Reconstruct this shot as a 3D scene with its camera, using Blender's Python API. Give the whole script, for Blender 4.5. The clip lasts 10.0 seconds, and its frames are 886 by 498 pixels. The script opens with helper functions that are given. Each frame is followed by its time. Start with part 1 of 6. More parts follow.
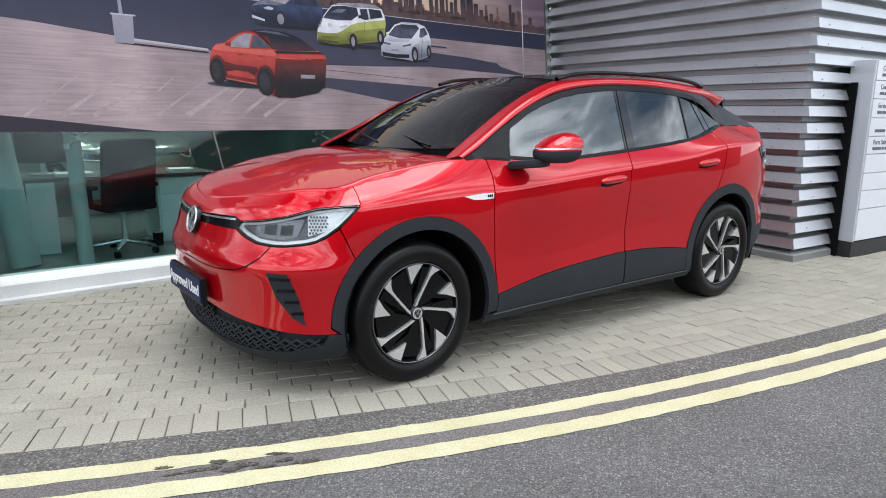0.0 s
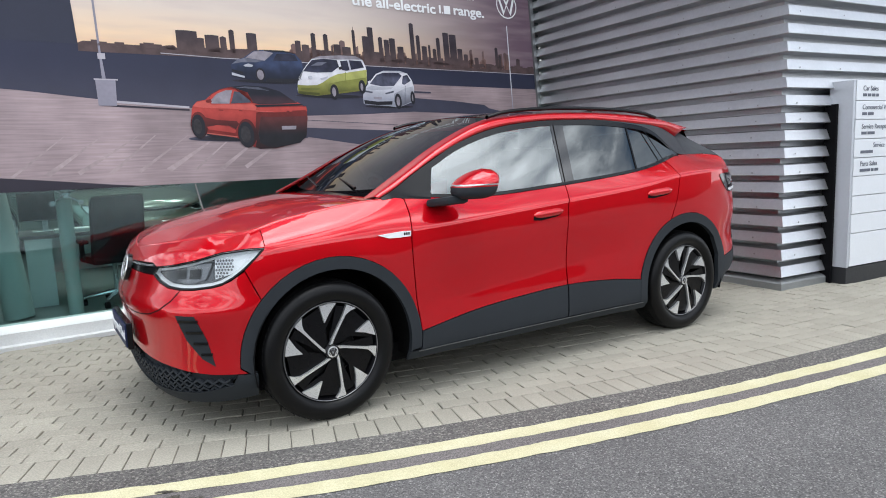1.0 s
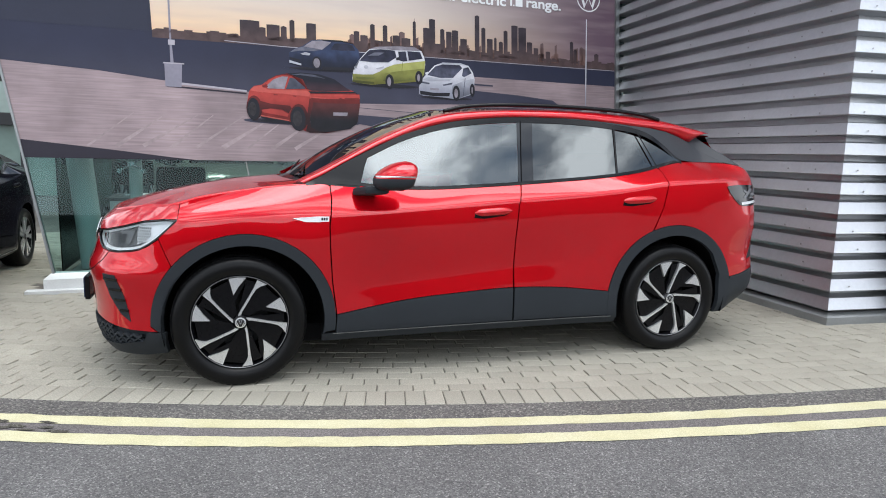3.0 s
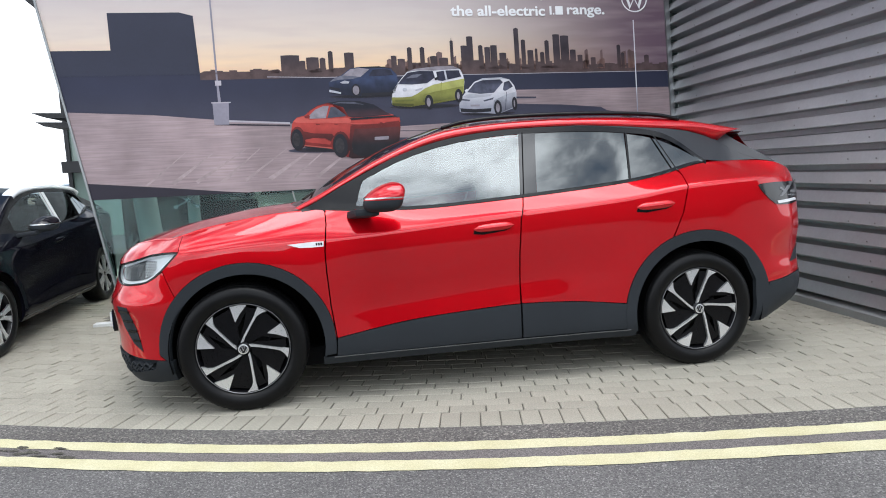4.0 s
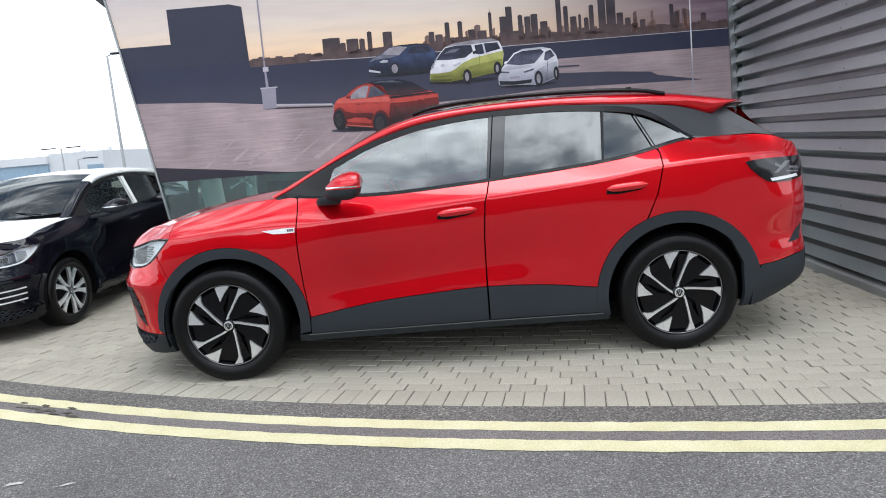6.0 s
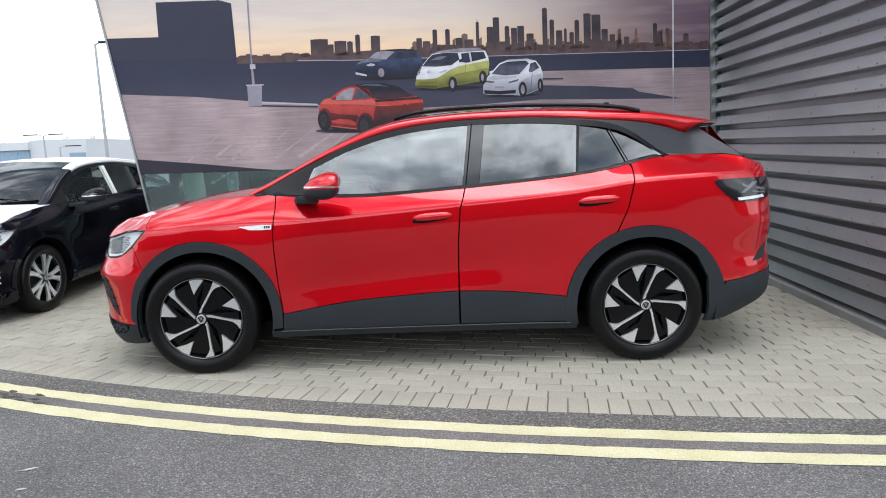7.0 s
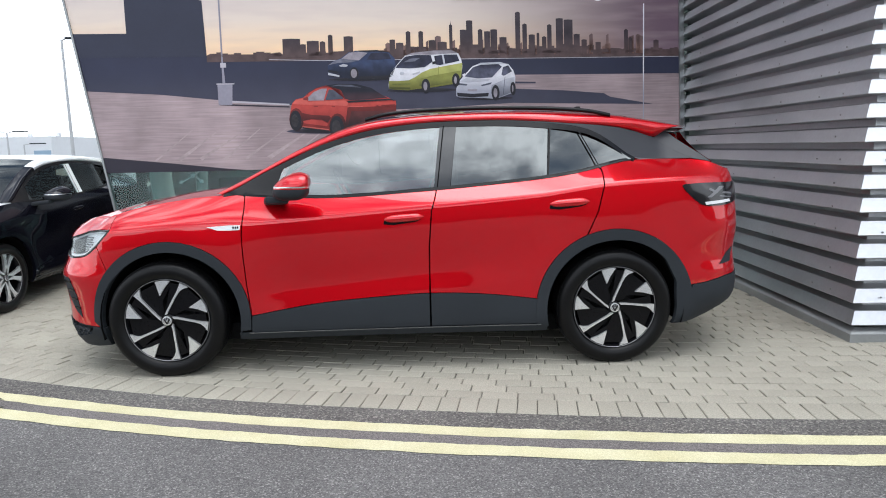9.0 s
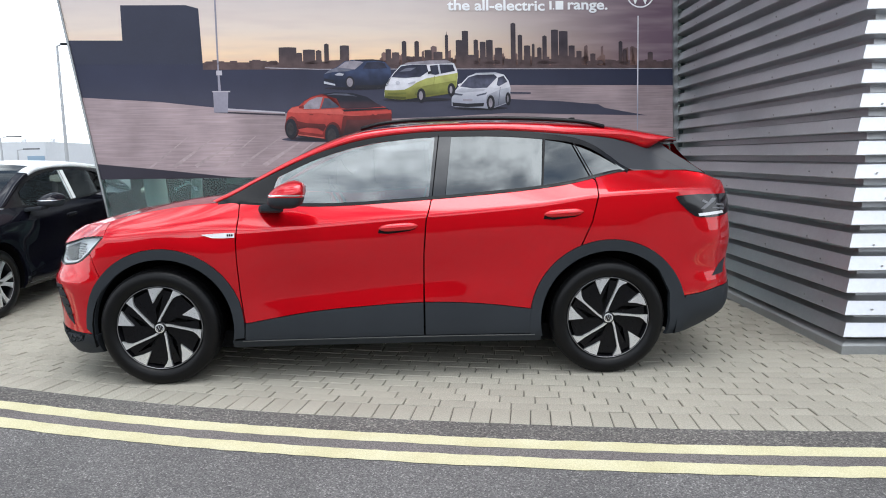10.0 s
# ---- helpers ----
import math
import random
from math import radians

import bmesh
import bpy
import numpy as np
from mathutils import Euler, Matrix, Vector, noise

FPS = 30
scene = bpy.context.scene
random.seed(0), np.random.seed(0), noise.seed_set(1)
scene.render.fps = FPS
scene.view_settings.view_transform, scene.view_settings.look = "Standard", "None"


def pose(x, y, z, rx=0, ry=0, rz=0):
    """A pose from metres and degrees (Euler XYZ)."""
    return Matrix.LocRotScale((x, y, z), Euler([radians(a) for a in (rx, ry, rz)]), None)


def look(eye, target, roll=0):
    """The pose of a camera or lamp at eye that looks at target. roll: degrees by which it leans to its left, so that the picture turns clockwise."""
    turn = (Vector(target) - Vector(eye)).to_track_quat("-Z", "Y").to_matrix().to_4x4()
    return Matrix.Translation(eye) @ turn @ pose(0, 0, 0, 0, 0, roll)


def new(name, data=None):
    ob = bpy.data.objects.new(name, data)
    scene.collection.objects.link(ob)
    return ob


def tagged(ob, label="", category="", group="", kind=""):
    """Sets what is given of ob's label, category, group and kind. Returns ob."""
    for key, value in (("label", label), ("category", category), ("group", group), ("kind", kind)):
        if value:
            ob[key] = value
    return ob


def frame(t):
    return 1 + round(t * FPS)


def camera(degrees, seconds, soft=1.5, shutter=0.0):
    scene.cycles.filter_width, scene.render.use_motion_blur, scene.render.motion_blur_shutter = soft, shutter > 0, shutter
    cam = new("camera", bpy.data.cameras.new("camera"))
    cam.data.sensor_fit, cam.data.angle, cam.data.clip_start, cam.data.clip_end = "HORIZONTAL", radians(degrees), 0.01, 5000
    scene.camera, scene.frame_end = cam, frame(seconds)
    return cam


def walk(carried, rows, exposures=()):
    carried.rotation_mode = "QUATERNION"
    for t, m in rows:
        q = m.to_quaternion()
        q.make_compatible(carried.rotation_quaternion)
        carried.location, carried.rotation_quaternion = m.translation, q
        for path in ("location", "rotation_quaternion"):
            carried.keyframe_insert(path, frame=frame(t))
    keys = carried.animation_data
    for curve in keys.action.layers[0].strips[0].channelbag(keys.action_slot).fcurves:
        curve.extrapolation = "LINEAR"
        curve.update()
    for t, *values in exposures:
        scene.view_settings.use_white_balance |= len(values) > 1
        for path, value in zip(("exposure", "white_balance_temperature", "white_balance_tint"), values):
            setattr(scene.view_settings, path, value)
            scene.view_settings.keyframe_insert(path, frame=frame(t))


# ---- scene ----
cam = camera(67.5, 10.0, soft=1.0)
PATH = [
    (0, (-1.823, -2.622, 1.347), (-0.644, -1.057, 0.945), 0.5),
    (0.5, (-1.536, -2.831, 1.321), (-0.391, -1.226, 0.985), 3.0),
    (1, (-1.267, -3.075, 1.316), (-0.205, -1.402, 1.044), -2.3),
    (1.5, (-1.031, -3.319, 1.326), (-0.018, -1.624, 1.013), -2.3),
    (2, (-0.655, -3.424, 1.303), (0.299, -1.698, 0.973), 0.7),
    (2.5, (-0.356, -3.558, 1.281), (0.331, -1.694, 1.048), -1.0),
    (2.7, (-0.236, -3.625, 1.305), (0.407, -1.754, 1.011), 0.5),
    (3.8, (0.439, -3.725, 1.289), (0.884, -1.791, 1.037), -2.1),
    (4, (0.555, -3.762, 1.294), (0.87, -1.801, 1.061), -2.9),
    (4.5, (0.855, -3.815, 1.304), (1.044, -1.842, 1.035), -3.7),
    (5, (1.127, -3.759, 1.298), (1.199, -1.783, 1.0), -0.9),
    (6.3, (1.56, -3.98, 1.388), (1.468, -2.008, 1.068), -5.3),
    (6.5, (1.569, -3.992, 1.385), (1.525, -2.017, 1.074), -4.3),
    (7, (1.568, -4.004, 1.375), (1.546, -2.028, 1.068), -2.0),
    (7.5, (1.556, -3.98, 1.373), (1.529, -2.016, 0.998), -0.7),
    (8, (1.578, -3.983, 1.371), (1.564, -2.011, 1.036), -1.9),
    (8.5, (1.586, -4.004, 1.376), (1.577, -2.025, 1.088), -2.1),
    (9, (1.581, -3.996, 1.37), (1.64, -2.019, 1.068), -1.3),
    (9.5, (1.577, -3.996, 1.37), (1.638, -2.018, 1.08), -0.9),
    (10, (1.58, -4.001, 1.374), (1.657, -2.022, 1.098), -0.8),
]
walk(cam, [(t, look(eye, target, roll)) for t, eye, target, roll in PATH])


# ---- world and light ----
world = bpy.data.worlds.new("sky")
scene.world = world
world.use_nodes = True
wn, wl = world.node_tree.nodes, world.node_tree.links
wn.clear()
w_out, w_bg = wn.new("ShaderNodeOutputWorld"), wn.new("ShaderNodeBackground")
w_sky = wn.new("ShaderNodeTexSky")
w_sky.sky_type, w_sky.sun_disc = "NISHITA", False
w_sky.sun_elevation, w_sky.sun_rotation = radians(81), radians(135)
w_tc, w_map = wn.new("ShaderNodeTexCoord"), wn.new("ShaderNodeMapping")
w_map.inputs["Scale"].default_value = (1.3, 1.3, 3.4)
w_map.inputs["Location"].default_value = (1.1, 0.6, 0.3)
w_noise = wn.new("ShaderNodeTexNoise")
w_noise.inputs["Scale"].default_value, w_noise.inputs["Detail"].default_value, w_noise.inputs["Roughness"].default_value = 2.4, 7.0, 0.55
w_ramp = wn.new("ShaderNodeValToRGB")
w_ramp.color_ramp.elements[0].position, w_ramp.color_ramp.elements[0].color = 0.38, (0.18, 0.27, 0.41, 1)
w_ramp.color_ramp.elements[1].position, w_ramp.color_ramp.elements[1].color = 0.59, (2.75, 2.86, 3.0, 1)
w_mid = w_ramp.color_ramp.elements.new(0.48)
w_mid.color = (0.78, 0.85, 0.95, 1)
w_scale, w_mix = wn.new("ShaderNodeVectorMath"), wn.new("ShaderNodeMix")
w_scale.operation = "SCALE"
w_scale.inputs["Scale"].default_value = 0.11
w_mix.data_type = "RGBA"
w_mix.inputs[0].default_value = 0.82
wl.new(w_tc.outputs["Generated"], w_map.inputs["Vector"])
wl.new(w_map.outputs["Vector"], w_noise.inputs["Vector"])
wl.new(w_noise.outputs["Fac"], w_ramp.inputs["Fac"])
wl.new(w_sky.outputs["Color"], w_scale.inputs[0])
wl.new(w_scale.outputs[0], w_mix.inputs[6])
w_norm, w_dot, w_glow, w_lit = wn.new("ShaderNodeVectorMath"), wn.new("ShaderNodeVectorMath"), wn.new("ShaderNodeMapRange"), wn.new("ShaderNodeVectorMath")
w_norm.operation, w_dot.operation, w_lit.operation = "NORMALIZE", "DOT_PRODUCT", "SCALE"
w_dot.inputs[1].default_value = Vector((0.0, -0.45, 0.9)).normalized()
w_glow.inputs["From Min"].default_value, w_glow.inputs["From Max"].default_value = 0.15, 1.0
w_glow.inputs["To Min"].default_value, w_glow.inputs["To Max"].default_value = 0.62, 1.32
wl.new(w_tc.outputs["Generated"], w_norm.inputs[0])
wl.new(w_norm.outputs[0], w_dot.inputs[0])
wl.new(w_dot.outputs["Value"], w_glow.inputs["Value"])
wl.new(w_ramp.outputs["Color"], w_lit.inputs[0])
wl.new(w_glow.outputs[0], w_lit.inputs["Scale"])
# pale haze towards the horizon
w_sep, w_low, w_haze = wn.new("ShaderNodeSeparateXYZ"), wn.new("ShaderNodeMapRange"), wn.new("ShaderNodeMix")
w_haze.data_type = "RGBA"
w_haze.inputs[7].default_value = (1.75, 1.85, 1.98, 1)
w_low.inputs["From Min"].default_value, w_low.inputs["From Max"].default_value = 0.0, 0.42
w_low.inputs["To Min"].default_value, w_low.inputs["To Max"].default_value = 0.8, 0.0
wl.new(w_norm.outputs[0], w_sep.inputs[0])
wl.new(w_sep.outputs["Z"], w_low.inputs["Value"])
wl.new(w_low.outputs[0], w_haze.inputs[0])
wl.new(w_lit.outputs[0], w_haze.inputs[6])
wl.new(w_haze.outputs[2], w_mix.inputs[7])
wl.new(w_mix.outputs[2], w_bg.inputs["Color"])
w_bg.inputs["Strength"].default_value = 1.36
wl.new(w_bg.outputs[0], w_out.inputs[0])

sun = new("sun", bpy.data.lights.new("sun", "SUN"))
sun.data.energy, sun.data.angle, sun.data.color = 1.9, radians(45), (0.985, 0.99, 1.0)
sun.matrix_world = look((1.0, -1.0, 9.2), (0.0, 0.0, 0.0))


# ---- materials ----
def principled(name, color, rough=0.5, metal=0.0, coat=0.0, spec=0.5, grain=(60.0, 0.15), stain=(2.5, 0.15), bump=0.0, piece=0.0, island=0.0, tint=None):
    """A node material: a base colour varied by fine grain and by broad stains, with roughness and fine relief that follow the grain."""
    m = bpy.data.materials.new(name)
    m.use_nodes = True
    n, l = m.node_tree.nodes, m.node_tree.links
    b = n["Principled BSDF"]
    tc = n.new("ShaderNodeTexCoord")
    fine, broad = n.new("ShaderNodeTexNoise"), n.new("ShaderNodeTexNoise")
    fine.inputs["Scale"].default_value, fine.inputs["Detail"].default_value = grain[0], 3.0
    broad.inputs["Scale"].default_value, broad.inputs["Detail"].default_value = stain[0], 5.0
    for t in (fine, broad):
        l.new(tc.outputs["Object"], t.inputs["Vector"])

    def scaled(socket, low, high):
        r = n.new("ShaderNodeMapRange")
        r.inputs["From Min"].default_value, r.inputs["From Max"].default_value = 0.25, 0.75
        r.inputs["To Min"].default_value, r.inputs["To Max"].default_value = low, high
        l.new(socket, r.inputs["Value"])
        return r.outputs["Result"]

    def times(a, b2):
        t = n.new("ShaderNodeMath")
        t.operation = "MULTIPLY"
        l.new(a, t.inputs[0])
        l.new(b2, t.inputs[1])
        return t.outputs[0]
    value = times(scaled(fine.outputs["Fac"], 1 - grain[1], 1 + grain[1]), scaled(broad.outputs["Fac"], 1 - stain[1], 1 + stain[1]))
    if piece:
        info = n.new("ShaderNodeObjectInfo")
        r = n.new("ShaderNodeMapRange")
        r.inputs["To Min"].default_value, r.inputs["To Max"].default_value = 1 - piece, 1 + piece
        l.new(info.outputs["Random"], r.inputs["Value"])
        value = times(value, r.outputs["Result"])
    if island:
        geo = n.new("ShaderNodeNewGeometry")
        r = n.new("ShaderNodeMapRange")
        r.inputs["To Min"].default_value, r.inputs["To Max"].default_value = 1 - island, 1 + island
        l.new(geo.outputs["Random Per Island"], r.inputs["Value"])
        value = times(value, r.outputs["Result"])
    mul = n.new("ShaderNodeVectorMath")
    mul.operation = "SCALE"
    if tint:
        mx = n.new("ShaderNodeMix")
        mx.data_type = "RGBA"
        mx.inputs[6].default_value, mx.inputs[7].default_value = (*color, 1), (*tint, 1)
        l.new(scaled(broad.outputs["Fac"], 0, 1), mx.inputs[0])
        l.new(mx.outputs[2], mul.inputs[0])
    else:
        mul.inputs[0].default_value = color
    l.new(value, mul.inputs["Scale"])
    l.new(mul.outputs[0], b.inputs["Base Color"])
    l.new(scaled(fine.outputs["Fac"], max(rough * 0.85, 0.02), min(rough * 1.15, 1)), b.inputs["Roughness"])
    b.inputs["Metallic"].default_value, b.inputs["Coat Weight"].default_value, b.inputs["Specular IOR Level"].default_value = metal, coat, spec
    b.inputs["Coat Roughness"].default_value = 0.02
    if bump:
        bm_node = n.new("ShaderNodeBump")
        bm_node.inputs["Strength"].default_value, bm_node.inputs["Distance"].default_value = bump, 0.004
        l.new(fine.outputs["Fac"], bm_node.inputs["Height"])
        l.new(bm_node.outputs["Normal"], b.inputs["Normal"])
    return m


def pane(name, tint, gloss=0.08, rough=0.0):
    """Glass in a single sheet: it lets tinted light through and mirrors more at a slant."""
    m = bpy.data.materials.new(name)
    m.use_nodes = True
    n, l = m.node_tree.nodes, m.node_tree.links
    n.clear()
    out, mix, clear, shine, fres = (n.new("ShaderNode" + k) for k in ("OutputMaterial", "MixShader", "BsdfTransparent", "BsdfGlossy", "Fresnel"))
    clear.inputs["Color"].default_value = (*tint, 1)
    shine.inputs["Roughness"].default_value = rough
    shine.inputs["Color"].default_value = (0.95, 1.0, 1.0, 1)
    fres.inputs["IOR"].default_value = 1.0 + 7.5 * gloss
    l.new(fres.outputs[0], mix.inputs[0])
    l.new(clear.outputs[0], mix.inputs[1])
    l.new(shine.outputs[0], mix.inputs[2])
    l.new(mix.outputs[0], out.inputs[0])
    return m


def chippings(name, dark, light, scale, share, relief):
    """Rolled stone in tar: single chips of uneven paleness, over broad stains."""
    m = bpy.data.materials.new(name)
    m.use_nodes = True
    n, l = m.node_tree.nodes, m.node_tree.links
    b = n["Principled BSDF"]
    tc, vor, broad = n.new("ShaderNodeTexCoord"), n.new("ShaderNodeTexVoronoi"), n.new("ShaderNodeTexNoise")
    vor.inputs["Scale"].default_value = scale
    broad.inputs["Scale"].default_value, broad.inputs["Detail"].default_value = 0.9, 6.0
    l.new(tc.outputs["Object"], vor.inputs["Vector"])
    l.new(tc.outputs["Object"], broad.inputs["Vector"])
    sep, ramp, mul, mr = n.new("ShaderNodeSeparateColor"), n.new("ShaderNodeValToRGB"), n.new("ShaderNodeVectorMath"), n.new("ShaderNodeMapRange")
    l.new(vor.outputs["Color"], sep.inputs[0])
    l.new(sep.outputs[0], ramp.inputs["Fac"])
    e = ramp.color_ramp.elements
    e[0].position, e[0].color = 0.0, (*[c * 0.55 for c in dark], 1)
    e[1].position, e[1].color = 1.0, (*light, 1)
    x = e.new(1 - share)
    x.color = (*[c * 1.25 for c in dark], 1)
    mul.operation = "SCALE"
    mr.inputs["From Min"].default_value, mr.inputs["From Max"].default_value = 0.3, 0.7
    mr.inputs["To Min"].default_value, mr.inputs["To Max"].default_value = 0.8, 1.2
    l.new(broad.outputs["Fac"], mr.inputs["Value"])
    l.new(ramp.outputs[0], mul.inputs[0])
    l.new(mr.outputs[0], mul.inputs["Scale"])
    l.new(mul.outputs[0], b.inputs["Base Color"])
    b.inputs["Roughness"].default_value, b.inputs["Specular IOR Level"].default_value = 0.85, 0.2
    bump = n.new("ShaderNodeBump")
    bump.inputs["Strength"].default_value, bump.inputs["Distance"].default_value = relief, 0.004
    l.new(vor.outputs["Distance"], bump.inputs["Height"])
    l.new(bump.outputs[0], b.inputs["Normal"])
    return m


ASPHALT = chippings("asphalt", (0.127, 0.123, 0.121), (0.275, 0.268, 0.255), 165, 0.12, 0.5)
PAVER = principled("concrete_block", (0.335, 0.314, 0.262), 0.85, spec=0.2, grain=(110, 0.24), stain=(1.7, 0.22), bump=0.3, piece=0.065, tint=(0.272, 0.258, 0.215))
PAVER_REST = principled("concrete_block_rest", (0.335, 0.314, 0.262), 0.85, spec=0.2, grain=(110, 0.24), stain=(1.7, 0.22), bump=0.3, island=0.065, tint=(0.272, 0.258, 0.215))
SAND = principled("joint_sand", (0.11, 0.10, 0.085), 0.95, grain=(300, 0.5), stain=(1.5, 0.3), bump=0.5)
YELLOW = principled("yellow_line_paint", (0.56, 0.52, 0.318), 0.75, spec=0.15, grain=(190, 0.24), stain=(4.0, 0.14), bump=0.5, tint=(0.50, 0.475, 0.33))
CLADDING = principled("silver_metal_cladding", (0.59, 0.60, 0.62), 0.37, 0.84, grain=(35, 0.05), stain=(1.5, 0.10))
FLASHING = principled("grey_flashing", (0.27, 0.28, 0.28), 0.5, 0.4, grain=(60, 0.08), stain=(2.0, 0.2))
SIGN_WHITE = principled("white_sign_panel", (0.70, 0.72, 0.75), 0.35, 0.0, grain=(40, 0.02), stain=(1.2, 0.04))
SIGN_SIDE = principled("silver_sign_side", (0.52, 0.54, 0.58), 0.4, 0.3, grain=(40, 0.03), stain=(1.2, 0.05))
DARK_TRIM = principled("dark_trim", (0.02, 0.021, 0.024), 0.5, grain=(60, 0.1), stain=(2, 0.1))
# colour of the painted shadow gap at the sign's back
NEAR_BLACK = principled("gap_shade_black", (0.005, 0.005, 0.006), 0.9, spec=0.1, grain=(60, 0.1), stain=(2, 0.1))
SIGN_INK = principled("sign_ink", (0.10, 0.11, 0.14), 0.6, grain=(80, 0.05), stain=(3, 0.05))
LEDGE_WHITE = principled("white_stone_ledge", (0.62, 0.63, 0.62), 0.6, grain=(90, 0.08), stain=(2.0, 0.12), bump=0.1)
PLASTER = principled("grey_plaster", (0.30, 0.30, 0.31), 0.8, grain=(70, 0.05), stain=(1.0, 0.08), bump=0.1)
SHOP_GLASS = pane("shopfront_glass", (0.72, 0.86, 0.85), 0.045)
METAL_EDGE = principled("grey_metal_edge", (0.25, 0.26, 0.26), 0.35, 0.8, grain=(60, 0.05), stain=(2, 0.1))
BOLT = principled("bolt_metal", (0.4, 0.4, 0.4), 0.4, 0.9, grain=(60, 0.1), stain=(2, 0.1))


# ---- mesh helpers ----
def link_mesh(name, verts, faces, material, parent=None, label="", smooth_shade=False):
    me = bpy.data.meshes.new(name)
    me.from_pydata([tuple(v) for v in verts], [], faces)
    me.materials.append(material)
    if smooth_shade:
        me.shade_smooth()
    ob = new(name, me)
    if parent:
        ob.parent = parent
    if label:
        ob["label"] = label
    return ob


def part(name, bm, material, parent, label="", smooth_shade=False):
    me = bpy.data.meshes.new(name)
    bmesh.ops.recalc_face_normals(bm, faces=bm.faces)
    bm.to_mesh(me)
    bm.free()
    me.materials.append(material)
    if smooth_shade:
        me.shade_smooth()
        me.set_sharp_from_angle(angle=radians(38))
    ob = new(name, me)
    if parent:
        ob.parent = parent
    if label:
        ob["label"] = label
    return ob


def box(x0, x1, y0, y1, z0, z1, bevel=0.0, m=None):
    bm = bmesh.new()
    bmesh.ops.create_cube(bm, size=1.0)
    for v in bm.verts:
        v.co = Vector(((x0 + x1) / 2 + v.co.x * (x1 - x0), (y0 + y1) / 2 + v.co.y * (y1 - y0), (z0 + z1) / 2 + v.co.z * (z1 - z0)))
    if bevel:
        bmesh.ops.bevel(bm, geom=bm.edges[:], offset=bevel, segments=2, affect="EDGES", profile=0.6)
    if m:
        bm.transform(m)
    return bm


def tube(p, q, r0, r1=None, seg=12):
    """A tapered bar from p to q."""
    p, q = Vector(p), Vector(q)
    bm = bmesh.new()
    bmesh.ops.create_cone(bm, cap_ends=True, segments=seg, radius1=r0, radius2=r0 if r1 is None else r1, depth=(q - p).length)
    bm.transform(Matrix.Translation((p + q) / 2) @ (q - p).to_track_quat("Z", "Y").to_matrix().to_4x4())
    return bm


def prism(outline, depth, m=None):
    """A flat outline in x, z, pulled back along y by depth."""
    bm = bmesh.new()
    a = [bm.verts.new((x, 0, z)) for x, z in outline]
    b = [bm.verts.new((x, depth, z)) for x, z in outline]
    bm.faces.new(a)
    bm.faces.new(b[::-1])
    for i in range(len(a)):
        j = (i + 1) % len(a)
        bm.faces.new((a[j], a[i], b[i], b[j]))
    if m:
        bm.transform(m)
    return bm


def thing(name, label, category, group="", kind="", m=None):
    ob = new(name)
    ob.empty_display_size = 0.1
    if m:
        ob.matrix_world = m
    return tagged(ob, label, category, group, kind)


def lettering(name, words, size, material, parent, m, align="LEFT", thick=0.001):
    cu = bpy.data.curves.new(name, "FONT")
    cu.body, cu.size, cu.align_x, cu.extrude = words, size, align, thick
    cu.materials.append(material)
    ob = new(name, cu)
    ob.parent = parent
    ob.matrix_basis = m
    return ob


# ---- ground, road and yellow lines ----
def edge_y(x):
    """The paving's edge towards the road."""
    k = min(max(x, -3.0), 5.0)
    bulge = -0.031 + 0.047 * math.exp(-((k - 0.1) / 1.75) ** 2)
    straight = -0.02 * (x - 5.0) if x > 5.0 else -0.4721 * (x + 3.0) if x < -3.0 else 0.0
    return -0.27 - 0.30 * k + 0.028 * k * k - bulge + straight


def edge_point(x, off):
    """A point off metres outside the paving's edge."""
    d = (edge_y(x + 0.01) - edge_y(x - 0.01)) / 0.02
    k = math.hypot(1, d)
    return x + d / k * off, edge_y(x) - off / k


def ribbon(near_off, far_off, z, x0, x1, steps, thick=0.0, ragged=0.0):
    bm = bmesh.new()
    rows = []
    for i in range(steps + 1):
        x = x0 + (x1 - x0) * i / steps
        chip = 0.5 * ragged * noise.noise(Vector((x * 47, far_off * 90, 5)))
        j = chip + ragged * (noise.noise(Vector((x * 9, near_off * 30, 0)))), ragged * (noise.noise(Vector((x * 9, far_off * 30 + 7, 3))))
        a, b = edge_point(x, near_off + j[0]), edge_point(x, far_off + j[1])
        rows.append((bm.verts.new((*a, z)), bm.verts.new((*b, z))))
    for i in range(steps):
        bm.faces.new((rows[i][0], rows[i][1], rows[i + 1][1], rows[i + 1][0]))
    if thick:
        geo = bmesh.ops.extrude_face_region(bm, geom=bm.faces[:])
        for v in geo["geom"]:
            if isinstance(v, bmesh.types.BMVert):
                v.co.z -= thick
    return bm


ground = part("ground", box(-400, 400, -400, 900, -0.5, -0.02), ASPHALT, None)
tagged(ground, "dark grey asphalt ground reaching to the horizon", "ground", kind="structure")
road = part("road", ribbon(0.0, 9.0, 0.0, -14, 16, 300, 0.02), ASPHALT, None)
tagged(road, "dark grey worn asphalt road with pale chippings", "road", kind="structure")
GUTTER = chippings("gritty_gutter", (0.116, 0.110, 0.104), (0.26, 0.245, 0.22), 130, 0.18, 0.8)
RUBBED = chippings("rubbed_brown_asphalt", (0.150, 0.137, 0.133), (0.21, 0.195, 0.19), 220, 0.10, 0.25)
for a, b, mat, words in ((0.0, 0.19, GUTTER, "dark gritty strip of asphalt beside the paving"), (0.28, 0.39, RUBBED, "smooth brownish asphalt between the yellow lines")):
    tagged(part("road_strip", ribbon(a, b, 0.0015, -9, 12, 500, 0.0, 0.004), mat, None), words, "road strip", kind="structure")
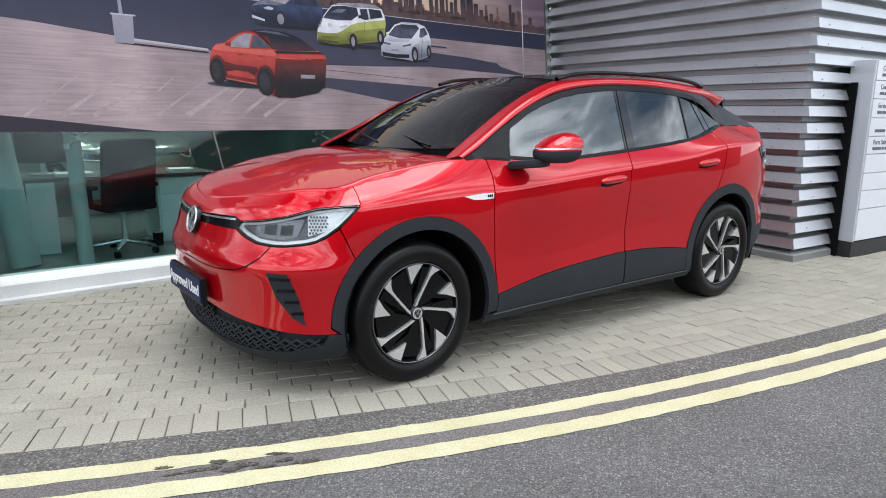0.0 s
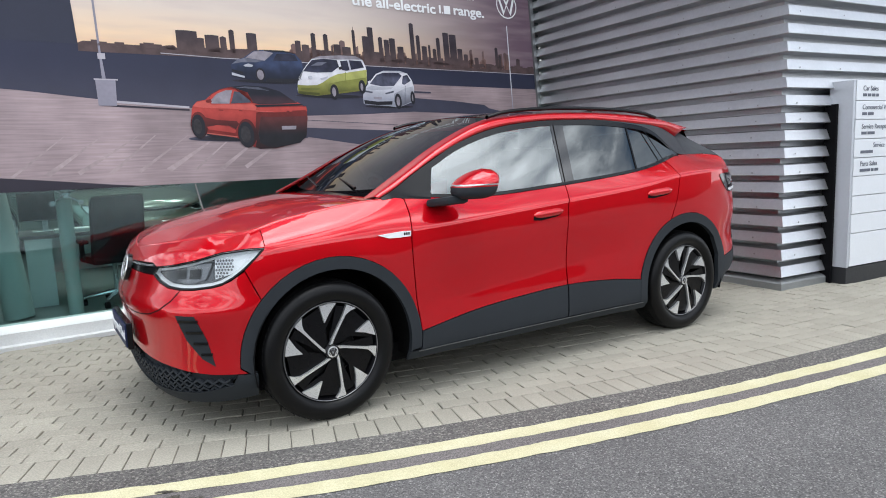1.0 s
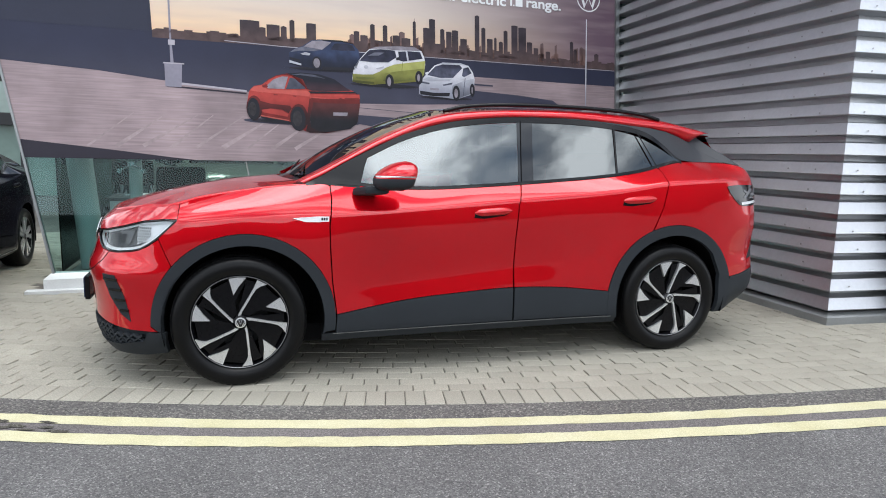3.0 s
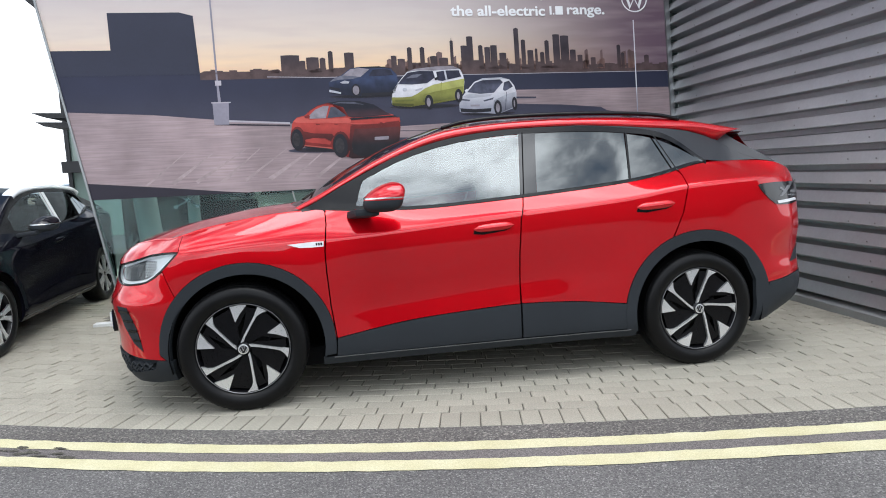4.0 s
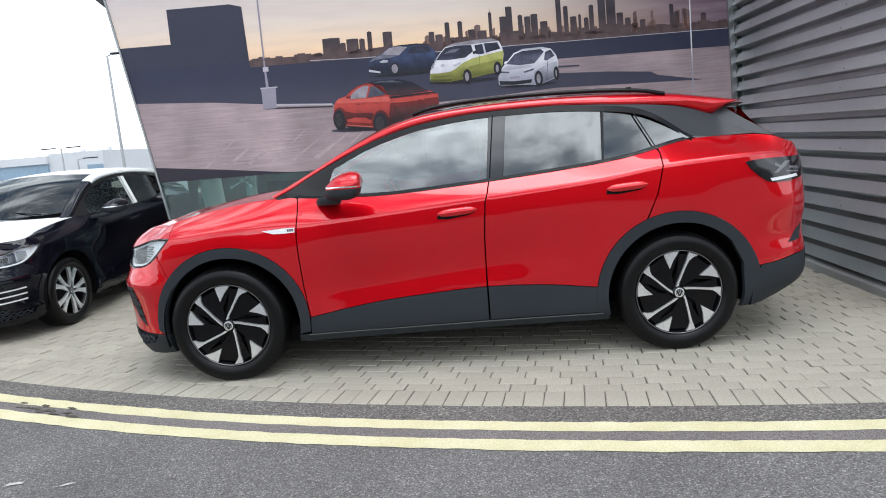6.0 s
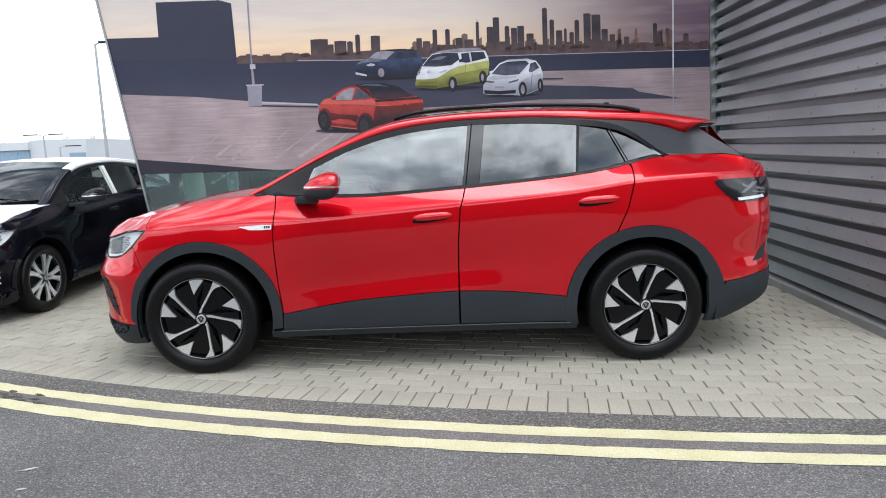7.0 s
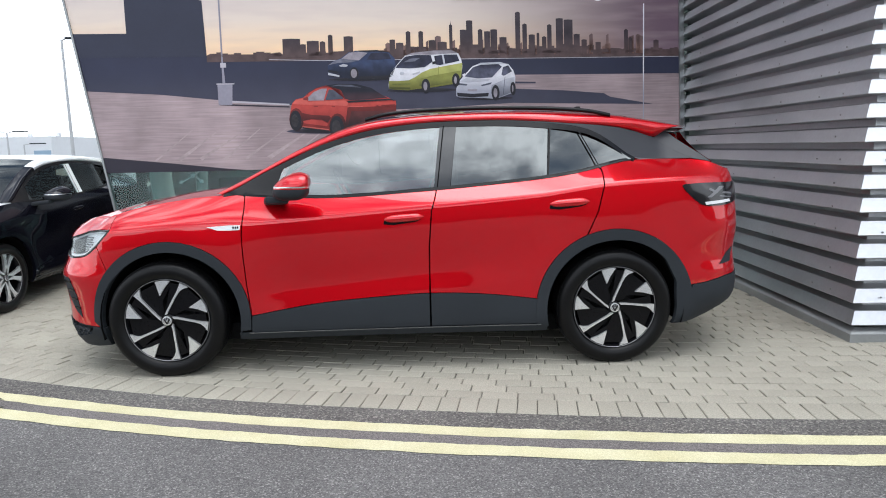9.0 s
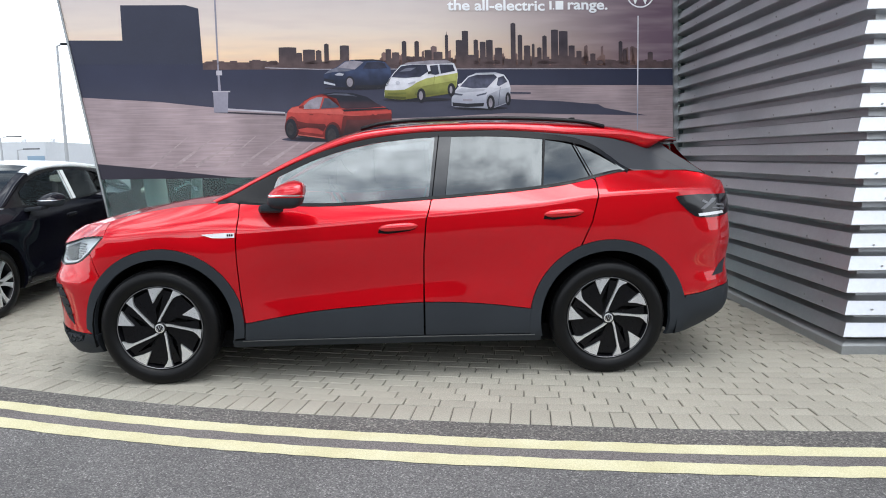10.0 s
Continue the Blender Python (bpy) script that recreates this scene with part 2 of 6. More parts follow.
for a, b in ((0.187, 0.287), (0.380, 0.485)):
    line = part("road_marking", ribbon(a, b, 0.0035, -9, 12, 1500, 0.0, 0.008), YELLOW, None)
    tagged(line, "pale yellow painted no-parking line on the asphalt", "road marking", group="double yellow lines", kind="structure")
# worn and stained places in the road
TAR = chippings("mossy_tar", (0.085, 0.080, 0.066), (0.21, 0.20, 0.175), 150, 0.15, 0.8)
WORN_WHITE = principled("worn_white_paint", (0.42, 0.41, 0.39), 0.8, spec=0.2, grain=(200, 0.35), stain=(8, 0.3), bump=0.4)


def splash(cx, cy, rx, ry, turn, seed, z):
    """A ragged flat patch on the road."""
    bm = bmesh.new()
    vs = []
    for k in range(40):
        a = math.tau * k / 40
        r = 0.72 + 0.5 * noise.noise(Vector((math.cos(a) * 2.2, math.sin(a) * 2.2, seed)))
        px, py = rx * r * math.cos(a), ry * r * math.sin(a)
        c, s = math.cos(radians(turn)), math.sin(radians(turn))
        vs.append(bm.verts.new((cx + px * c - py * s, cy + px * s + py * c, z)))
    bm.faces.new(vs)
    return bm


random.seed(31)
for k in range(11):
    x, off = -1.16 + 0.045 * k + random.uniform(-0.02, 0.02), random.uniform(0.315, 0.372) if k % 4 else random.uniform(0.268, 0.30)
    spot = (*edge_point(x, off), random.uniform(0.03, 0.075), random.uniform(0.010, 0.022), -20 + random.uniform(-9, 9), 3.0 + k, 0.0042 + 0.0002 * k)
    tagged(part("tar_patch", splash(*spot), TAR, None), "dark mossy patch eating into the yellow line", "road patch", group="bare road patches", kind="structure")
for spot in ((-0.62, -1.18, 0.055, 0.018, 10, 5.0, 0.004), (-0.36, -1.22, 0.045, 0.012, 22, 6.0, 0.004), (-0.28, -1.40, 0.03, 0.011, 15, 9.0, 0.004)):
    tagged(part("paint_fleck", splash(*spot), WORN_WHITE, None), "worn fleck of white paint on the asphalt", "paint fleck", group="worn paint flecks", kind="structure")
bed = part("paving_bed", ribbon(-9.0, 0.0, -0.006, -14, 16, 200), SAND, None)
tagged(bed, "dark sand joints between the paving blocks", "paving bed", kind="structure")


# ---- the showroom front: its plane leans back as it rises ----
def front_y(x, z):
    return 3.27 + 0.045 * x + 0.1 * z


def left_edge(z):
    return -1.575 - 0.19 * z


def front_sheet(outline, proud, material, name, parent=None, thick=0.003, label=""):
    """A flat piece of the leaning front, outline in x and z, set proud of it."""
    bm = bmesh.new()
    a = [bm.verts.new((x, front_y(x, z) - proud, z)) for x, z in outline]
    b = [bm.verts.new((x, front_y(x, z) - proud + thick, z)) for x, z in outline]
    bm.faces.new(a)
    bm.faces.new(b[::-1])
    for i in range(len(a)):
        j = (i + 1) % len(a)
        bm.faces.new((a[j], a[i], b[i], b[j]))
    return part(name, bm, material, parent, label)


# plain wall added out of view; its dark reflection deepens the car's flanks
UNSEEN_WALL = principled("dark_far_wall", (0.045, 0.047, 0.045), 0.9, grain=(3, 0.2), stain=(0.15, 0.35), tint=(0.06, 0.07, 0.05))
wall_opposite = part("wall_opposite", box(-40, 40, -17.4, -17.0, -0.02, 2.8), UNSEEN_WALL, None)
tagged(wall_opposite, "unseen dark wall added across the road to darken reflections", "wall", kind="structure")

window_1 = thing("window_1", "tall tinted shopfront glazing under the printed banner", "window", kind="structure")
TOP = 8.0
glass = front_sheet([(left_edge(0.11), 0.11), (4.6, 0.11), (4.6, 1.18), (left_edge(1.18), 1.18)], 0.0, SHOP_GLASS, "pane", window_1, 0.008)
glass.visible_shadow = False
for x in (0.35, 2.45):
    front_sheet([(x - 0.19 * 0.11, 0.11), (x + 0.012 - 0.02, 0.11), (x + 0.012 - 0.22, 1.17), (x - 0.22, 1.17)], 0.006, METAL_EDGE, "glazing_bar", window_1, 0.02)
edge = front_sheet([(left_edge(0.11) - 0.02, 0.11), (left_edge(0.11), 0.11), (left_edge(TOP), TOP), (left_edge(TOP) - 0.02, TOP)], 0.02, METAL_EDGE, "edge_profile", window_1, 0.06)
wall_front = front_sheet([(left_edge(1.2), 1.19), (4.6, 1.19), (4.6, TOP), (left_edge(TOP), TOP)], -0.012, PLASTER, "wall_front", None, 0.2)
tagged(wall_front, "showroom wall behind the printed banner", "wall", kind="structure")
roof_edge = part("roof_edge", box(-2.55, 12.0, 3.1, 16.0, TOP, TOP + 0.35, 0.02), DARK_TRIM, None)
tagged(roof_edge, "dark overhanging roof of the showroom", "roof", kind="structure")
ledge = thing("ledge", "white stone ledge at the foot of the glazing", "ledge", kind="structure")
part("upstand", prism([(-1.62, 0.0), (4.42, 0.0), (4.42, 0.115), (-1.62, 0.115)], 0.42, pose(0, 2.93, 0, 0, 0, 1.7)), LEDGE_WHITE, ledge)
part("step", prism([(-1.75, -0.01), (4.40, -0.01), (4.40, 0.028), (-1.75, 0.028)], 0.10, pose(0, 2.85, 0, 0, 0, 1.7)), LEDGE_WHITE, ledge)

# ---- the clad wing: trapezoid sheets, turned at the corner ----
PITCH = 0.153


def cladding(name, p, q, mitre, z0, rows, label):
    """Ribbed sheet from p to q in plan; mitre gives the outward shift at each end."""
    verts, faces = [], []
    profile = []
    for k in range(rows):
        z = z0 + k * PITCH
        # recess in the shade of the lip, lip, then a face that leans back as it rises
        profile += [(z - 0.016, -0.15), (z + 0.028, -0.15), (z + 0.029, -0.006), (z + 0.031, 0.0), (z + 0.035, 0.002), (z + 0.105, -0.026), (z + 0.123, -0.033), (z + 0.126, -0.040)]
    for z, o in profile:
        verts += [(p[0] + mitre[0][0] * o, p[1] + mitre[0][1] * o, z), (q[0] + mitre[1][0] * o, q[1] + mitre[1][1] * o, z)]
    for k in range(len(profile) - 1):
        faces.append((2 * k, 2 * k + 1, 2 * k + 3, 2 * k + 2))
    ob = link_mesh(name, verts, faces, CLADDING)
    return tagged(ob, label, "wall", kind="structure")


CORNER, WEST, EAST = Vector((4.458, 0.262)), Vector((4.60, 3.85)), Vector((9.5, -0.19))
out_w = Vector(((CORNER - WEST).y, -(CORNER - WEST).x)).normalized()
out_s = Vector(((EAST - CORNER).y, -(EAST - CORNER).x)).normalized()
turn_out = (out_w + out_s) / (1 + out_w.dot(out_s))
wall_west = cladding("wall_west", WEST, CORNER, (out_w, turn_out), 0.090, 58, "ribbed silver metal cladding on the shaded return wall")
wall_south = cladding("wall_south", CORNER, EAST, (turn_out, out_s), 0.090, 58, "ribbed silver metal cladding facing the road")
wall_core = part("wall_core", box(4.75, 9.5, 0.42, 3.75, 0.0, 8.9), PLASTER, None)
tagged(wall_core, "solid wall behind the metal cladding", "wall", kind="structure")
for a, b, o0, o1, nm in ((WEST, CORNER, out_w, turn_out, "west"), (CORNER, EAST, turn_out, out_s, "south")):
    v, f = [], []
    for off, z in ((0.012, 0.0), (0.012, 0.062), (-0.005, 0.075), (-0.060, 0.095)):
        v += [(a.x + o0.x * off, a.y + o0.y * off, z), (b.x + o1.x * off, b.y + o1.y * off, z)]
    for k in range(3):
        f.append((2 * k, 2 * k + 1, 2 * k + 3, 2 * k + 2))
    tagged(link_mesh("trim_" + nm, v, f, FLASHING), "grey metal flashing along the foot of the cladding", "flashing", kind="structure")
trim_corner = front_sheet([(4.545, 1.19), (4.60, 1.19), (4.60, TOP), (4.545, TOP)], 0.03, METAL_EDGE, "trim_corner", None, 0.03)
tagged(trim_corner, "grey metal strip between banner and cladding", "trim", kind="structure")
# screws that hold the sheets
screw = link_mesh("cladding_screw", *[[(math.cos(a) * 0.007, -0.004 if i else 0.0, math.sin(a) * 0.007) for i in (0, 1) for a in [k * math.tau / 6 for k in range(6)]],
                                      [(k, (k + 1) % 6, 6 + (k + 1) % 6, 6 + k) for k in range(6)] + [tuple(range(6, 12))]], BOLT)
screw.parent = wall_west
first = True
for p, q, o in ((WEST, CORNER, out_w), (CORNER, EAST, out_s)):
    length = (q - p).length
    for row in range(1, 19, 1):
        for d in ((0.30, 0.55, 1.15, 2.0, 2.9) if o is out_w else (0.18, 0.75, 1.5)):
            d += 0.04 * math.sin(row * 2.3 + d * 5)
            at = (q + (p - q) * (d / length)) if o is out_w else (p + (q - p) * (d / length))
            at = at - o * 0.002
            m = Matrix.Translation((at.x, at.y, 0.090 + PITCH * row + 0.060 + 0.012 * math.sin(row))) @ Matrix.Rotation(math.atan2(o.y, o.x) + math.pi / 2, 4, "Z")
            if (row + int(d * 7)) % 3 == 0:
                continue
            c = screw if first else screw.copy()
            if not first:
                scene.collection.objects.link(c)
            c.parent = wall_west if o is out_w else wall_south
            c.matrix_world = m
            first = False

# ---- the sign by the clad wall ----
sign = thing("sign_board", "tall white directory sign on a dark plinth by the wall", "sign", m=pose(5.10, 0.02, 0, 0, 0, -5.0))
part("side_panel", box(0.0, 0.03, 0.0, 0.22, 0.16, 1.86, 0.004), SIGN_SIDE, sign, "pale silver side panel")
part("back_panel", box(0.03, 1.06, 0.19, 0.22, 0.16, 1.86, 0.004), SIGN_SIDE, sign)
part("plinth", box(0.01, 1.05, 0.008, 0.21, 0.0, 0.155, 0.004), DARK_TRIM, sign, "near-black plinth")
# black strip put in as the shade between sign and wall
part("rear_post", box(-0.032, -0.003, 0.13, 0.24, 0.0, 1.66, 0.004), NEAR_BLACK, sign, "dark strip painted as the shadow gap behind the sign")
rows_z = (1.86, 1.675, 1.508, 1.335, 1.165, 0.998, 0.82, 0.652, 0.475, 0.165)
for k in range(9):
    part("slat", box(0.036, 1.05, -0.004, 0.03, rows_z[k + 1] + 0.004, rows_z[k] - 0.002, 0.003), SIGN_WHITE, sign)
part("slat", box(1.054, 1.075, 0.0, 0.22, 0.16, 1.86, 0.004), SIGN_SIDE, sign)
for k, (words, size) in enumerate((("Car Sales", 0.062), ("Commercial Vehicles", 0.062), ("Service Reception", 0.062), ("Service", 0.062), ("Parts Sales", 0.062))):
    z = rows_z[k + 1] + 0.092
    lettering("lettering", words, size, SIGN_INK, sign, pose(0.13 + (0.19 if words == "Service" else 0), -0.006, z, 90, 0, 0))
    x = 0.13
    for j, w in enumerate(((0.06, 0.05, 0.05, 0.04), (0.07, 0.09), (0.08, 0.11), (0.19,), (0.16, 0.04, 0.06))[k]):
        part("small_print", box(x, x + w, -0.0065, -0.004, z - 0.052, z - 0.026), SIGN_INK, sign)
        x += w + 0.014


# ---- the red car's surface: a plan curve round its near half, and an inset by height ----
MID = 0.9


def hermite(xs, ys, x):
    """Smooth curve through a few stations."""
    x = min(max(x, xs[0]), xs[-1])
    i = min(max(int(np.searchsorted(xs, x)) - 1, 0), len(xs) - 2)

    def slope(k):
        a, b = max(k - 1, 0), min(k + 1, len(xs) - 1)
        return (ys[b] - ys[a]) / (xs[b] - xs[a])
    h = xs[i + 1] - xs[i]
    t = (x - xs[i]) / h
    return ((2 * t**3 - 3 * t**2 + 1) * ys[i] + (t**3 - 2 * t**2 + t) * h * slope(i)
            + (-2 * t**3 + 3 * t**2) * ys[i + 1] + (t**3 - t**2) * h * slope(i + 1))


def curve(*pairs):
    xs, ys = [p[0] for p in pairs], [p[1] for p in pairs]
    return lambda x: hermite(xs, ys, x)


def smooth(a, b, x):
    t = min(max((x - a) / (b - a), 0.0), 1.0)
    return t * t * (3 - 2 * t)


PLAN = [(-0.84, 0.9), (-0.832, 0.65), (-0.80, 0.44), (-0.735, 0.27), (-0.64, 0.145), (-0.50, 0.06), (-0.32, 0.018), (0.0, -0.004),
        (0.5, -0.006), (1.6, 0.0), (2.4, -0.014), (2.77, -0.02), (3.1, 0.0), (3.33, 0.045), (3.51, 0.12), (3.635, 0.26), (3.70, 0.5), (3.72, 0.9)]


def plan_line():
    pts = [Vector((x, y, 0)) for x, y in PLAN]
    out = []
    for i in range(len(pts) - 1):
        p0 = pts[i - 1] if i else Vector((pts[0].x + 0.008, 1.15, 0))
        p3 = pts[i + 2] if i + 2 < len(pts) else Vector((pts[-1].x - 0.02, 1.3, 0))
        p1, p2 = pts[i], pts[i + 1]
        for k in range(24):
            t = k / 24
            out.append(0.5 * (2 * p1 + (p2 - p0) * t + (2 * p0 - 5 * p1 + 4 * p2 - p3) * t * t + (3 * p1 - p0 - 3 * p2 + p3) * t**3))
    out.append(pts[-1])
    return out


LINE = plan_line()
RUN = [0.0]
for k in range(1, len(LINE)):
    RUN.append(RUN[-1] + (LINE[k] - LINE[k - 1]).length)
SIDE = [k for k in range(len(LINE)) if LINE[k].y < 0.3]


def at_x(x):
    """How far along the plan curve the side reaches x."""
    return float(np.interp(x, [LINE[k].x for k in SIDE], [RUN[k] for k in SIDE]))


def at_front(y):
    k = [i for i in range(len(LINE)) if LINE[i].x < 0.0]
    return float(np.interp(-y, [-LINE[i].y for i in k], [RUN[i] for i in k]))


def on_plan(s):
    s = min(max(s, 0.0), RUN[-1])
    i = min(max(int(np.searchsorted(RUN, s)) - 1, 0), len(RUN) - 2)
    t = (s - RUN[i]) / (RUN[i + 1] - RUN[i])
    p = LINE[i].lerp(LINE[i + 1], t)
    a, b = LINE[max(i - 2, 0)], LINE[min(i + 3, len(LINE) - 1)]
    d = (b - a).normalized()
    return p, Vector((-d.y, d.x, 0))


crease = curve((-0.3, 0.90), (0.49, 0.94), (1.62, 1.02), (2.3, 1.075), (2.7, 1.13), (3.3, 1.16))
belt = curve((-0.6, 0.915), (-0.5, 0.955), (-0.3, 1.025), (0.0, 1.08), (0.42, 1.12), (0.97, 1.088), (1.45, 1.106), (2.15, 1.156), (2.5, 1.195), (2.9, 1.268), (3.4, 1.27))
belt_in = curve((-0.6, 0.12), (-0.3, 0.145), (0.0, 0.15), (0.42, 0.11), (1.0, 0.08), (1.6, 0.075), (2.3, 0.10), (2.7, 0.16), (2.98, 0.235), (3.4, 0.32))
low_in = curve((0.10, 0.16), (0.20, 0.06), (0.27, 0.012), (0.34, 0.002), (0.45, 0.002), (0.55, 0.004), (0.65, 0.004), (0.74, 0.0025), (0.80, 0.0015), (0.84, 0.0016), (0.88, 0.0032), (0.92, 0.0058), (0.95, 0.008))


def door_hollow(x, z):
    """The doors' lower feature line: hollow above it, flaring out below it."""
    d = z - (0.50 + 0.092 * (x - 0.4))
    depth = 0.012 * smooth(0.30, 0.85, x) * (1 - smooth(1.55, 2.35, x))
    return depth * (math.exp(-((d / 0.15) ** 2)) if d > 0 else max(0.0, 1 + d / 0.13))


nose_in = curve((0.10, 0.18), (0.165, 0.10), (0.21, 0.065), (0.26, 0.04), (0.31, 0.025), (0.42, 0.022), (0.52, 0.014), (0.60, 0.002), (0.635, 0.0), (0.66, 0.006), (0.70, 0.026), (0.76, 0.045), (0.80, 0.056), (0.87, 0.075), (0.92, 0.12), (0.97, 0.20))
tail_in = curve((0.16, 0.20), (0.26, 0.10), (0.38, 0.01), (0.54, 0.0), (0.66, 0.015), (0.83, 0.0), (1.0, 0.015), (1.1, 0.03), (1.2, 0.07), (1.3, 0.16), (1.45, 0.36))


def inset(s, z):
    p, n = on_plan(s)
    x = p.x
    c, b = crease(x), belt(x)
    if z <= c:
        v = low_in(z * 0.95 / c if z > 0.5 else z) + door_hollow(x, z)
    elif z <= b:
        t = (z - c) / max(b - c, 0.02)
        v = 0.008 + (belt_in(x) - 0.008) * t**(1.08 + 0.9 * (1 - smooth(0.0, 0.75, x)))
    else:
        v = belt_in(x) + (z - b) * (0.44 + 0.25 * smooth(2.6, 3.3, x))
    for wx, r in ((0.03, 0.50), (2.766, 0.51)):
        d = math.hypot(x - wx, z - 0.36)
        v -= 0.006 * math.exp(-((d - r) / 0.13) ** 2) * smooth(0.0, 0.3, z)
    f = 1 - smooth(-0.62, -0.28, x)
    r = smooth(3.15, 3.5, x)
    v = v * (1 - f) * (1 - r) + nose_in(z) * f + tail_in(z) * r
    return v


def skin(s, z, deeper=0.0):
    p, n = on_plan(s)
    q = p + n * (inset(s, z) + deeper)
    return Vector((q.x, q.y, z))


# ---- car: panels cut from the skin ----
def clip_axis(poly, axis, lim, keep_above):
    out = []
    for i in range(len(poly)):
        a, b = poly[i - 1], poly[i]
        ia = (a[axis] >= lim) if keep_above else (a[axis] <= lim)
        ib = (b[axis] >= lim) if keep_above else (b[axis] <= lim)
        if ia != ib:
            t = (lim - a[axis]) / (b[axis] - a[axis])
            c = [a[0] + (b[0] - a[0]) * t, a[1] + (b[1] - a[1]) * t]
            c[axis] = lim
            out.append(tuple(c))
        if ib:
            out.append(b)
    return out


def cells(poly, du, dv):
    """Cuts an outline into the cells of a grid: vertices in the plane and faces."""
    keys, verts, faces = {}, [], []
    u0, u1 = min(p[0] for p in poly), max(p[0] for p in poly)
    v0, v1 = min(p[1] for p in poly), max(p[1] for p in poly)
    for i in range(int(math.floor(u0 / du)), int(math.ceil(u1 / du))):
        col = clip_axis(clip_axis(poly, 0, i * du, True), 0, (i + 1) * du, False)
        if len(col) < 3:
            continue
        for j in range(int(math.floor(v0 / dv)), int(math.ceil(v1 / dv))):
            c = clip_axis(clip_axis(col, 1, j * dv, True), 1, (j + 1) * dv, False)
            ids = []
            for p in c:
                k = (round(p[0], 5), round(p[1], 5))
                if k not in keys:
                    keys[k] = len(verts)
                    verts.append(k)
                if not ids or ids[-1] != keys[k]:
                    ids.append(keys[k])
            if len(ids) > 1 and ids[0] == ids[-1]:
                ids.pop()
            if len(set(ids)) != len(ids) or len(ids) < 3:
                seen = []
                for q in ids:
                    if q not in seen:
                        seen.append(q)
                ids = seen
            if len(ids) < 3:
                continue
            area = sum(verts[ids[k - 1]][0] * verts[ids[k]][1] - verts[ids[k]][0] * verts[ids[k - 1]][1] for k in range(len(ids)))
            if abs(area) > 1e-7:
                faces.append(ids if area > 0 else ids[::-1])
    return verts, faces


def spaced(poly, step=0.03):
    out = []
    for i in range(len(poly)):
        a, b = poly[i], poly[(i + 1) % len(poly)]
        n = max(1, int(math.hypot(b[0] - a[0], b[1] - a[1]) / step))
        out += [(a[0] + (b[0] - a[0]) * k / n, a[1] + (b[1] - a[1]) * k / n) for k in range(n)]
    return out


def sheet(name, poly, material, parent, far=False, lift=0.0, depth=0.014, du=0.045, dv=0.03, label="", surface=None):
    """A panel: an outline in (run, height) laid on the skin, with its rim turned in. far: the other side of the car."""
    surface = surface or skin
    if name in ("front_door", "rear_door", "rear_quarter", "front_wing"):
        # rows follow the crease, so that it stays crisp
        rise = lambda s: crease(on_plan(s)[0].x) - 1.02
        flat, faces = cells([(s, z - rise(s)) for s, z in spaced(poly)], 0.03, 0.015)
        flat = [(s, z + rise(s)) for s, z in flat]
    else:
        flat, faces = cells(spaced(poly), du, dv)
    sv = [surface(s, z, -lift) for s, z in flat]
    edges = {}
    for f in faces:
        for k in range(len(f)):
            e = (f[k - 1], f[k])
            edges[e] = edges.get(e, 0) + 1
    rim = [e for e in edges if (e[1], e[0]) not in edges]
    verts, quads = list(sv), [tuple(f) for f in faces]
    for a, b in rim:
        i = len(verts)
        verts += [sv[a], sv[b], surface(*flat[b], depth - lift), surface(*flat[a], depth - lift)]
        quads.append((i + 1, i, i + 3, i + 2))
    if far:
        verts = [Vector((v.x, 2 * MID - v.y, v.z)) for v in verts]
        quads = [q[::-1] for q in quads]
    return link_mesh(name, verts, quads, material, parent, label, True)


def ring(name, poly, width, material, parent, far=False, lift=0.0, depth=0.01, label=""):
    """A band of the given width inside an outline on the skin."""
    poly = spaced(poly, 0.02)
    n = len(poly)
    inner = []
    for i in range(n):
        a, b = Vector(poly[i - 1]), Vector(poly[(i + 1) % n])
        d = (b - a).normalized()
        inner.append((poly[i][0] - d.y * width, poly[i][1] + d.x * width))
    verts = [skin(s, z, -lift) for s, z in poly] + [skin(s, z, -lift) for s, z in inner] + [skin(s, z, depth - lift) for s, z in inner]
    quads = []
    for i in range(n):
        j = (i + 1) % n
        quads += [(i, j, n + j, n + i), (n + i, n + j, 2 * n + j, 2 * n + i)]
    if far:
        verts = [Vector((v.x, 2 * MID - v.y, v.z)) for v in verts]
        quads = [q[::-1] for q in quads]
    return link_mesh(name, verts, quads, material, parent, label, True)


def loft(name, rows, material, parent, far=False, label="", both=False):
    """A smooth sheet through rows of points."""
    n, w = len(rows), len(rows[0])
    verts = [Vector(p) for r in rows for p in r]
    quads = [(i * w + k, i * w + k + 1, (i + 1) * w + k + 1, (i + 1) * w + k) for i in range(n - 1) for k in range(w - 1)]
    if far:
        verts = [Vector((v.x, 2 * MID - v.y, v.z)) for v in verts]
        quads = [q[::-1] for q in quads]
    return link_mesh(name, verts, quads, material, parent, label, True)


def crown(name, middle, border, material, parent, power=2.2, steps=26, across=14, label="", lower=0.0, skirt=0.0):
    """A sheet across the car: from its middle line to the border on either side. Both are functions of 0..1."""
    rows = []
    for i in range(steps + 1):
        c, e = middle(i / steps), border(i / steps)
        row = []
        for k in range(-across, across + 1):
            b = abs(k) / across
            x = c.x + (e.x - c.x) * b**1.8
            y = MID + (e.y - MID) * b
            z = c.z + (e.z - c.z) * b**power - lower
            row.append((x, y if k < 0 else 2 * MID - y, z))
        if skirt:
            row = [(e.x, e.y + 0.006, e.z - skirt)] + row + [(e.x, 2 * MID - e.y - 0.006, e.z - skirt)]
        rows.append(row[::-1])
    return loft(name, rows, material, parent, label=label)


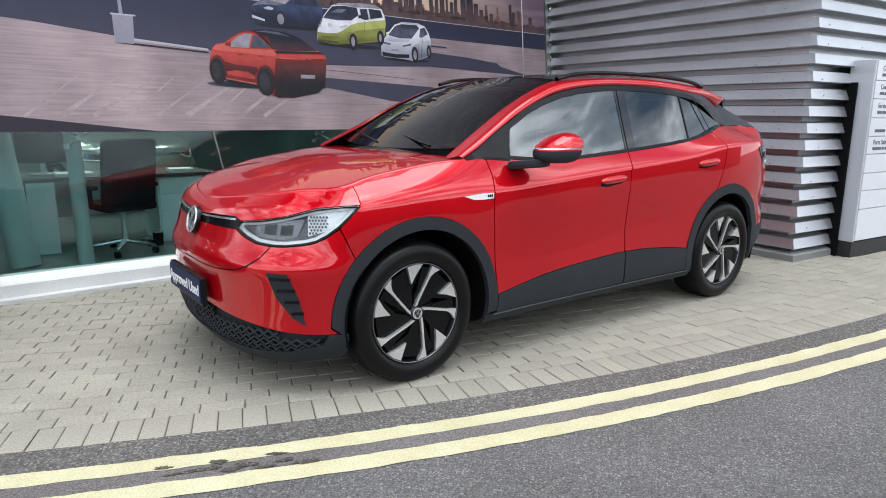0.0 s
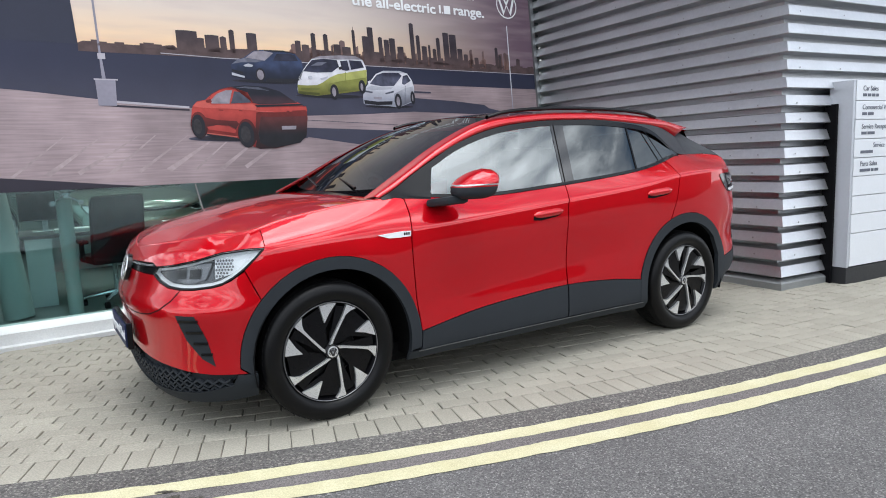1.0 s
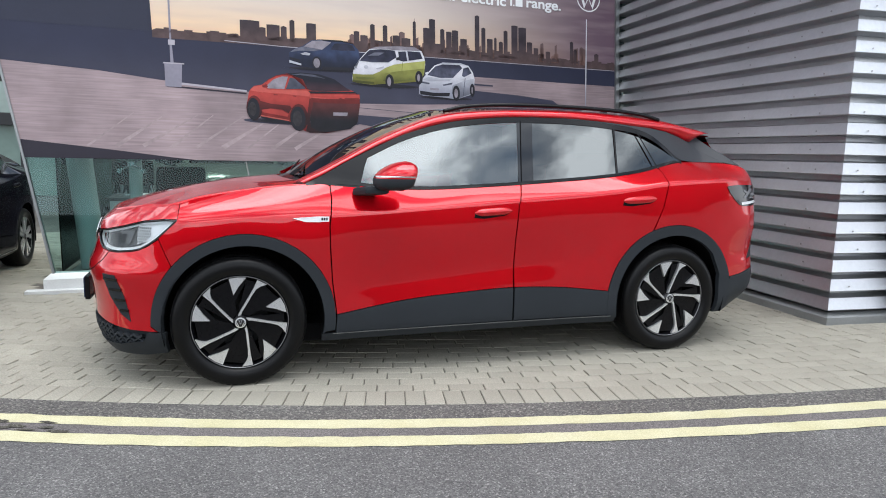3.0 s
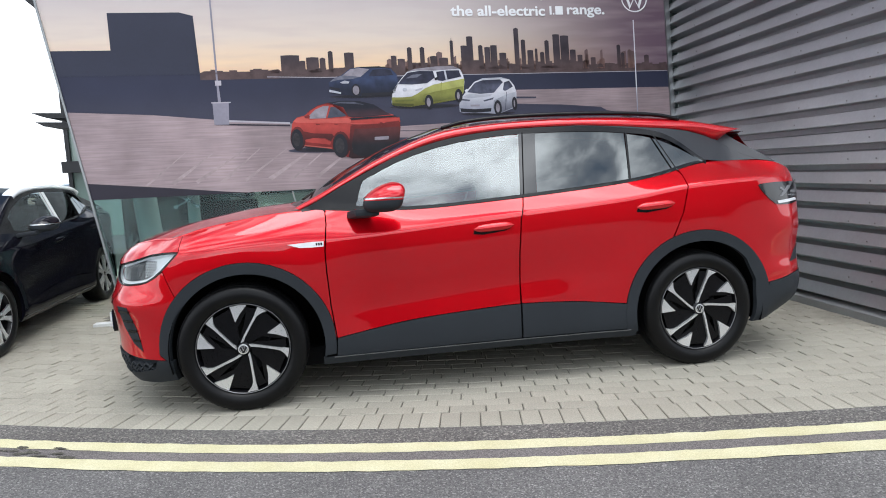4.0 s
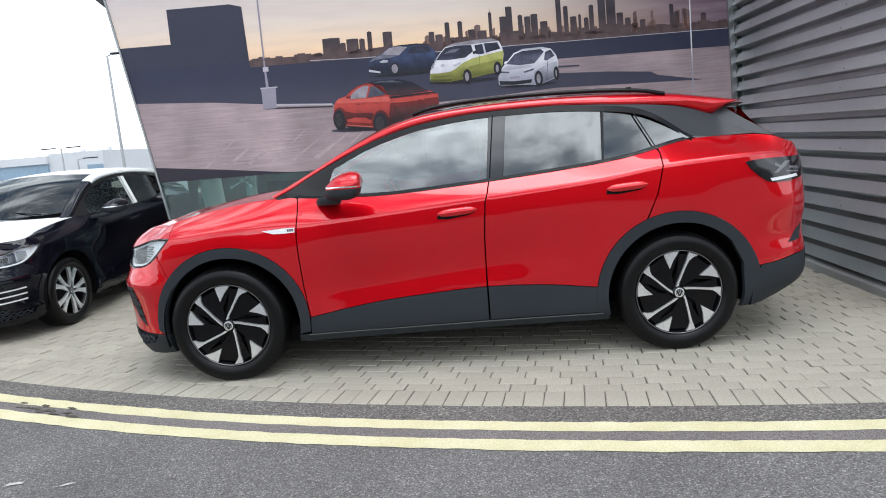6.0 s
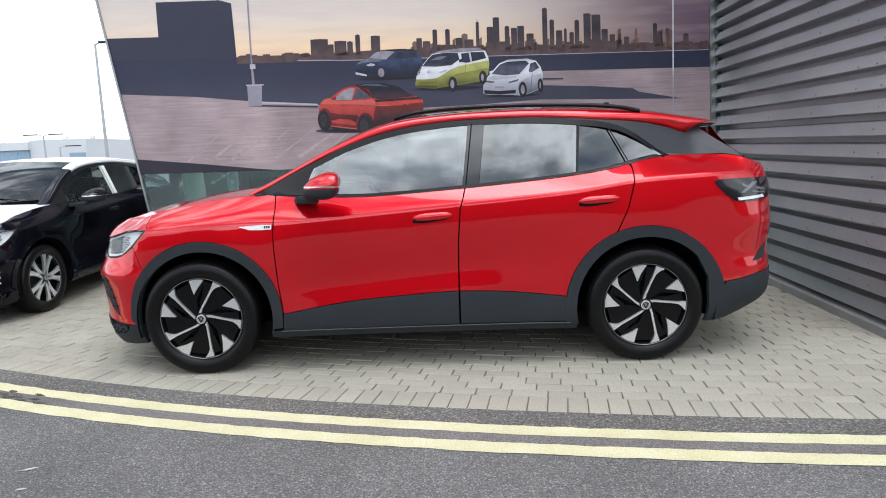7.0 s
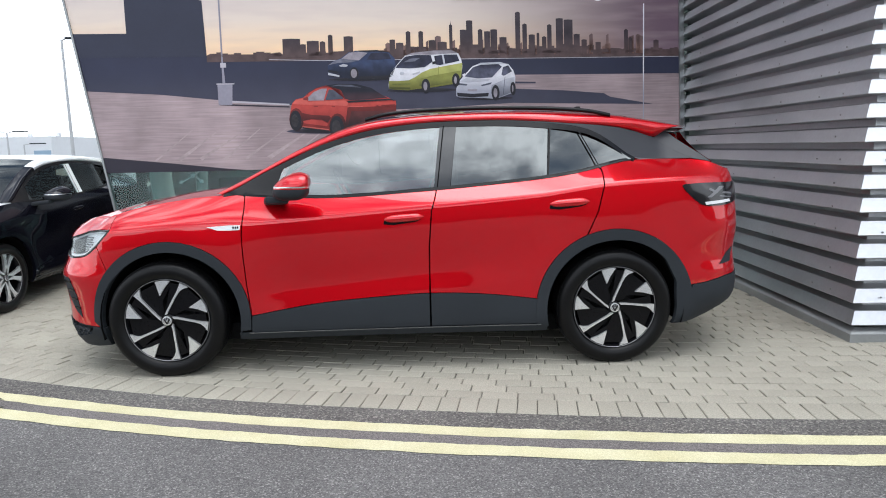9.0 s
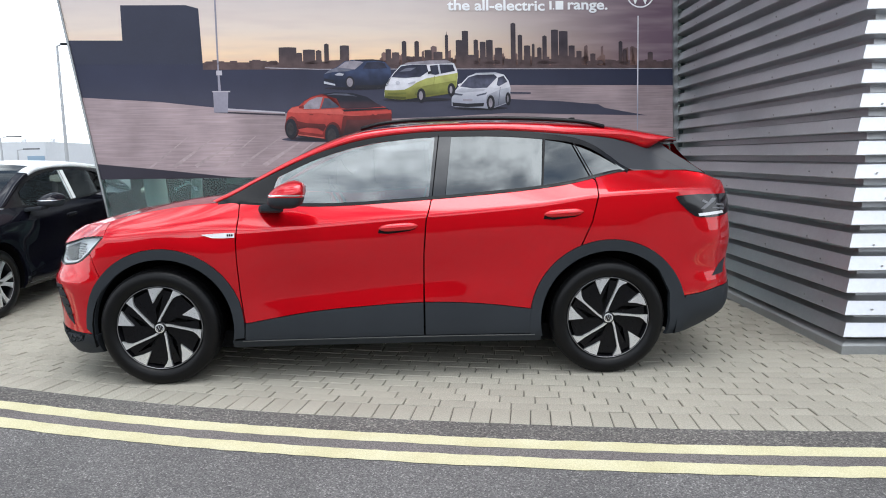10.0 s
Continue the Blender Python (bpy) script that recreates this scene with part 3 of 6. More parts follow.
def along(points):
    """A smooth curve through points, over 0..1."""
    ts = [0.0]
    for k in range(1, len(points)):
        ts.append(ts[-1] + (Vector(points[k]) - Vector(points[k - 1])).length)
    ts = [t / ts[-1] for t in ts]
    return lambda t: Vector([hermite(ts, [p[k] for p in points], t) for k in range(3)])


def xs(*pairs):
    """Outline points given as x and height on the car's side."""
    return [(at_x(x), z) for x, z in pairs]


def arc(cx, r, a0, a1, n=18):
    return [(cx + r * math.cos(radians(a0 + (a1 - a0) * k / n)), 0.36 + r * math.sin(radians(a0 + (a1 - a0) * k / n))) for k in range(n + 1)]


def line_of(fn, x0, x1, n, dz=0.0):
    return [(x0 + (x1 - x0) * k / n, fn(x0 + (x1 - x0) * k / n) + dz) for k in range(n + 1)]


window_top = curve((0.34, 1.092), (0.44, 1.135), (0.60, 1.222), (0.75, 1.295), (0.96, 1.39), (1.24, 1.47), (1.53, 1.509), (1.74, 1.52), (2.09, 1.519), (2.38, 1.498), (2.59, 1.468), (2.74, 1.408), (2.94, 1.27))
clad_top = curve((0.52, 0.38), (0.92, 0.443), (1.265, 0.471), (1.618, 0.487), (1.96, 0.473), (2.275, 0.437))
HOOD_S, HOOD_Z = [0.0, 0.25, 0.45, 0.68, 0.90, 1.08, at_x(-0.2), at_x(0.0), at_x(0.2), at_x(0.42)], [0.904, 0.926, 0.945, 0.966, 0.980, 0.986, 1.035, 1.068, 1.095, 1.112]


def hood_line(s0, s1, n, dz):
    return [(s0 + (s1 - s0) * k / n, hermite(HOOD_S, HOOD_Z, s0 + (s1 - s0) * k / n) + dz) for k in range(n + 1)]


hood_edge = curve((-0.36, 0.985), (-0.2, 1.035), (0.0, 1.068), (0.2, 1.095), (0.42, 1.112))
LAMP = [(0.475, 0.803), (0.55, 0.772), (0.63, 0.75), (0.72, 0.743), (0.80, 0.743), (0.90, 0.752), (0.956, 0.764), (1.01, 0.79), (1.064, 0.826), (1.12, 0.875), (1.168, 0.922),
        (1.10, 0.922), (0.964, 0.908), (0.808, 0.876), (0.65, 0.852), (0.505, 0.838)]
REAR = RUN[-1]


def lathe(profile, seg, axis_at, material, name, parent, label="", smooth_shade=True):
    """A ring turned about the y axis through axis_at; profile in (radius, y)."""
    verts, quads = [], []
    n = len(profile)
    for k in range(seg):
        a = math.tau * k / seg
        verts += [(axis_at[0] + r * math.cos(a), axis_at[1] + y, axis_at[2] + r * math.sin(a)) for r, y in profile]
    for k in range(seg):
        j = (k + 1) % seg
        quads += [(k * n + i, k * n + i + 1, j * n + i + 1, j * n + i) for i in range(n - 1)]
    return link_mesh(name, verts, quads, material, parent, label, smooth_shade)


def polar_plate(name, outlines, y0, y1, centre, turn, material, parent, label=""):
    """Flat pieces in polar outlines (radius, degrees), thick from y0 (outer) to y1."""
    bm = bmesh.new()
    for outline in outlines:
        pts = [(centre[0] + r * math.cos(radians(a + turn)), centre[2] + r * math.sin(radians(a + turn))) for r, a in outline]
        a_ = [bm.verts.new((x, centre[1] + y0, z)) for x, z in pts]
        b_ = [bm.verts.new((x, centre[1] + y1, z)) for x, z in pts]
        bm.faces.new(a_)
        bm.faces.new(b_[::-1])
        for i in range(len(pts)):
            j = (i + 1) % len(pts)
            bm.faces.new((a_[j], a_[i], b_[i], b_[j]))
    return part(name, bm, material, parent, label)


def wheel(parent, x, y, turn, style, far=False, z=0.36):
    """A tyre with tread blocks and a five-spoke rim; style names the rim."""
    w = new("wheel")
    w.parent = parent
    c = (0, 0, 0)
    R, rim = 0.362, 0.258
    lathe([(rim - 0.004, 0.03), (rim + 0.010, 0.010), (0.285, -0.003), (0.315, -0.005), (0.338, 0.002), (0.352, 0.014), (0.360, 0.036), (R, 0.11), (R, 0.13), (0.361, 0.19), (0.354, 0.215), (0.30, 0.235), (rim, 0.22)],
          72, c, TYRE, "tyre", w)
    bm = bmesh.new()
    for k in range(64):
        a = math.tau * k / 64
        for y0, y1, s in ((0.030, 0.062, 0.4), (0.075, 0.115, -0.3), (0.125, 0.165, 0.3)):
            m = Matrix.Rotation(-a, 4, "Y") @ Matrix.Translation((R - (0.0085 if y0 < 0.05 else 0.0055), (y0 + y1) / 2, 0)) @ Matrix.Rotation(0.5 * s, 4, "X")
            v = bmesh.ops.create_cube(bm, size=1.0)["verts"]
            for q in v:
                q.co = m @ Vector((q.co.x * 0.012, q.co.y * (y1 - y0), q.co.z * 0.024))
    part("tread", bm, TYRE, w)
    lathe([(rim + 0.001, 0.018), (rim - 0.001, 0.0125), (rim - 0.003, 0.0125), (rim - 0.0045, 0.016)], 72, c, RIM_DULL, "rim_edge", w, "thin dull silver rim edge")
    lathe([(rim - 0.004, 0.016), (rim - 0.022, 0.05), (rim - 0.03, 0.20), (0.10, 0.21), (0.0, 0.21)], 48, c, RIM_BLACK, "barrel", w)
    lathe([(0.15, 0.075), (0.15, 0.10), (0.0, 0.10)], 36, c, BRAKE, "brake_disc", w)
    if style == "blade":
        for k in range(5):
            t = turn + 72 * k
            # dark turbine blade with its machined arm and wedge
            polar_plate("blade", [[(0.05, 100), (0.05, 40), (0.12, 30), (0.236, 8), (0.247, 24), (0.247, 66), (0.16, 80), (0.10, 92)]], 0.030, 0.042, c, t, RIM_BLACK, w)
            polar_plate("spoke_recess", [[(0.10, 89), (0.16, 84), (0.235, 81), (0.235, 70), (0.16, 73), (0.10, 80)]], 0.024, 0.034, c, t, RIM_BLACK, w)
            polar_plate("spoke", [[(0.038, 110), (0.042, 84), (0.06, 80), (0.10, 71.5), (0.16, 66.8), (0.20, 64.5), (0.225, 60.5), (0.250, 55), (0.250, 68), (0.225, 68.5), (0.20, 68.8), (0.16, 71), (0.10, 78.5), (0.06, 92)]], 0.014, 0.032, c, t, RIM_SILVER, w, "machined silver spoke")
            polar_plate("wedge", [[(0.250, 103), (0.251, 92), (0.250, 82), (0.20, 91.5), (0.158, 102)]], 0.014, 0.032, c, t, RIM_SILVER, w, "machined silver wedge")
    else:
        for k in range(5):
            for d in (-9, 9):
                t = turn + 72 * k
                polar_plate("spoke", [[(0.035, d - 40), (0.035, d + 40), (0.12, d + 9), (0.20, d * 1.3 + 6), (0.25, d * 1.5 + 7), (0.25, d * 1.5 - 7), (0.20, d * 1.3 - 6), (0.12, d - 9)]], 0.016, 0.036, c, t, RIM_SILVER, w)
    lathe([(0.0, 0.008), (0.026, 0.009), (0.031, 0.014), (0.036, 0.03), (0.045, 0.05)], 28, c, HUB, "hub_cap", w, "dark hub cap with a pale round emblem")
    lathe([(0.022, 0.0075), (0.029, 0.0085)], 28, c, RIM_SILVER, "emblem_ring", w)
    polar_plate("emblem", [[(0.021, 115), (0.018, 118), (0.006, 250), (0.008, 275)], [(0.021, 65), (0.018, 62), (0.006, 290), (0.008, 265)], [(0.022, 170), (0.018, 175), (0.019, 245), (0.022, 240)], [(0.022, 10), (0.018, 5), (0.019, 295), (0.022, 300)]],
                0.0065, 0.010, c, 0, RIM_SILVER, w)
    w.matrix_basis = pose(x, y, z) if not far else pose(x, 2 * MID - y, z, 0, 0, 180)
    return w


def build_car(car, paint, style):
    """The car in its own frame: x back from the front axle, y in from the near side."""
    pale = style == "hatch"
    skin_top = paint if paint is not BLACK_PAINT else FILM
    trim = paint if pale else CLAD
    pillar = FILM if pale else PILLAR_GLOSS
    for far in (False, True):
        fender = sheet("front_wing", xs(*arc(0.03, 0.49, 139, 4)) + xs((0.518, 0.385), (0.497, 0.567), (0.486, 0.76), (0.484, 0.879), (0.50, 1.03), (0.498, 1.10), (0.47, 1.116)) + hood_line(at_x(0.42), 1.172, 18, -0.002) + [(1.172, 0.935), (1.165, 0.915), (1.07, 0.824)], paint, car, far)
        sheet("arch_trim", xs(*arc(0.03, 0.487, 180, -8, 30)) + xs((0.46, 0.285), (0.448, 0.27)) + xs(*arc(0.03, 0.425, -10, 187, 30)), trim, car, far, 0.008, 0.03, label="dark grey plastic arch trim")
        sheet("arch_trim", xs(*arc(2.766, 0.497, 191, 6, 30)) + xs((3.262, 0.36), (3.25, 0.245), (3.135, 0.245)) + xs(*arc(2.766, 0.388, -15, 8, 6)) + xs(*arc(2.766, 0.412, 22, 26, 1)) + xs(*arc(2.766, 0.43, 44, 194, 26)), trim, car, far, 0.008, 0.03, label="dark grey plastic arch trim")
        if style == "suv" and not far:
            badge = sheet("side_badge", xs((0.285, 0.930), (0.35, 0.909), (0.42, 0.907), (0.482, 0.909), (0.484, 0.937), (0.42, 0.938)), BADGE, fender, far, 0.005, 0.005, label="silver badge with dark markings")
            for k in range(3):
                sheet("badge_marking", xs((0.44 + 0.013 * k, 0.918), (0.448 + 0.013 * k, 0.918), (0.448 + 0.013 * k, 0.931), (0.44 + 0.013 * k, 0.931)), GLOSS_BLACK, badge, far, 0.008, 0.003)
        # doors
        fd = sheet("front_door", xs(*line_of(clad_top, 0.526, 1.61, 12, 0.002)) + xs((1.612, 0.60), (1.615, 0.79), (1.632, 0.995), (1.652, 1.06), (1.666, 1.115)) + xs(*line_of(belt, 1.64, 0.506, 14, -0.006)) + xs((0.505, 1.09), (0.507, 1.03), (0.491, 0.879), (0.493, 0.76), (0.504, 0.567)), paint, car, far)
        sheet("door_cladding", xs((0.518, 0.276), (1.61, 0.280)) + xs(*line_of(clad_top, 1.61, 0.526, 12, -0.003)), trim, fd, far, 0.006, 0.02, label="dark grey plastic lower door cladding")
        rd = sheet("rear_door", xs(*line_of(clad_top, 1.621, 2.262, 8, 0.002)) + xs(*arc(2.766, 0.50, 171, 112)) + xs((2.645, 0.972), (2.678, 1.11), (2.693, 1.195), (2.69, 1.215)) + xs(*line_of(belt, 2.68, 1.682, 12, -0.006)) + xs((1.674, 1.115), (1.660, 1.06), (1.640, 0.995), (1.623, 0.79), (1.620, 0.60)), paint, car, far)
        sheet("door_cladding", xs((1.622, 0.280), (2.276, 0.280), (2.272, 0.36), (2.274, 0.434)) + xs(*line_of(clad_top, 2.262, 1.621, 8, -0.003)), trim, rd, far, 0.006, 0.02, label="dark grey plastic lower door cladding")
        sheet("sill", xs((0.44, 0.225), (2.34, 0.225), (2.34, 0.272), (0.44, 0.272)), trim, car, far, 0.008, 0.02)
        sheet("sill_line", xs((0.50, 0.268), (2.30, 0.268), (2.30, 0.2725), (0.50, 0.2725)), SILL_LINE, car, far, 0.012, 0.01, label="thin pale strip along the sill")
        for door, x0, z0, z1 in ((fd, 1.345, 0.948, 0.962), (rd, 2.352, 1.018, 1.032)):
            rows = []
            for i in range(17):
                t = i / 16
                x = x0 + 0.242 * t
                zc = z0 + (z1 - z0) * t
                h = 0.021 * (1 - abs(2 * t - 1) ** 5) + 0.002
                row = []
                for k in range(9):
                    a = math.pi * k / 8
                    row.append(skin(at_x(x), zc + h * math.cos(a), -0.004 - 0.017 * math.sin(a) * (1 - abs(2 * t - 1) ** 6)))
                rows.append(row)
            handle = loft("handle", rows, paint, door, far, "flush handle bar in body colour")
            # flat black patch on the skin paints the shaded recess under the handle
            sheet("handle_pocket", xs((x0 - 0.002, z0 - 0.028), (x0 + 0.06, z0 - 0.034), (x0 + 0.19, z1 - 0.032), (x0 + 0.225, z1 - 0.018), (x0 + 0.20, z1 - 0.008), (x0 + 0.005, z0 - 0.006)), GLOSS_BLACK, handle, far, 0.0025, 0.002)
        # rear quarter and bumper
        sheet("rear_quarter", xs(*arc(2.766, 0.50, 110.5, 15, 16)) + xs((3.27, 0.492), (3.36, 0.50), (3.5, 0.525)) + [(REAR, 0.56), (REAR, 1.20)] + xs((3.58, 1.20), (3.44, 1.25), (3.36, 1.264)) + xs(*line_of(belt, 3.30, 2.70, 8, -0.005)) + xs((2.701, 1.198), (2.686, 1.11), (2.653, 0.972)), paint, car, far)
        sheet("rear_bumper_trim", xs((3.19, 0.25), (3.205, 0.32), (3.228, 0.40), (3.262, 0.487), (3.36, 0.495), (3.5, 0.52)) + [(REAR, 0.553), (REAR, 0.40)] + xs((3.59, 0.345), (3.44, 0.270), (3.30, 0.246)), trim, car, far, 0.004, 0.03, label="dark grey plastic rear bumper trim")
        sheet("rear_reflector", xs((3.46, 0.60), (3.56, 0.61), (3.585, 0.70), (3.53, 0.67)), trim, car, far, 0.004)
        lamp = sheet("tail_lamp", xs((3.172, 1.108), (3.186, 1.116), (3.26, 1.120), (3.34, 1.121), (3.46, 1.118)) + [(at_x(3.56) + 0.25, 1.115), (at_x(3.56) + 0.25, 1.03)] + xs((3.56, 0.985), (3.46, 0.974), (3.36, 0.975), (3.31, 0.986), (3.255, 1.022), (3.20, 1.070)), TAIL, car, far, 0.005, 0.01, label="smoked tail lamp")
        sheet("reflector_strip", xs((3.34, 0.984), (3.54, 0.995), (3.53, 1.012), (3.33, 1.002)), BADGE, lamp, far, 0.008, 0.003)
        for pts in (((3.35, 1.03), (3.38, 1.028), (3.49, 1.092), (3.45, 1.095)), ((3.36, 1.075), (3.37, 1.088), (3.42, 1.066), (3.41, 1.055)), ((3.47, 1.05), (3.55, 1.04), (3.55, 1.052), (3.48, 1.062)), ((3.44, 1.03), (3.55, 1.018), (3.55, 1.026), (3.45, 1.038))):
            sheet("light_element", xs(*pts), TAIL_GREY, lamp, far, 0.008, 0.003)
        # greenhouse: trims round the panes, then the panes
        sheet("window_trim", xs(*line_of(window_top, 0.57, 2.93, 40, -0.022)) + xs(*line_of(window_top, 2.955, 0.54, 40, 0.012)), GLOSS_BLACK, car, far, 0.002, 0.02, dv=0.02)
        sheet("belt_trim", xs(*line_of(belt, 0.53, 2.95, 30, -0.004)) + xs(*line_of(belt, 2.93, 0.57, 30, 0.014)), GLOSS_BLACK, car, far, 0.004, 0.02, dv=0.02)
        sheet("pillar_trim", xs((1.655, 1.12), (1.755, 1.14), (1.805, 1.505), (1.70, 1.50)), pillar, car, far, 0.001, 0.015, label="gloss black centre pillar")
        sheet("pillar_gap", xs((1.672, 1.13), (1.679, 1.13), (1.728, 1.505), (1.721, 1.505)), UNDER, car, far, 0.0025, 0.004)
        sheet("pillar_trim", xs((2.352, 1.185), (2.366, 1.19), (2.398, 1.48), (2.386, 1.482)), GLOSS_BLACK, car, far, 0.003, 0.015)
        sheet("corner_trim", xs((0.37, 1.103), (0.45, 1.112), (0.52, 1.104), (0.67, 1.092)) + xs(*line_of(window_top, 0.74, 0.37, 8, 0.012)), GLOSS_BLACK, car, far, 0.001, 0.015)
        sheet("window_line", xs((2.690, 1.225), (2.698, 1.225), (2.572, 1.465), (2.564, 1.465)), GLOSS_BLACK, car, far, 0.004, 0.004)
        g1 = sheet("side_window", xs(*line_of(belt, 0.655, 1.655, 10, 0.006)) + xs((1.70, 1.498)) + xs(*line_of(window_top, 1.62, 0.74, 14, -0.015)), CAR_GLASS, car, far, -0.002, 0.004)
        g2 = sheet("side_window", xs(*line_of(belt, 1.757, 2.352, 7, 0.006)) + xs((2.38, 1.485)) + xs(*line_of(window_top, 2.3, 1.805, 6, -0.015)), DARK_GLASS, car, far, -0.002, 0.004, label="smoked rear side window")
        o3, a3, b3 = skin(at_x(2.37), 1.19), skin(at_x(2.37), 1.47), skin(at_x(2.85), 1.27)
        s3, e3 = at_x(2.37), at_x(2.85)
        up3 = (a3 - o3) / 0.28
        along3 = (b3 - o3 - up3 * 0.08) / (e3 - s3)
        out3 = along3.cross(up3).normalized()
        flat3 = lambda s, z, deeper: o3 + along3 * (s - s3) + up3 * (z - 1.19) - out3 * deeper
        g3 = sheet("side_window", xs(*line_of(belt, 2.362, 2.92, 7, 0.006)) + xs(*line_of(window_top, 2.88, 2.395, 8, -0.012)), DARK_GLASS, car, far, -0.003, 0.004, label="smoked rear quarter window", surface=flat3)
        sheet("pillar_panel", xs(*line_of(window_top, 1.80, 2.95, 20, 0.013)) + xs((3.10, 1.27), (3.37, 1.270), (3.26, 1.345), (3.16, 1.408), (3.0, 1.448), (2.87, 1.474), (2.70, 1.492), (2.56, 1.503), (2.38, 1.518), (2.1, 1.535), (1.80, 1.535)), D_PANEL, car, far, 0.0, 0.02, label="dark satin panel behind the side windows")
        sheet("spoiler_side", xs((3.165, 1.405), (3.25, 1.352), (3.375, 1.268), (3.47, 1.248), (3.38, 1.36), (3.31, 1.452)), D_PANEL, car, far, 0.0, 0.02)
        # red strip along the windscreen pillar and the roof's edge
        upper = along([(0.31, 0.165, 1.114), (0.57, 0.235, 1.245), (0.82, 0.268, 1.380), (1.105, 0.30, 1.500), (1.316, 0.318, 1.552), (1.8, 0.335, 1.587), (2.3, 0.335, 1.587), (2.8, 0.345, 1.556), (3.15, 0.37, 1.500), (3.33, 0.41, 1.472)])
        low_pts = [(x, window_top(x) + 0.014) for x in (0.36, 0.46, 0.6, 0.82, 1.1, 1.32, 1.6)] + [(1.8, 1.536), (2.1, 1.536), (2.38, 1.52), (2.56, 1.505), (2.87, 1.477), (3.0, 1.45), (3.16, 1.41), (3.30, 1.452)]
        lower = along([tuple(skin(at_x(x), z)) for x, z in low_pts])
        rows = []
        for i in range(61):
            a, b = lower(i / 60), upper(i / 60)
            rows.append([a + Vector((0, 0.015, -0.002)), a] + [a.lerp(b, t) + Vector((0, -0.022, 0.012)) * math.sin(math.pi * t) for t in (0.2, 0.4, 0.6, 0.8)] + [b, b + Vector((0, 0.03, 0.004))])
        if paint is BLACK_PAINT:
            loft("pillar_side", rows[:17], paint, car, far)
            loft("roof_side", rows[16:], FILM, car, far, "roof edge under white film")
        else:
            loft("roof_side", rows, paint, car, far, "body-colour pillar and roof edge")
        if style == "suv":
            rail = along([(1.235, 0.30, 1.555), (1.36, 0.295, 1.585), (1.6, 0.295, 1.606), (2.0, 0.295, 1.613), (2.4, 0.295, 1.603), (2.66, 0.30, 1.582), (2.80, 0.31, 1.553)])
            rows = []
            for i in range(41):
                p = rail(i / 40)
                rows.append([p + Vector((0, 0.016 * math.cos(a), 0.013 * math.sin(a))) for a in [math.tau * k / 10 for k in range(11)]])
            loft("roof_rail", rows, GLOSS_BLACK, car, far, "gloss black roof rail")
        # front: bumper, lamps, vents
        low = [(0.0, 0.40), (0.215, 0.395), (0.42, 0.38), (0.616, 0.362), (0.75, 0.345), (0.886, 0.33), (1.045, 0.325)]
        bumper = sheet("front_bumper", low + xs((-0.452, 0.345)) + xs(*arc(0.03, 0.49, 181, 139.6, 8)) + [(1.067, 0.818), (1.0, 0.777), (0.95, 0.757), (0.90, 0.747), (0.80, 0.738), (0.72, 0.738), (0.63, 0.745), (0.55, 0.766), (0.47, 0.797), (0.0, 0.787)], paint, car, far)
        sheet("nose_panel", [(0.0, 0.832), (0.20, 0.846), (0.45, 0.858), (0.505, 0.842), (0.65, 0.857), (0.808, 0.881), (0.964, 0.913), (1.10, 0.927), (1.168, 0.928)] + hood_line(1.168, 0.0, 26, -0.002), paint, car, far)
        sheet("grille_strip", [(0.0, 0.789), (0.47, 0.799), (0.50, 0.838), (0.45, 0.853), (0.20, 0.842), (0.0, 0.829)], GLOSS_BLACK, car, far, -0.004)
        sheet("grille_light", [(0.0, 0.819), (0.46, 0.840), (0.46, 0.848), (0.0, 0.827)], CHROME, car, far, 0.002, 0.006)
        seam = [(0.0, 0.600), (0.15, 0.597), (0.30, 0.597), (0.42, 0.603), (0.52, 0.615), (0.60, 0.640), (0.67, 0.685), (0.72, 0.736)]
        sheet("bumper_seam", seam + [(a - 0.002, b + 0.005) for a, b in seam[::-1]], UNDER, bumper, far, 0.0012, 0.004)
        vent = sheet("vent", [(0.715, 0.625), (0.815, 0.622), (0.862, 0.507), (0.893, 0.372), (0.83, 0.41), (0.755, 0.505)], CLAD, bumper, far, 0.003, 0.004, label="black air vent with slats")
        for k in range(4):
            z = 0.592 - 0.055 * k
            sheet("vent_slat", [(0.728 + 0.033 * k, z), (0.83 + 0.018 * k, z), (0.833 + 0.018 * k, z + 0.012), (0.731 + 0.033 * k, z + 0.012)], GLOSS_BLACK, vent, far, 0.009, 0.008)
        if pale:
            for z in (0.40, 0.455, 0.51):
                sheet("chrome_bar", [(0.66, z), (0.92, z + 0.016), (0.92, z + 0.030), (0.66, z + 0.012)], BADGE, car, far, 0.012, 0.01, label="thin chrome bar")
        sheet("lower_grille", [(0.0, 0.225), (0.30, 0.225), (0.60, 0.228), (0.80, 0.24), (0.95, 0.27), (1.0, 0.318), (0.886, 0.326), (0.75, 0.341), (0.616, 0.358), (0.42, 0.376), (0.215, 0.391), (0.0, 0.396)], trim, car, far, -0.02, label="black honeycomb lower grille")
        bm = bmesh.new()
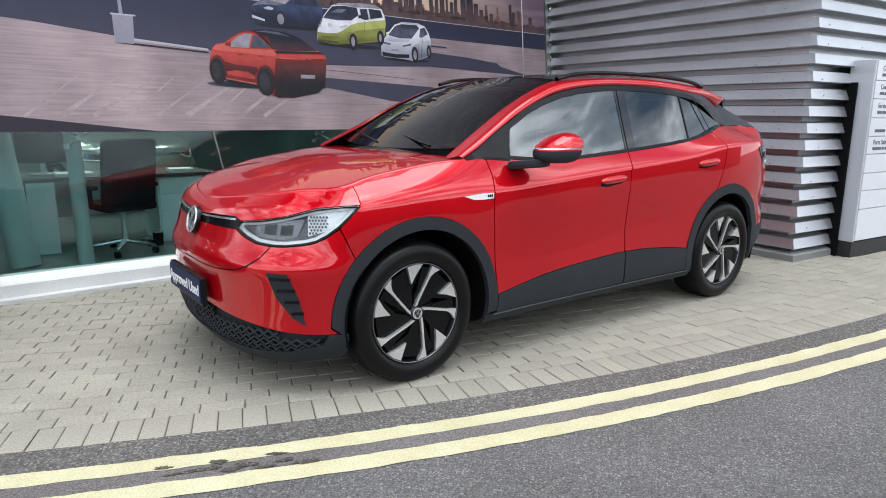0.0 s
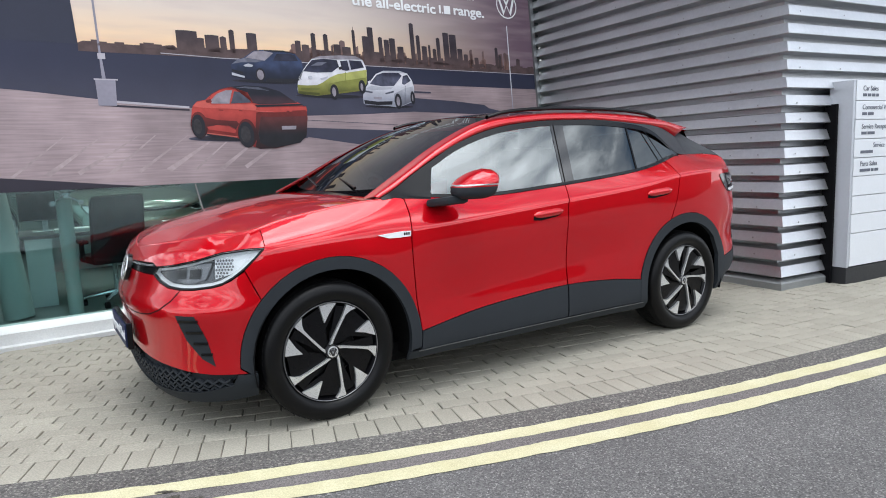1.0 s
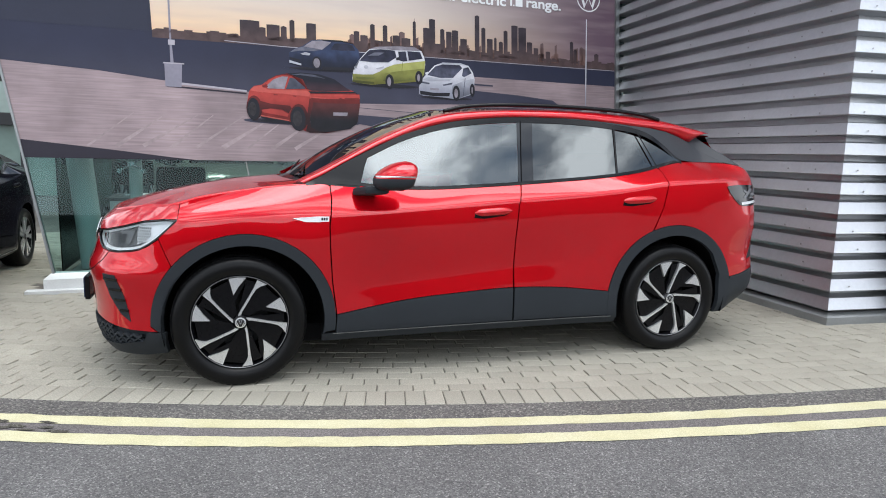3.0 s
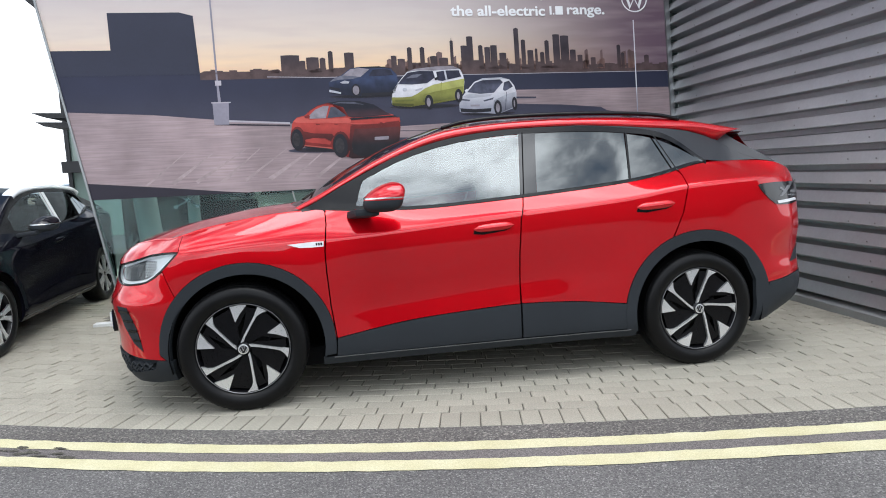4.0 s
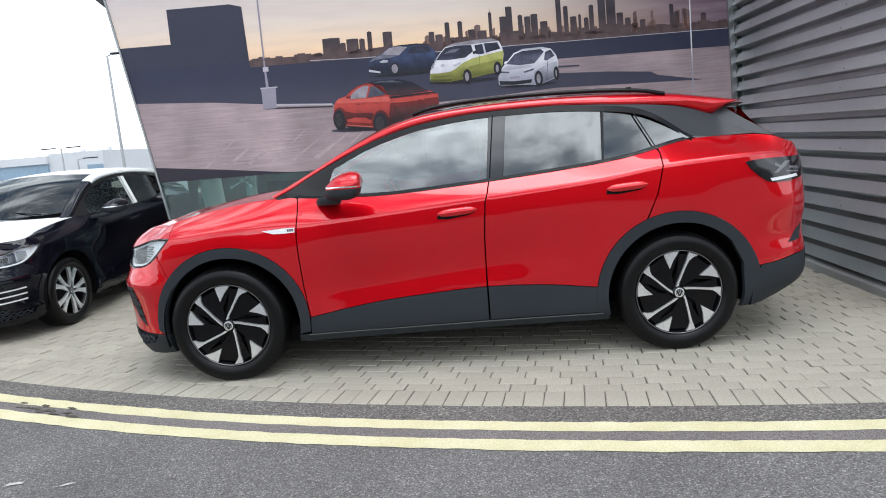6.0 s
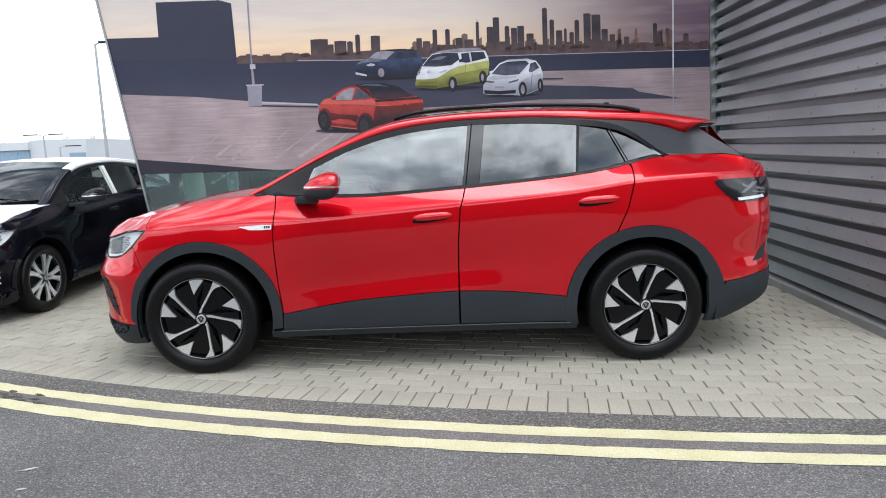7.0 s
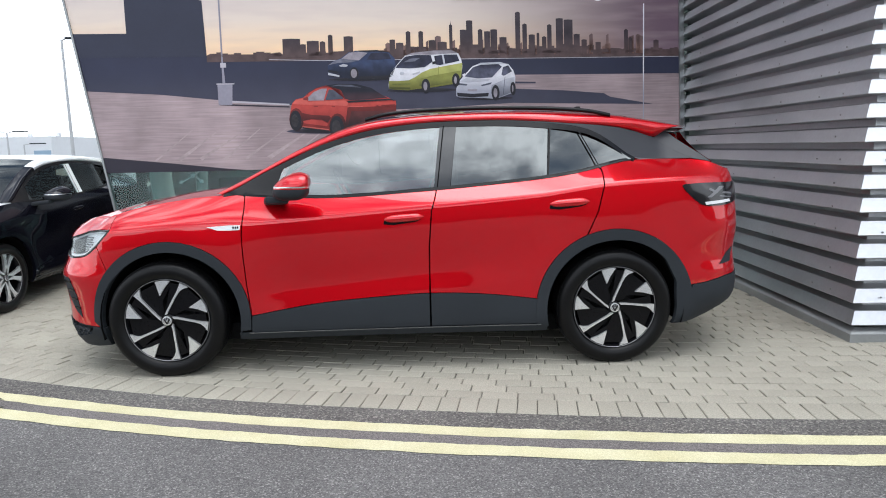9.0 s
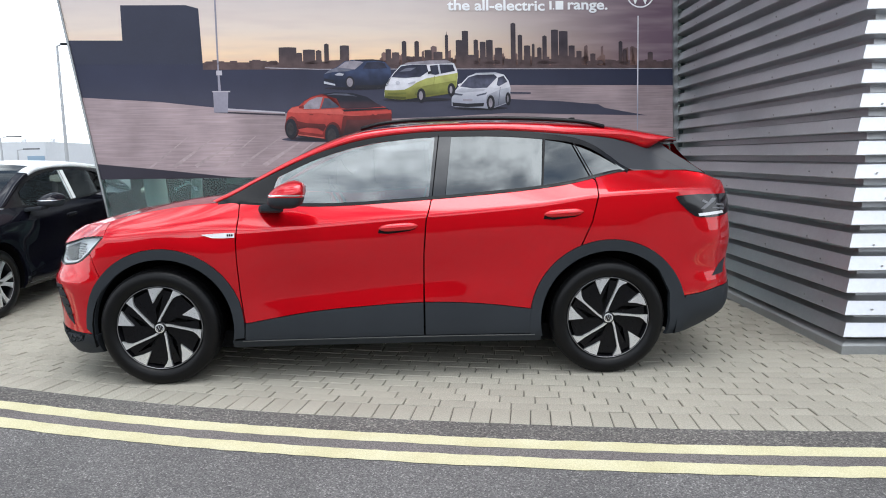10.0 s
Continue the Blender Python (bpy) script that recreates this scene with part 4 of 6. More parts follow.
        for i in range(16):
            for j in range(4):
                s, z = 0.03 + i * 0.058 + (0.029 if j % 2 else 0), 0.246 + j * 0.038
                if z > 0.38 - 0.07 * (s / 0.9) or s > 0.95:
                    continue
                q = skin(s, z, -0.004)
                for d in (-1, 1):
                    a, b = skin(s - 0.029 * d, z - 0.019, -0.004), skin(s + 0.029 * d, z + 0.019, -0.004)
                    w = Vector((0, 0, 0.0055))
                    ins = Vector((0.02, 0.01, 0))
                    vs = [bm.verts.new(v) for v in (a - w, b - w, b + w, a + w, a - w + ins, b - w + ins, b + w + ins, a + w + ins)]
                    for f in ((0, 1, 2, 3), (1, 0, 4, 5), (2, 3, 7, 6)):
                        bm.faces.new([vs[t] for t in f])
        if far:
            bm.transform(Matrix.Translation((0, 2 * MID, 0)) @ Matrix.Diagonal((1, -1, 1, 1)))
        part("grille_mesh", bm, CLAD, car)
        sheet("lip", [(0.0, 0.165), (0.6, 0.165), (0.95, 0.18), (1.09, 0.20), (1.09, 0.322), (1.0, 0.322), (0.97, 0.272), (0.80, 0.238), (0.60, 0.226), (0.0, 0.223)], trim, car, far, 0.012, 0.05, label="dark grey front lip")
        lampf = sheet("headlamp", LAMP, LAMP_BACK, car, far, -0.035, 0.004, label="headlamp with a white light guide behind clear glass")
        ring("light_guide", LAMP, 0.018, LIGHT_GUIDE, lampf, far, -0.012, 0.012, "white light guide")
        ring("lamp_edge", LAMP, 0.006, GLOSS_BLACK, lampf, far, 0.001, 0.02)
        sheet("lamp_module", [(0.60, 0.775), (0.78, 0.768), (0.86, 0.785), (0.90, 0.862), (0.70, 0.848), (0.60, 0.82)], LENS_GREY, lampf, far, -0.022, 0.02)
        for k in range(2):
            s0 = 0.66 + 0.10 * k
            sheet("lamp_cell", [(s0, 0.79), (s0 + 0.07, 0.79), (s0 + 0.075, 0.838), (s0 + 0.005, 0.832)], GLOSS_BLACK, lampf, far, -0.016, 0.01)
        bm = bmesh.new()
        for i in range(6):
            for j in range(6):
                s, z = 0.925 + i * 0.016 + (0.008 if j % 2 else 0), 0.80 + j * 0.0145
                if z < 0.785 + (s - 0.93) * 0.55 or z > 0.885:
                    continue
                cq = [skin(s + 0.0065 * math.cos(a), z + 0.0065 * math.sin(a), 0.018) for a in [math.tau * k / 6 for k in range(6)]]
                bm.faces.new([bm.verts.new(v) for v in cq])
        if far:
            bm.transform(Matrix.Translation((0, 2 * MID, 0)) @ Matrix.Diagonal((1, -1, 1, 1)))
        part("lamp_pattern", bm, LENS_GREY, lampf)
        sheet("lamp_side", [(0.915, 0.785), (1.0, 0.806), (1.06, 0.842), (1.12, 0.888), (1.148, 0.912), (1.05, 0.905), (0.915, 0.885)], LIGHT_GUIDE, lampf, far, -0.024, 0.01)
        lens = sheet("lens", LAMP, CLEAR, lampf, far, -0.001, 0.002)
        lens.visible_shadow = False
        # wheel house and mirror
        for wx, r in ((0.03, 0.432), (2.766, 0.437)):
            rows = [[Vector((wx + r * math.cos(radians(a)), y, 0.36 + r * math.sin(radians(a)))) for y in (0.005, 0.15, 0.42)] for a in range(-15, 196, 10)]
            loft("wheel_house", rows, UNDER, car, far)
            bm = bmesh.new()
            v = [bm.verts.new((wx + r * math.cos(radians(a)), 0.40, 0.36 + r * math.sin(radians(a)))) for a in range(-30, 211, 10)]
            bm.faces.new(v)
            if far:
                bm.transform(Matrix.Translation((0, 2 * MID, 0)) @ Matrix.Diagonal((1, -1, 1, 1)))
            part("wheel_house_wall", bm, UNDER, car)
        mirror(car, paint, far)
        for g in (g1, g2, g3):
            g.visible_shadow = False
    # across the car
    bonnet_edge = lambda t: skin(t * at_x(0.40), hermite(HOOD_S, HOOD_Z, t * at_x(0.40)) + 0.002)
    bonnet_mid = along([tuple(skin(0.0, 0.906)), (-0.70, MID, 0.945), (-0.55, MID, 0.995), (-0.3, MID, 1.055), (0.0, MID, 1.105), (0.27, MID, 1.128)])
    crown("bonnet", bonnet_mid, bonnet_edge, skin_top if pale else paint, car, 2.0, 44, 18, "bonnet under white film" if paint is BLACK_PAINT else "", skirt=0.02)
    cowl_mid = along([(0.26, MID, 1.122), (0.36, MID, 1.15)])
    cowl_edge = along([(0.38, 0.29, 1.085), (0.50, 0.29, 1.145)])
    crown("cowl", cowl_mid, cowl_edge, GLOSS_BLACK, car, 2.0, 3, 10)
    ws_mid = along([(0.33, MID, 1.142), (0.60, MID, 1.315), (0.95, MID, 1.485), (1.24, MID, 1.580)])
    ws_edge = along([(0.46, 0.20, 1.165), (0.60, 0.25, 1.252), (0.82, 0.285, 1.375), (1.105, 0.317, 1.496), (1.316, 0.335, 1.549)])
    ws = crown("windscreen", ws_mid, ws_edge, SCREEN_GLASS, car, 2.3, 16, 14, "raked windscreen with dark upper band")
    ws.visible_shadow = False
    head_mid, head_edge = along([(1.05, MID, 1.514), (1.24, MID, 1.572)]), along([(1.16, 0.33, 1.505), (1.316, 0.335, 1.541)])
    crown("sun_band", head_mid, head_edge, GLOSS_BLACK, car, 2.3, 4, 14)
    rf_mid = along([(1.245, MID, 1.583), (1.5, MID, 1.612), (1.9, MID, 1.625), (2.4, MID, 1.618), (2.8, MID, 1.588), (2.95, MID, 1.572)])
    rf_edge = along([(1.32, 0.335, 1.552), (1.55, 0.345, 1.576), (1.9, 0.35, 1.59), (2.4, 0.35, 1.586), (2.8, 0.36, 1.557), (2.93, 0.365, 1.538)])
    crown("roof", rf_mid, rf_edge, skin_top if pale else ROOF_BLACK, car, 2.3, 16, 14, "roof under white film" if paint is BLACK_PAINT else "gloss black glass roof")
    sp_mid = along([(2.955, MID, 1.572), (3.2, MID, 1.535), (3.42, MID, 1.492)])
    sp_edge = along([(2.94, 0.365, 1.537), (3.15, 0.385, 1.503), (3.33, 0.42, 1.474)])
    crown("spoiler", sp_mid, sp_edge, paint, car, 2.3, 8, 12, "body-colour roof spoiler")
    bk_mid = along([(3.42, MID, 1.478), (3.36, MID, 1.455), (3.50, MID, 1.33), (3.62, MID, 1.20)])
    bk_edge = along([(3.33, 0.42, 1.462), (3.30, 0.43, 1.45), (3.40, 0.42, 1.33), (3.50, 0.36, 1.245)])
    crown("rear_window", bk_mid, bk_edge, DARK_GLASS, car, 2.3, 10, 12)
    part("underbody", box(-0.45, 3.12, 0.14, 1.66, 0.19, 0.30, 0.02), UNDER, car)
    part("inner_body", box(0.46, 2.32, 0.13, 1.67, 0.30, 0.93, 0.02), UNDER, car)
    part("dashboard", box(0.46, 0.88, 0.22, 1.58, 0.90, 1.10, 0.06), CABIN, car)
    part("parcel_shelf", box(2.70, 3.40, 0.35, 1.45, 0.95, 1.16, 0.03), CABIN, car)
    part("front_core", box(-0.50, -0.45, 0.25, 1.55, 0.30, 0.85), UNDER, car)
    for y0 in (0.30, 1.00):
        st = part("seat", box(1.22, 1.74, y0, y0 + 0.50, 0.80, 0.98, 0.05), CABIN, car)
        part("backrest", box(1.68, 1.82, y0, y0 + 0.50, 0.90, 1.36, 0.05), CABIN, st)
        part("headrest", box(1.78, 1.88, y0 + 0.12, y0 + 0.38, 1.34, 1.50, 0.03), CABIN, st)
    st = part("rear_bench", box(2.20, 2.60, 0.28, 1.52, 0.80, 0.98, 0.05), CABIN, car)
    part("backrest", box(2.55, 2.70, 0.28, 1.52, 0.90, 1.32, 0.05), CABIN, st)
    for y0 in (0.40, 1.14):
        part("headrest", box(2.60, 2.69, y0, y0 + 0.26, 1.30, 1.44, 0.03), CABIN, st)
    bm = bmesh.new()
    ring_pts = [(math.cos(a), math.sin(a)) for a in [math.tau * k / 24 for k in range(24)]]
    vs = [[bm.verts.new(Vector((0.98 + 0.07 * b * 0.0 + 0.018 * math.cos(c) * 0.6 - 0.08 * b, 1.25 + 0.18 * a + 0.016 * math.cos(c) * a, 1.06 + 0.16 * b + 0.016 * math.sin(c)))) for c in [math.tau * k / 6 for k in range(6)]] for a, b in ring_pts]
    for i in range(24):
        for k in range(6):
            bm.faces.new((vs[i][k], vs[i][(k + 1) % 6], vs[(i + 1) % 24][(k + 1) % 6], vs[(i + 1) % 24][k]))
    part("steering_wheel", bm, CABIN, car, smooth_shade=True)
    for k, (wx, t) in enumerate(((0.0, 0), (2.766, 7))):
        wheel(car, wx, -0.004, t, "blade" if style == "suv" else "twin")
        wheel(car, wx, -0.004, t + 20, "blade" if style == "suv" else "twin", True)
    # wipers on the windscreen's foot
    for y0, y1 in ((0.42, 0.92), (0.98, 1.42)):
        part("wiper", tube((0.37, y0, 1.165), (0.47, y1, 1.225), 0.008, 0.005, 8), GLOSS_BLACK, car)


def mirror(car, paint, far):
    """A door mirror: cap, lower shell, indicator strip, foot."""
    flip = Matrix.Translation((0, 2 * MID, 0)) @ Matrix.Diagonal((1, -1, 1, 1)) if far else None

    def shell(z_from, z_to, grow):
        rows = []
        for i in range(13):
            t = i / 12
            z = z_from + (z_to - z_from) * t
            u = (z - 1.165) / 0.085
            h = max(1 - abs(u) ** 1.9, 0.0) ** 0.55 if u > 0 else max(1 - abs(u / 0.95) ** 4, 0.0) ** 0.5
            row = []
            for k in range(25):
                a = math.tau * k / 24
                cx = 0.825 + 0.108 * h * math.copysign(abs(math.cos(a)) ** (0.75 if math.cos(a) < 0 else 0.4), math.cos(a)) * (1 + grow) + (0.055 if u > 0 else 0.015) * u
                if math.cos(a) > 0:
                    cx = min(cx, 0.936 + grow * 0.1)
                cy = -0.115 + 0.098 * h * math.copysign(abs(math.sin(a)) ** 0.85, math.sin(a)) * (1 + grow) + (0.825 - cx) * 0.25
                row.append((cx, cy, z))
            rows.append(row)
        return rows
    cap = loft("mirror", shell(1.169, 1.2495, 0.0), paint, car, far, "door mirror with a body-colour cap")
    loft("mirror_skirt", shell(1.155, 1.163, 0.0), paint, cap, far)
    loft("indicator", shell(1.162, 1.170, 0.010), CHROME, cap, far, "pale indicator strip")
    loft("mirror_shell", shell(1.090, 1.156, 0.0), CLAD, cap, far)
    bm = box(0.66, 0.80, -0.10, 0.06, 1.055, 1.10, 0.02)
    for v in bm.verts:
        v.co.x += -0.03 * (0.08 + v.co.y) / 0.1
        v.co.z += 0.012 * (0.0 - v.co.y) / 0.1
    if flip:
        bm.transform(flip)
    part("mirror_foot", bm, CLAD, cap, smooth_shade=True)


RED_PAINT = principled("metallic_red_paint", (0.56, 0.0018, 0.008), 0.30, 0.5, 1.0, 0.0, grain=(900, 0.10), stain=(1.5, 0.03))
RED_PAINT.node_tree.nodes["Principled BSDF"].inputs["Coat IOR"].default_value = 1.62
RED_PAINT.node_tree.nodes["Principled BSDF"].inputs["Coat Roughness"].default_value = 0.015
# the lacquer lies slightly wavy over the pressed steel
paint_nodes, paint_links = RED_PAINT.node_tree.nodes, RED_PAINT.node_tree.links
wave, ripple, place = paint_nodes.new("ShaderNodeBump"), paint_nodes.new("ShaderNodeTexNoise"), paint_nodes.new("ShaderNodeMapping")
place.inputs["Scale"].default_value = (1.0, 1.0, 2.2)
ripple.inputs["Scale"].default_value, ripple.inputs["Detail"].default_value = 3.2, 0.5
wave.inputs["Strength"].default_value, wave.inputs["Distance"].default_value = 1.0, 0.0010
paint_links.new(paint_nodes["Texture Coordinate"].outputs["Object"], place.inputs["Vector"])
paint_links.new(place.outputs[0], ripple.inputs["Vector"])
paint_links.new(ripple.outputs["Fac"], wave.inputs["Height"])
paint_links.new(wave.outputs[0], paint_nodes["Principled BSDF"].inputs["Coat Normal"])
BLACK_PAINT = principled("black_paint", (0.005, 0.005, 0.009), 0.3, 0.0, 0.7, 0.0, grain=(500, 0.10), stain=(1.5, 0.05))
FILM = principled("white_film", (0.72, 0.74, 0.76), 0.38, grain=(60, 0.03), stain=(3.0, 0.06), bump=0.1)
CLAD = principled("dark_grey_plastic", (0.023, 0.027, 0.032), 0.6, spec=0.2, grain=(400, 0.12), stain=(3, 0.08), bump=0.1)
GLOSS_BLACK = principled("gloss_black", (0.005, 0.005, 0.006), 0.18, 0.0, 0.0, 0.25, grain=(100, 0.05), stain=(2, 0.05))
ROOF_BLACK = principled("black_glass_roof", (0.004, 0.005, 0.006), 0.06, 0.0, 0.2, 0.3, grain=(100, 0.03), stain=(2, 0.05))
D_PANEL = principled("dark_satin_panel", (0.030, 0.032, 0.037), 0.45, 0.0, 0.0, 0.3, grain=(300, 0.08), stain=(2, 0.05))
BADGE = principled("bright_badge", (0.78, 0.79, 0.80), 0.35, 0.2, 0.3, grain=(200, 0.03), stain=(6, 0.05))
PILLAR_GLOSS = principled("black_gloss_pillar", (0.006, 0.0065, 0.008), 0.06, 0.0, 0.6, 0.5, grain=(100, 0.03), stain=(2, 0.05))
CHROME = principled("satin_silver", (0.72, 0.73, 0.74), 0.22, 0.85, grain=(200, 0.03), stain=(3, 0.05))
TYRE = principled("tyre_rubber", (0.0042, 0.0042, 0.0046), 0.36, spec=0.20, grain=(220, 0.2), stain=(6, 0.2), bump=0.15)
RIM_SILVER = principled("machined_silver", (0.74, 0.75, 0.76), 0.30, 0.75, 0.3, grain=(300, 0.03), stain=(6, 0.05))
RIM_DULL = principled("dull_rim_edge", (0.20, 0.20, 0.205), 0.35, 0.7, grain=(300, 0.03), stain=(6, 0.3))
RIM_BLACK = principled("rim_gloss_black", (0.003, 0.003, 0.004), 0.3, 0.0, 0.0, 0.2, grain=(150, 0.1), stain=(6, 0.1))
TAIL_GREY = principled("tail_lamp_grey", (0.17, 0.17, 0.18), 0.25, 0.3, grain=(200, 0.05), stain=(10, 0.2))
SILL_LINE = principled("pale_strip", (0.15, 0.155, 0.16), 0.4, 0.3, grain=(200, 0.05), stain=(3, 0.1))
BRAKE = principled("brake_steel", (0.03, 0.03, 0.03), 0.6, 0.3, grain=(120, 0.2), stain=(8, 0.3))
HUB = principled("hub_black", (0.02, 0.02, 0.022), 0.25, 0.0, 0.5, grain=(150, 0.1), stain=(6, 0.1))
TAIL = principled("smoked_lamp", (0.010, 0.009, 0.011), 0.12, 0.0, 0.35, grain=(100, 0.1), stain=(8, 0.2))
LENS_GREY = principled("lamp_grey", (0.11, 0.115, 0.125), 0.2, 0.6, 0.5, grain=(200, 0.05), stain=(10, 0.2))
LAMP_BACK = principled("lamp_reflector", (0.07, 0.073, 0.08), 0.25, 0.6, grain=(200, 0.05), stain=(10, 0.2))
LIGHT_GUIDE = principled("white_light_guide", (0.85, 0.87, 0.88), 0.25, 0.0, 0.5, grain=(200, 0.02), stain=(10, 0.03))
UNDER = principled("underbody_black", (0.004, 0.004, 0.0045), 0.9, spec=0.1, grain=(80, 0.2), stain=(3, 0.2))
CABIN = principled("dark_cabin_fabric", (0.010, 0.010, 0.011), 0.85, spec=0.1, grain=(300, 0.2), stain=(3, 0.1))
SCREEN_GLASS = pane("windscreen_glass", (0.16, 0.19, 0.20), 0.075)
CAR_GLASS = pane("car_glass", (0.80, 0.95, 0.96), 0.205)
DARK_GLASS = pane("smoked_glass", (0.035, 0.04, 0.05), 0.15)
CLEAR = pane("lamp_glass", (0.93, 0.95, 0.96), 0.06)

red_car = thing("electric_suv", "metallic red electric SUV with dark cladding and black roof", "car")
build_car(red_car, RED_PAINT, "suv")


# ---- number-plate board, emblem and aerial of the red car ----
PLATE_BLUE = principled("plate_blue", (0.010, 0.016, 0.055), 0.5, 0.0, 0.0, 0.2, grain=(80, 0.05), stain=(4, 0.08))
WHITE_INK = principled("white_ink", (0.82, 0.83, 0.84), 0.5, grain=(80, 0.02), stain=(4, 0.03))
plate = part("plate_board", box(-0.875, -0.862, 0.64, 1.16, 0.405, 0.525, 0.003), PLATE_BLUE, red_car, "dark blue dealer board with white lettering")
pl = lettering("plate_lettering", "Approved Used", 0.078, WHITE_INK, plate, pose(-0.8765, 0.90, 0.442, 90, 0, -90), "CENTER")
pl.data.offset = 0.0012
part("plate_rim", box(-0.868, -0.84, 0.63, 1.17, 0.395, 0.535, 0.004), GLOSS_BLACK, red_car)
em = lathe([(0.0, 0.0), (0.052, 0.0), (0.058, -0.003), (0.064, -0.002), (0.066, 0.004), (0.066, 0.02)], 36, (0, 0, 0), GLOSS_BLACK, "front_emblem", red_car, "round silver emblem")
em.matrix_basis = pose(-0.812, 0.90, 0.795, -16, 0, -90) @ Matrix.Scale(1.1, 4)
lathe([(0.051, -0.002), (0.054, -0.006), (0.062, -0.006), (0.065, -0.001)], 36, (0, 0, 0), CHROME, "emblem_ring", em)
polar_plate("emblem_bars", [[(0.050, 112), (0.048, 122), (0.012, 250), (0.018, 282)], [(0.050, 68), (0.048, 58), (0.012, 290), (0.018, 258)], [(0.052, 168), (0.046, 178), (0.045, 250), (0.052, 240)], [(0.052, 12), (0.046, 2), (0.045, 290), (0.052, 300)]],
            -0.005, 0.002, (0, 0, 0), 0, CHROME, em)
bm = bmesh.new()
v = [bm.verts.new(p) for p in ((2.60, 0.895, 1.60), (2.78, 0.895, 1.585), (2.745, 0.898, 1.645), (2.72, 0.899, 1.645), (2.60, 0.905, 1.60), (2.78, 0.905, 1.585), (2.745, 0.902, 1.645), (2.72, 0.901, 1.645))]
for f in ((0, 1, 2, 3), (7, 6, 5, 4), (0, 3, 7, 4), (1, 5, 6, 2), (3, 2, 6, 7), (0, 4, 5, 1)):
    bm.faces.new([v[i] for i in f])
part("aerial", bm, GLOSS_BLACK, red_car)

# ---- dark hatchback parked nose to the road, beside the showroom ----
hatch = thing("hatchback", "black hatchback with white film on bonnet and roof", "car")
build_car(hatch, BLACK_PAINT, "hatch")
hatch.matrix_world = pose(-2.13, 1.93, 0, 0, 0, 90) @ Matrix.Diagonal((0.922, 0.94, 0.86, 1))
part("paper_notice", box(0.50, 0.78, 0.60, 0.90, 1.145, 1.150), FILM, hatch, "white paper notice behind the windscreen")

# ---- printed banner on the showroom front ----
def print_mat(name, color, **k):
    return principled(name, color, 0.5, spec=0.25, grain=k.get("grain", (30, 0.06)), stain=k.get("stain", (2.0, 0.10)))


def banner_sky():
    m = bpy.data.materials.new("printed_sky")
    m.use_nodes = True
    n, l = m.node_tree.nodes, m.node_tree.links
    b = n["Principled BSDF"]
    tc, sep = n.new("ShaderNodeTexCoord"), n.new("ShaderNodeSeparateXYZ")
    l.new(tc.outputs["Object"], sep.inputs[0])
    up, side = n.new("ShaderNodeValToRGB"), n.new("ShaderNodeMapRange")
    height = n.new("ShaderNodeMapRange")
    height.inputs["From Min"].default_value, height.inputs["From Max"].default_value = 2.3, 5.5
    l.new(sep.outputs["Z"], height.inputs["Value"])
    l.new(height.outputs[0], up.inputs["Fac"])
    e = up.color_ramp.elements
    e[0].position, e[0].color = 0.01, (0.80, 0.47, 0.22, 1)
    e[1].position, e[1].color = 0.95, (0.07, 0.06, 0.09, 1)
    for p, c in ((0.06, (0.78, 0.56, 0.36)), (0.15, (0.64, 0.54, 0.46)), (0.28, (0.48, 0.43, 0.43)), (0.45, (0.28, 0.26, 0.31))):
        x = e.new(p)
        x.color = (*c, 1)
    side.inputs["From Min"].default_value, side.inputs["From Max"].default_value = 1.4, 4.5
    side.interpolation_type = "SMOOTHSTEP"
    l.new(sep.outputs["X"], side.inputs["Value"])
    cloud = n.new("ShaderNodeTexNoise")
    mp = n.new("ShaderNodeMapping")
    mp.inputs["Scale"].default_value = (0.7, 1, 5.0)
    l.new(tc.outputs["Object"], mp.inputs["Vector"])
    l.new(mp.outputs[0], cloud.inputs["Vector"])
    cloud.inputs["Scale"].default_value = 2.0
    mix, mix2 = n.new("ShaderNodeMix"), n.new("ShaderNodeMix")
    mix.data_type = mix2.data_type = "RGBA"
    mix.inputs[7].default_value = (0.125, 0.075, 0.105, 1)
    l.new(side.outputs[0], mix.inputs[0])
    l.new(up.outputs[0], mix.inputs[6])
    soft = n.new("ShaderNodeMapRange")
    soft.inputs["From Min"].default_value, soft.inputs["From Max"].default_value, soft.inputs["To Max"].default_value = 0.45, 0.8, 0.35
    l.new(cloud.outputs["Fac"], soft.inputs["Value"])
    mix2.inputs[7].default_value = (0.45, 0.36, 0.36, 1)
    l.new(soft.outputs[0], mix2.inputs[0])
    l.new(mix.outputs[2], mix2.inputs[6])
    l.new(mix2.outputs[2], b.inputs["Base Color"])
    b.inputs["Roughness"].default_value = 0.45
    return m


def photo(name, low, high, z0, z1, stain=(12.0, 0.2), streak=None):
    """A printed tone that runs from low to high over its height, as in a photograph."""
    m = principled(name, low, 0.5, spec=0.25, grain=(60, 0.05), stain=stain, tint=high)
    n, l = m.node_tree.nodes, m.node_tree.links
    mix = [k for k in n if k.bl_idname == "ShaderNodeMix"][0]
    tc = [k for k in n if k.bl_idname == "ShaderNodeTexCoord"][0]
    sep, rng = n.new("ShaderNodeSeparateXYZ"), n.new("ShaderNodeMapRange")
    l.new(tc.outputs["Object"], sep.inputs[0])
    l.new(sep.outputs["Z"], rng.inputs["Value"])
    rng.interpolation_type = "SMOOTHSTEP"
    rng.inputs["From Min"].default_value, rng.inputs["From Max"].default_value = z0, z1
    l.new(rng.outputs[0], mix.inputs[0])
    return m


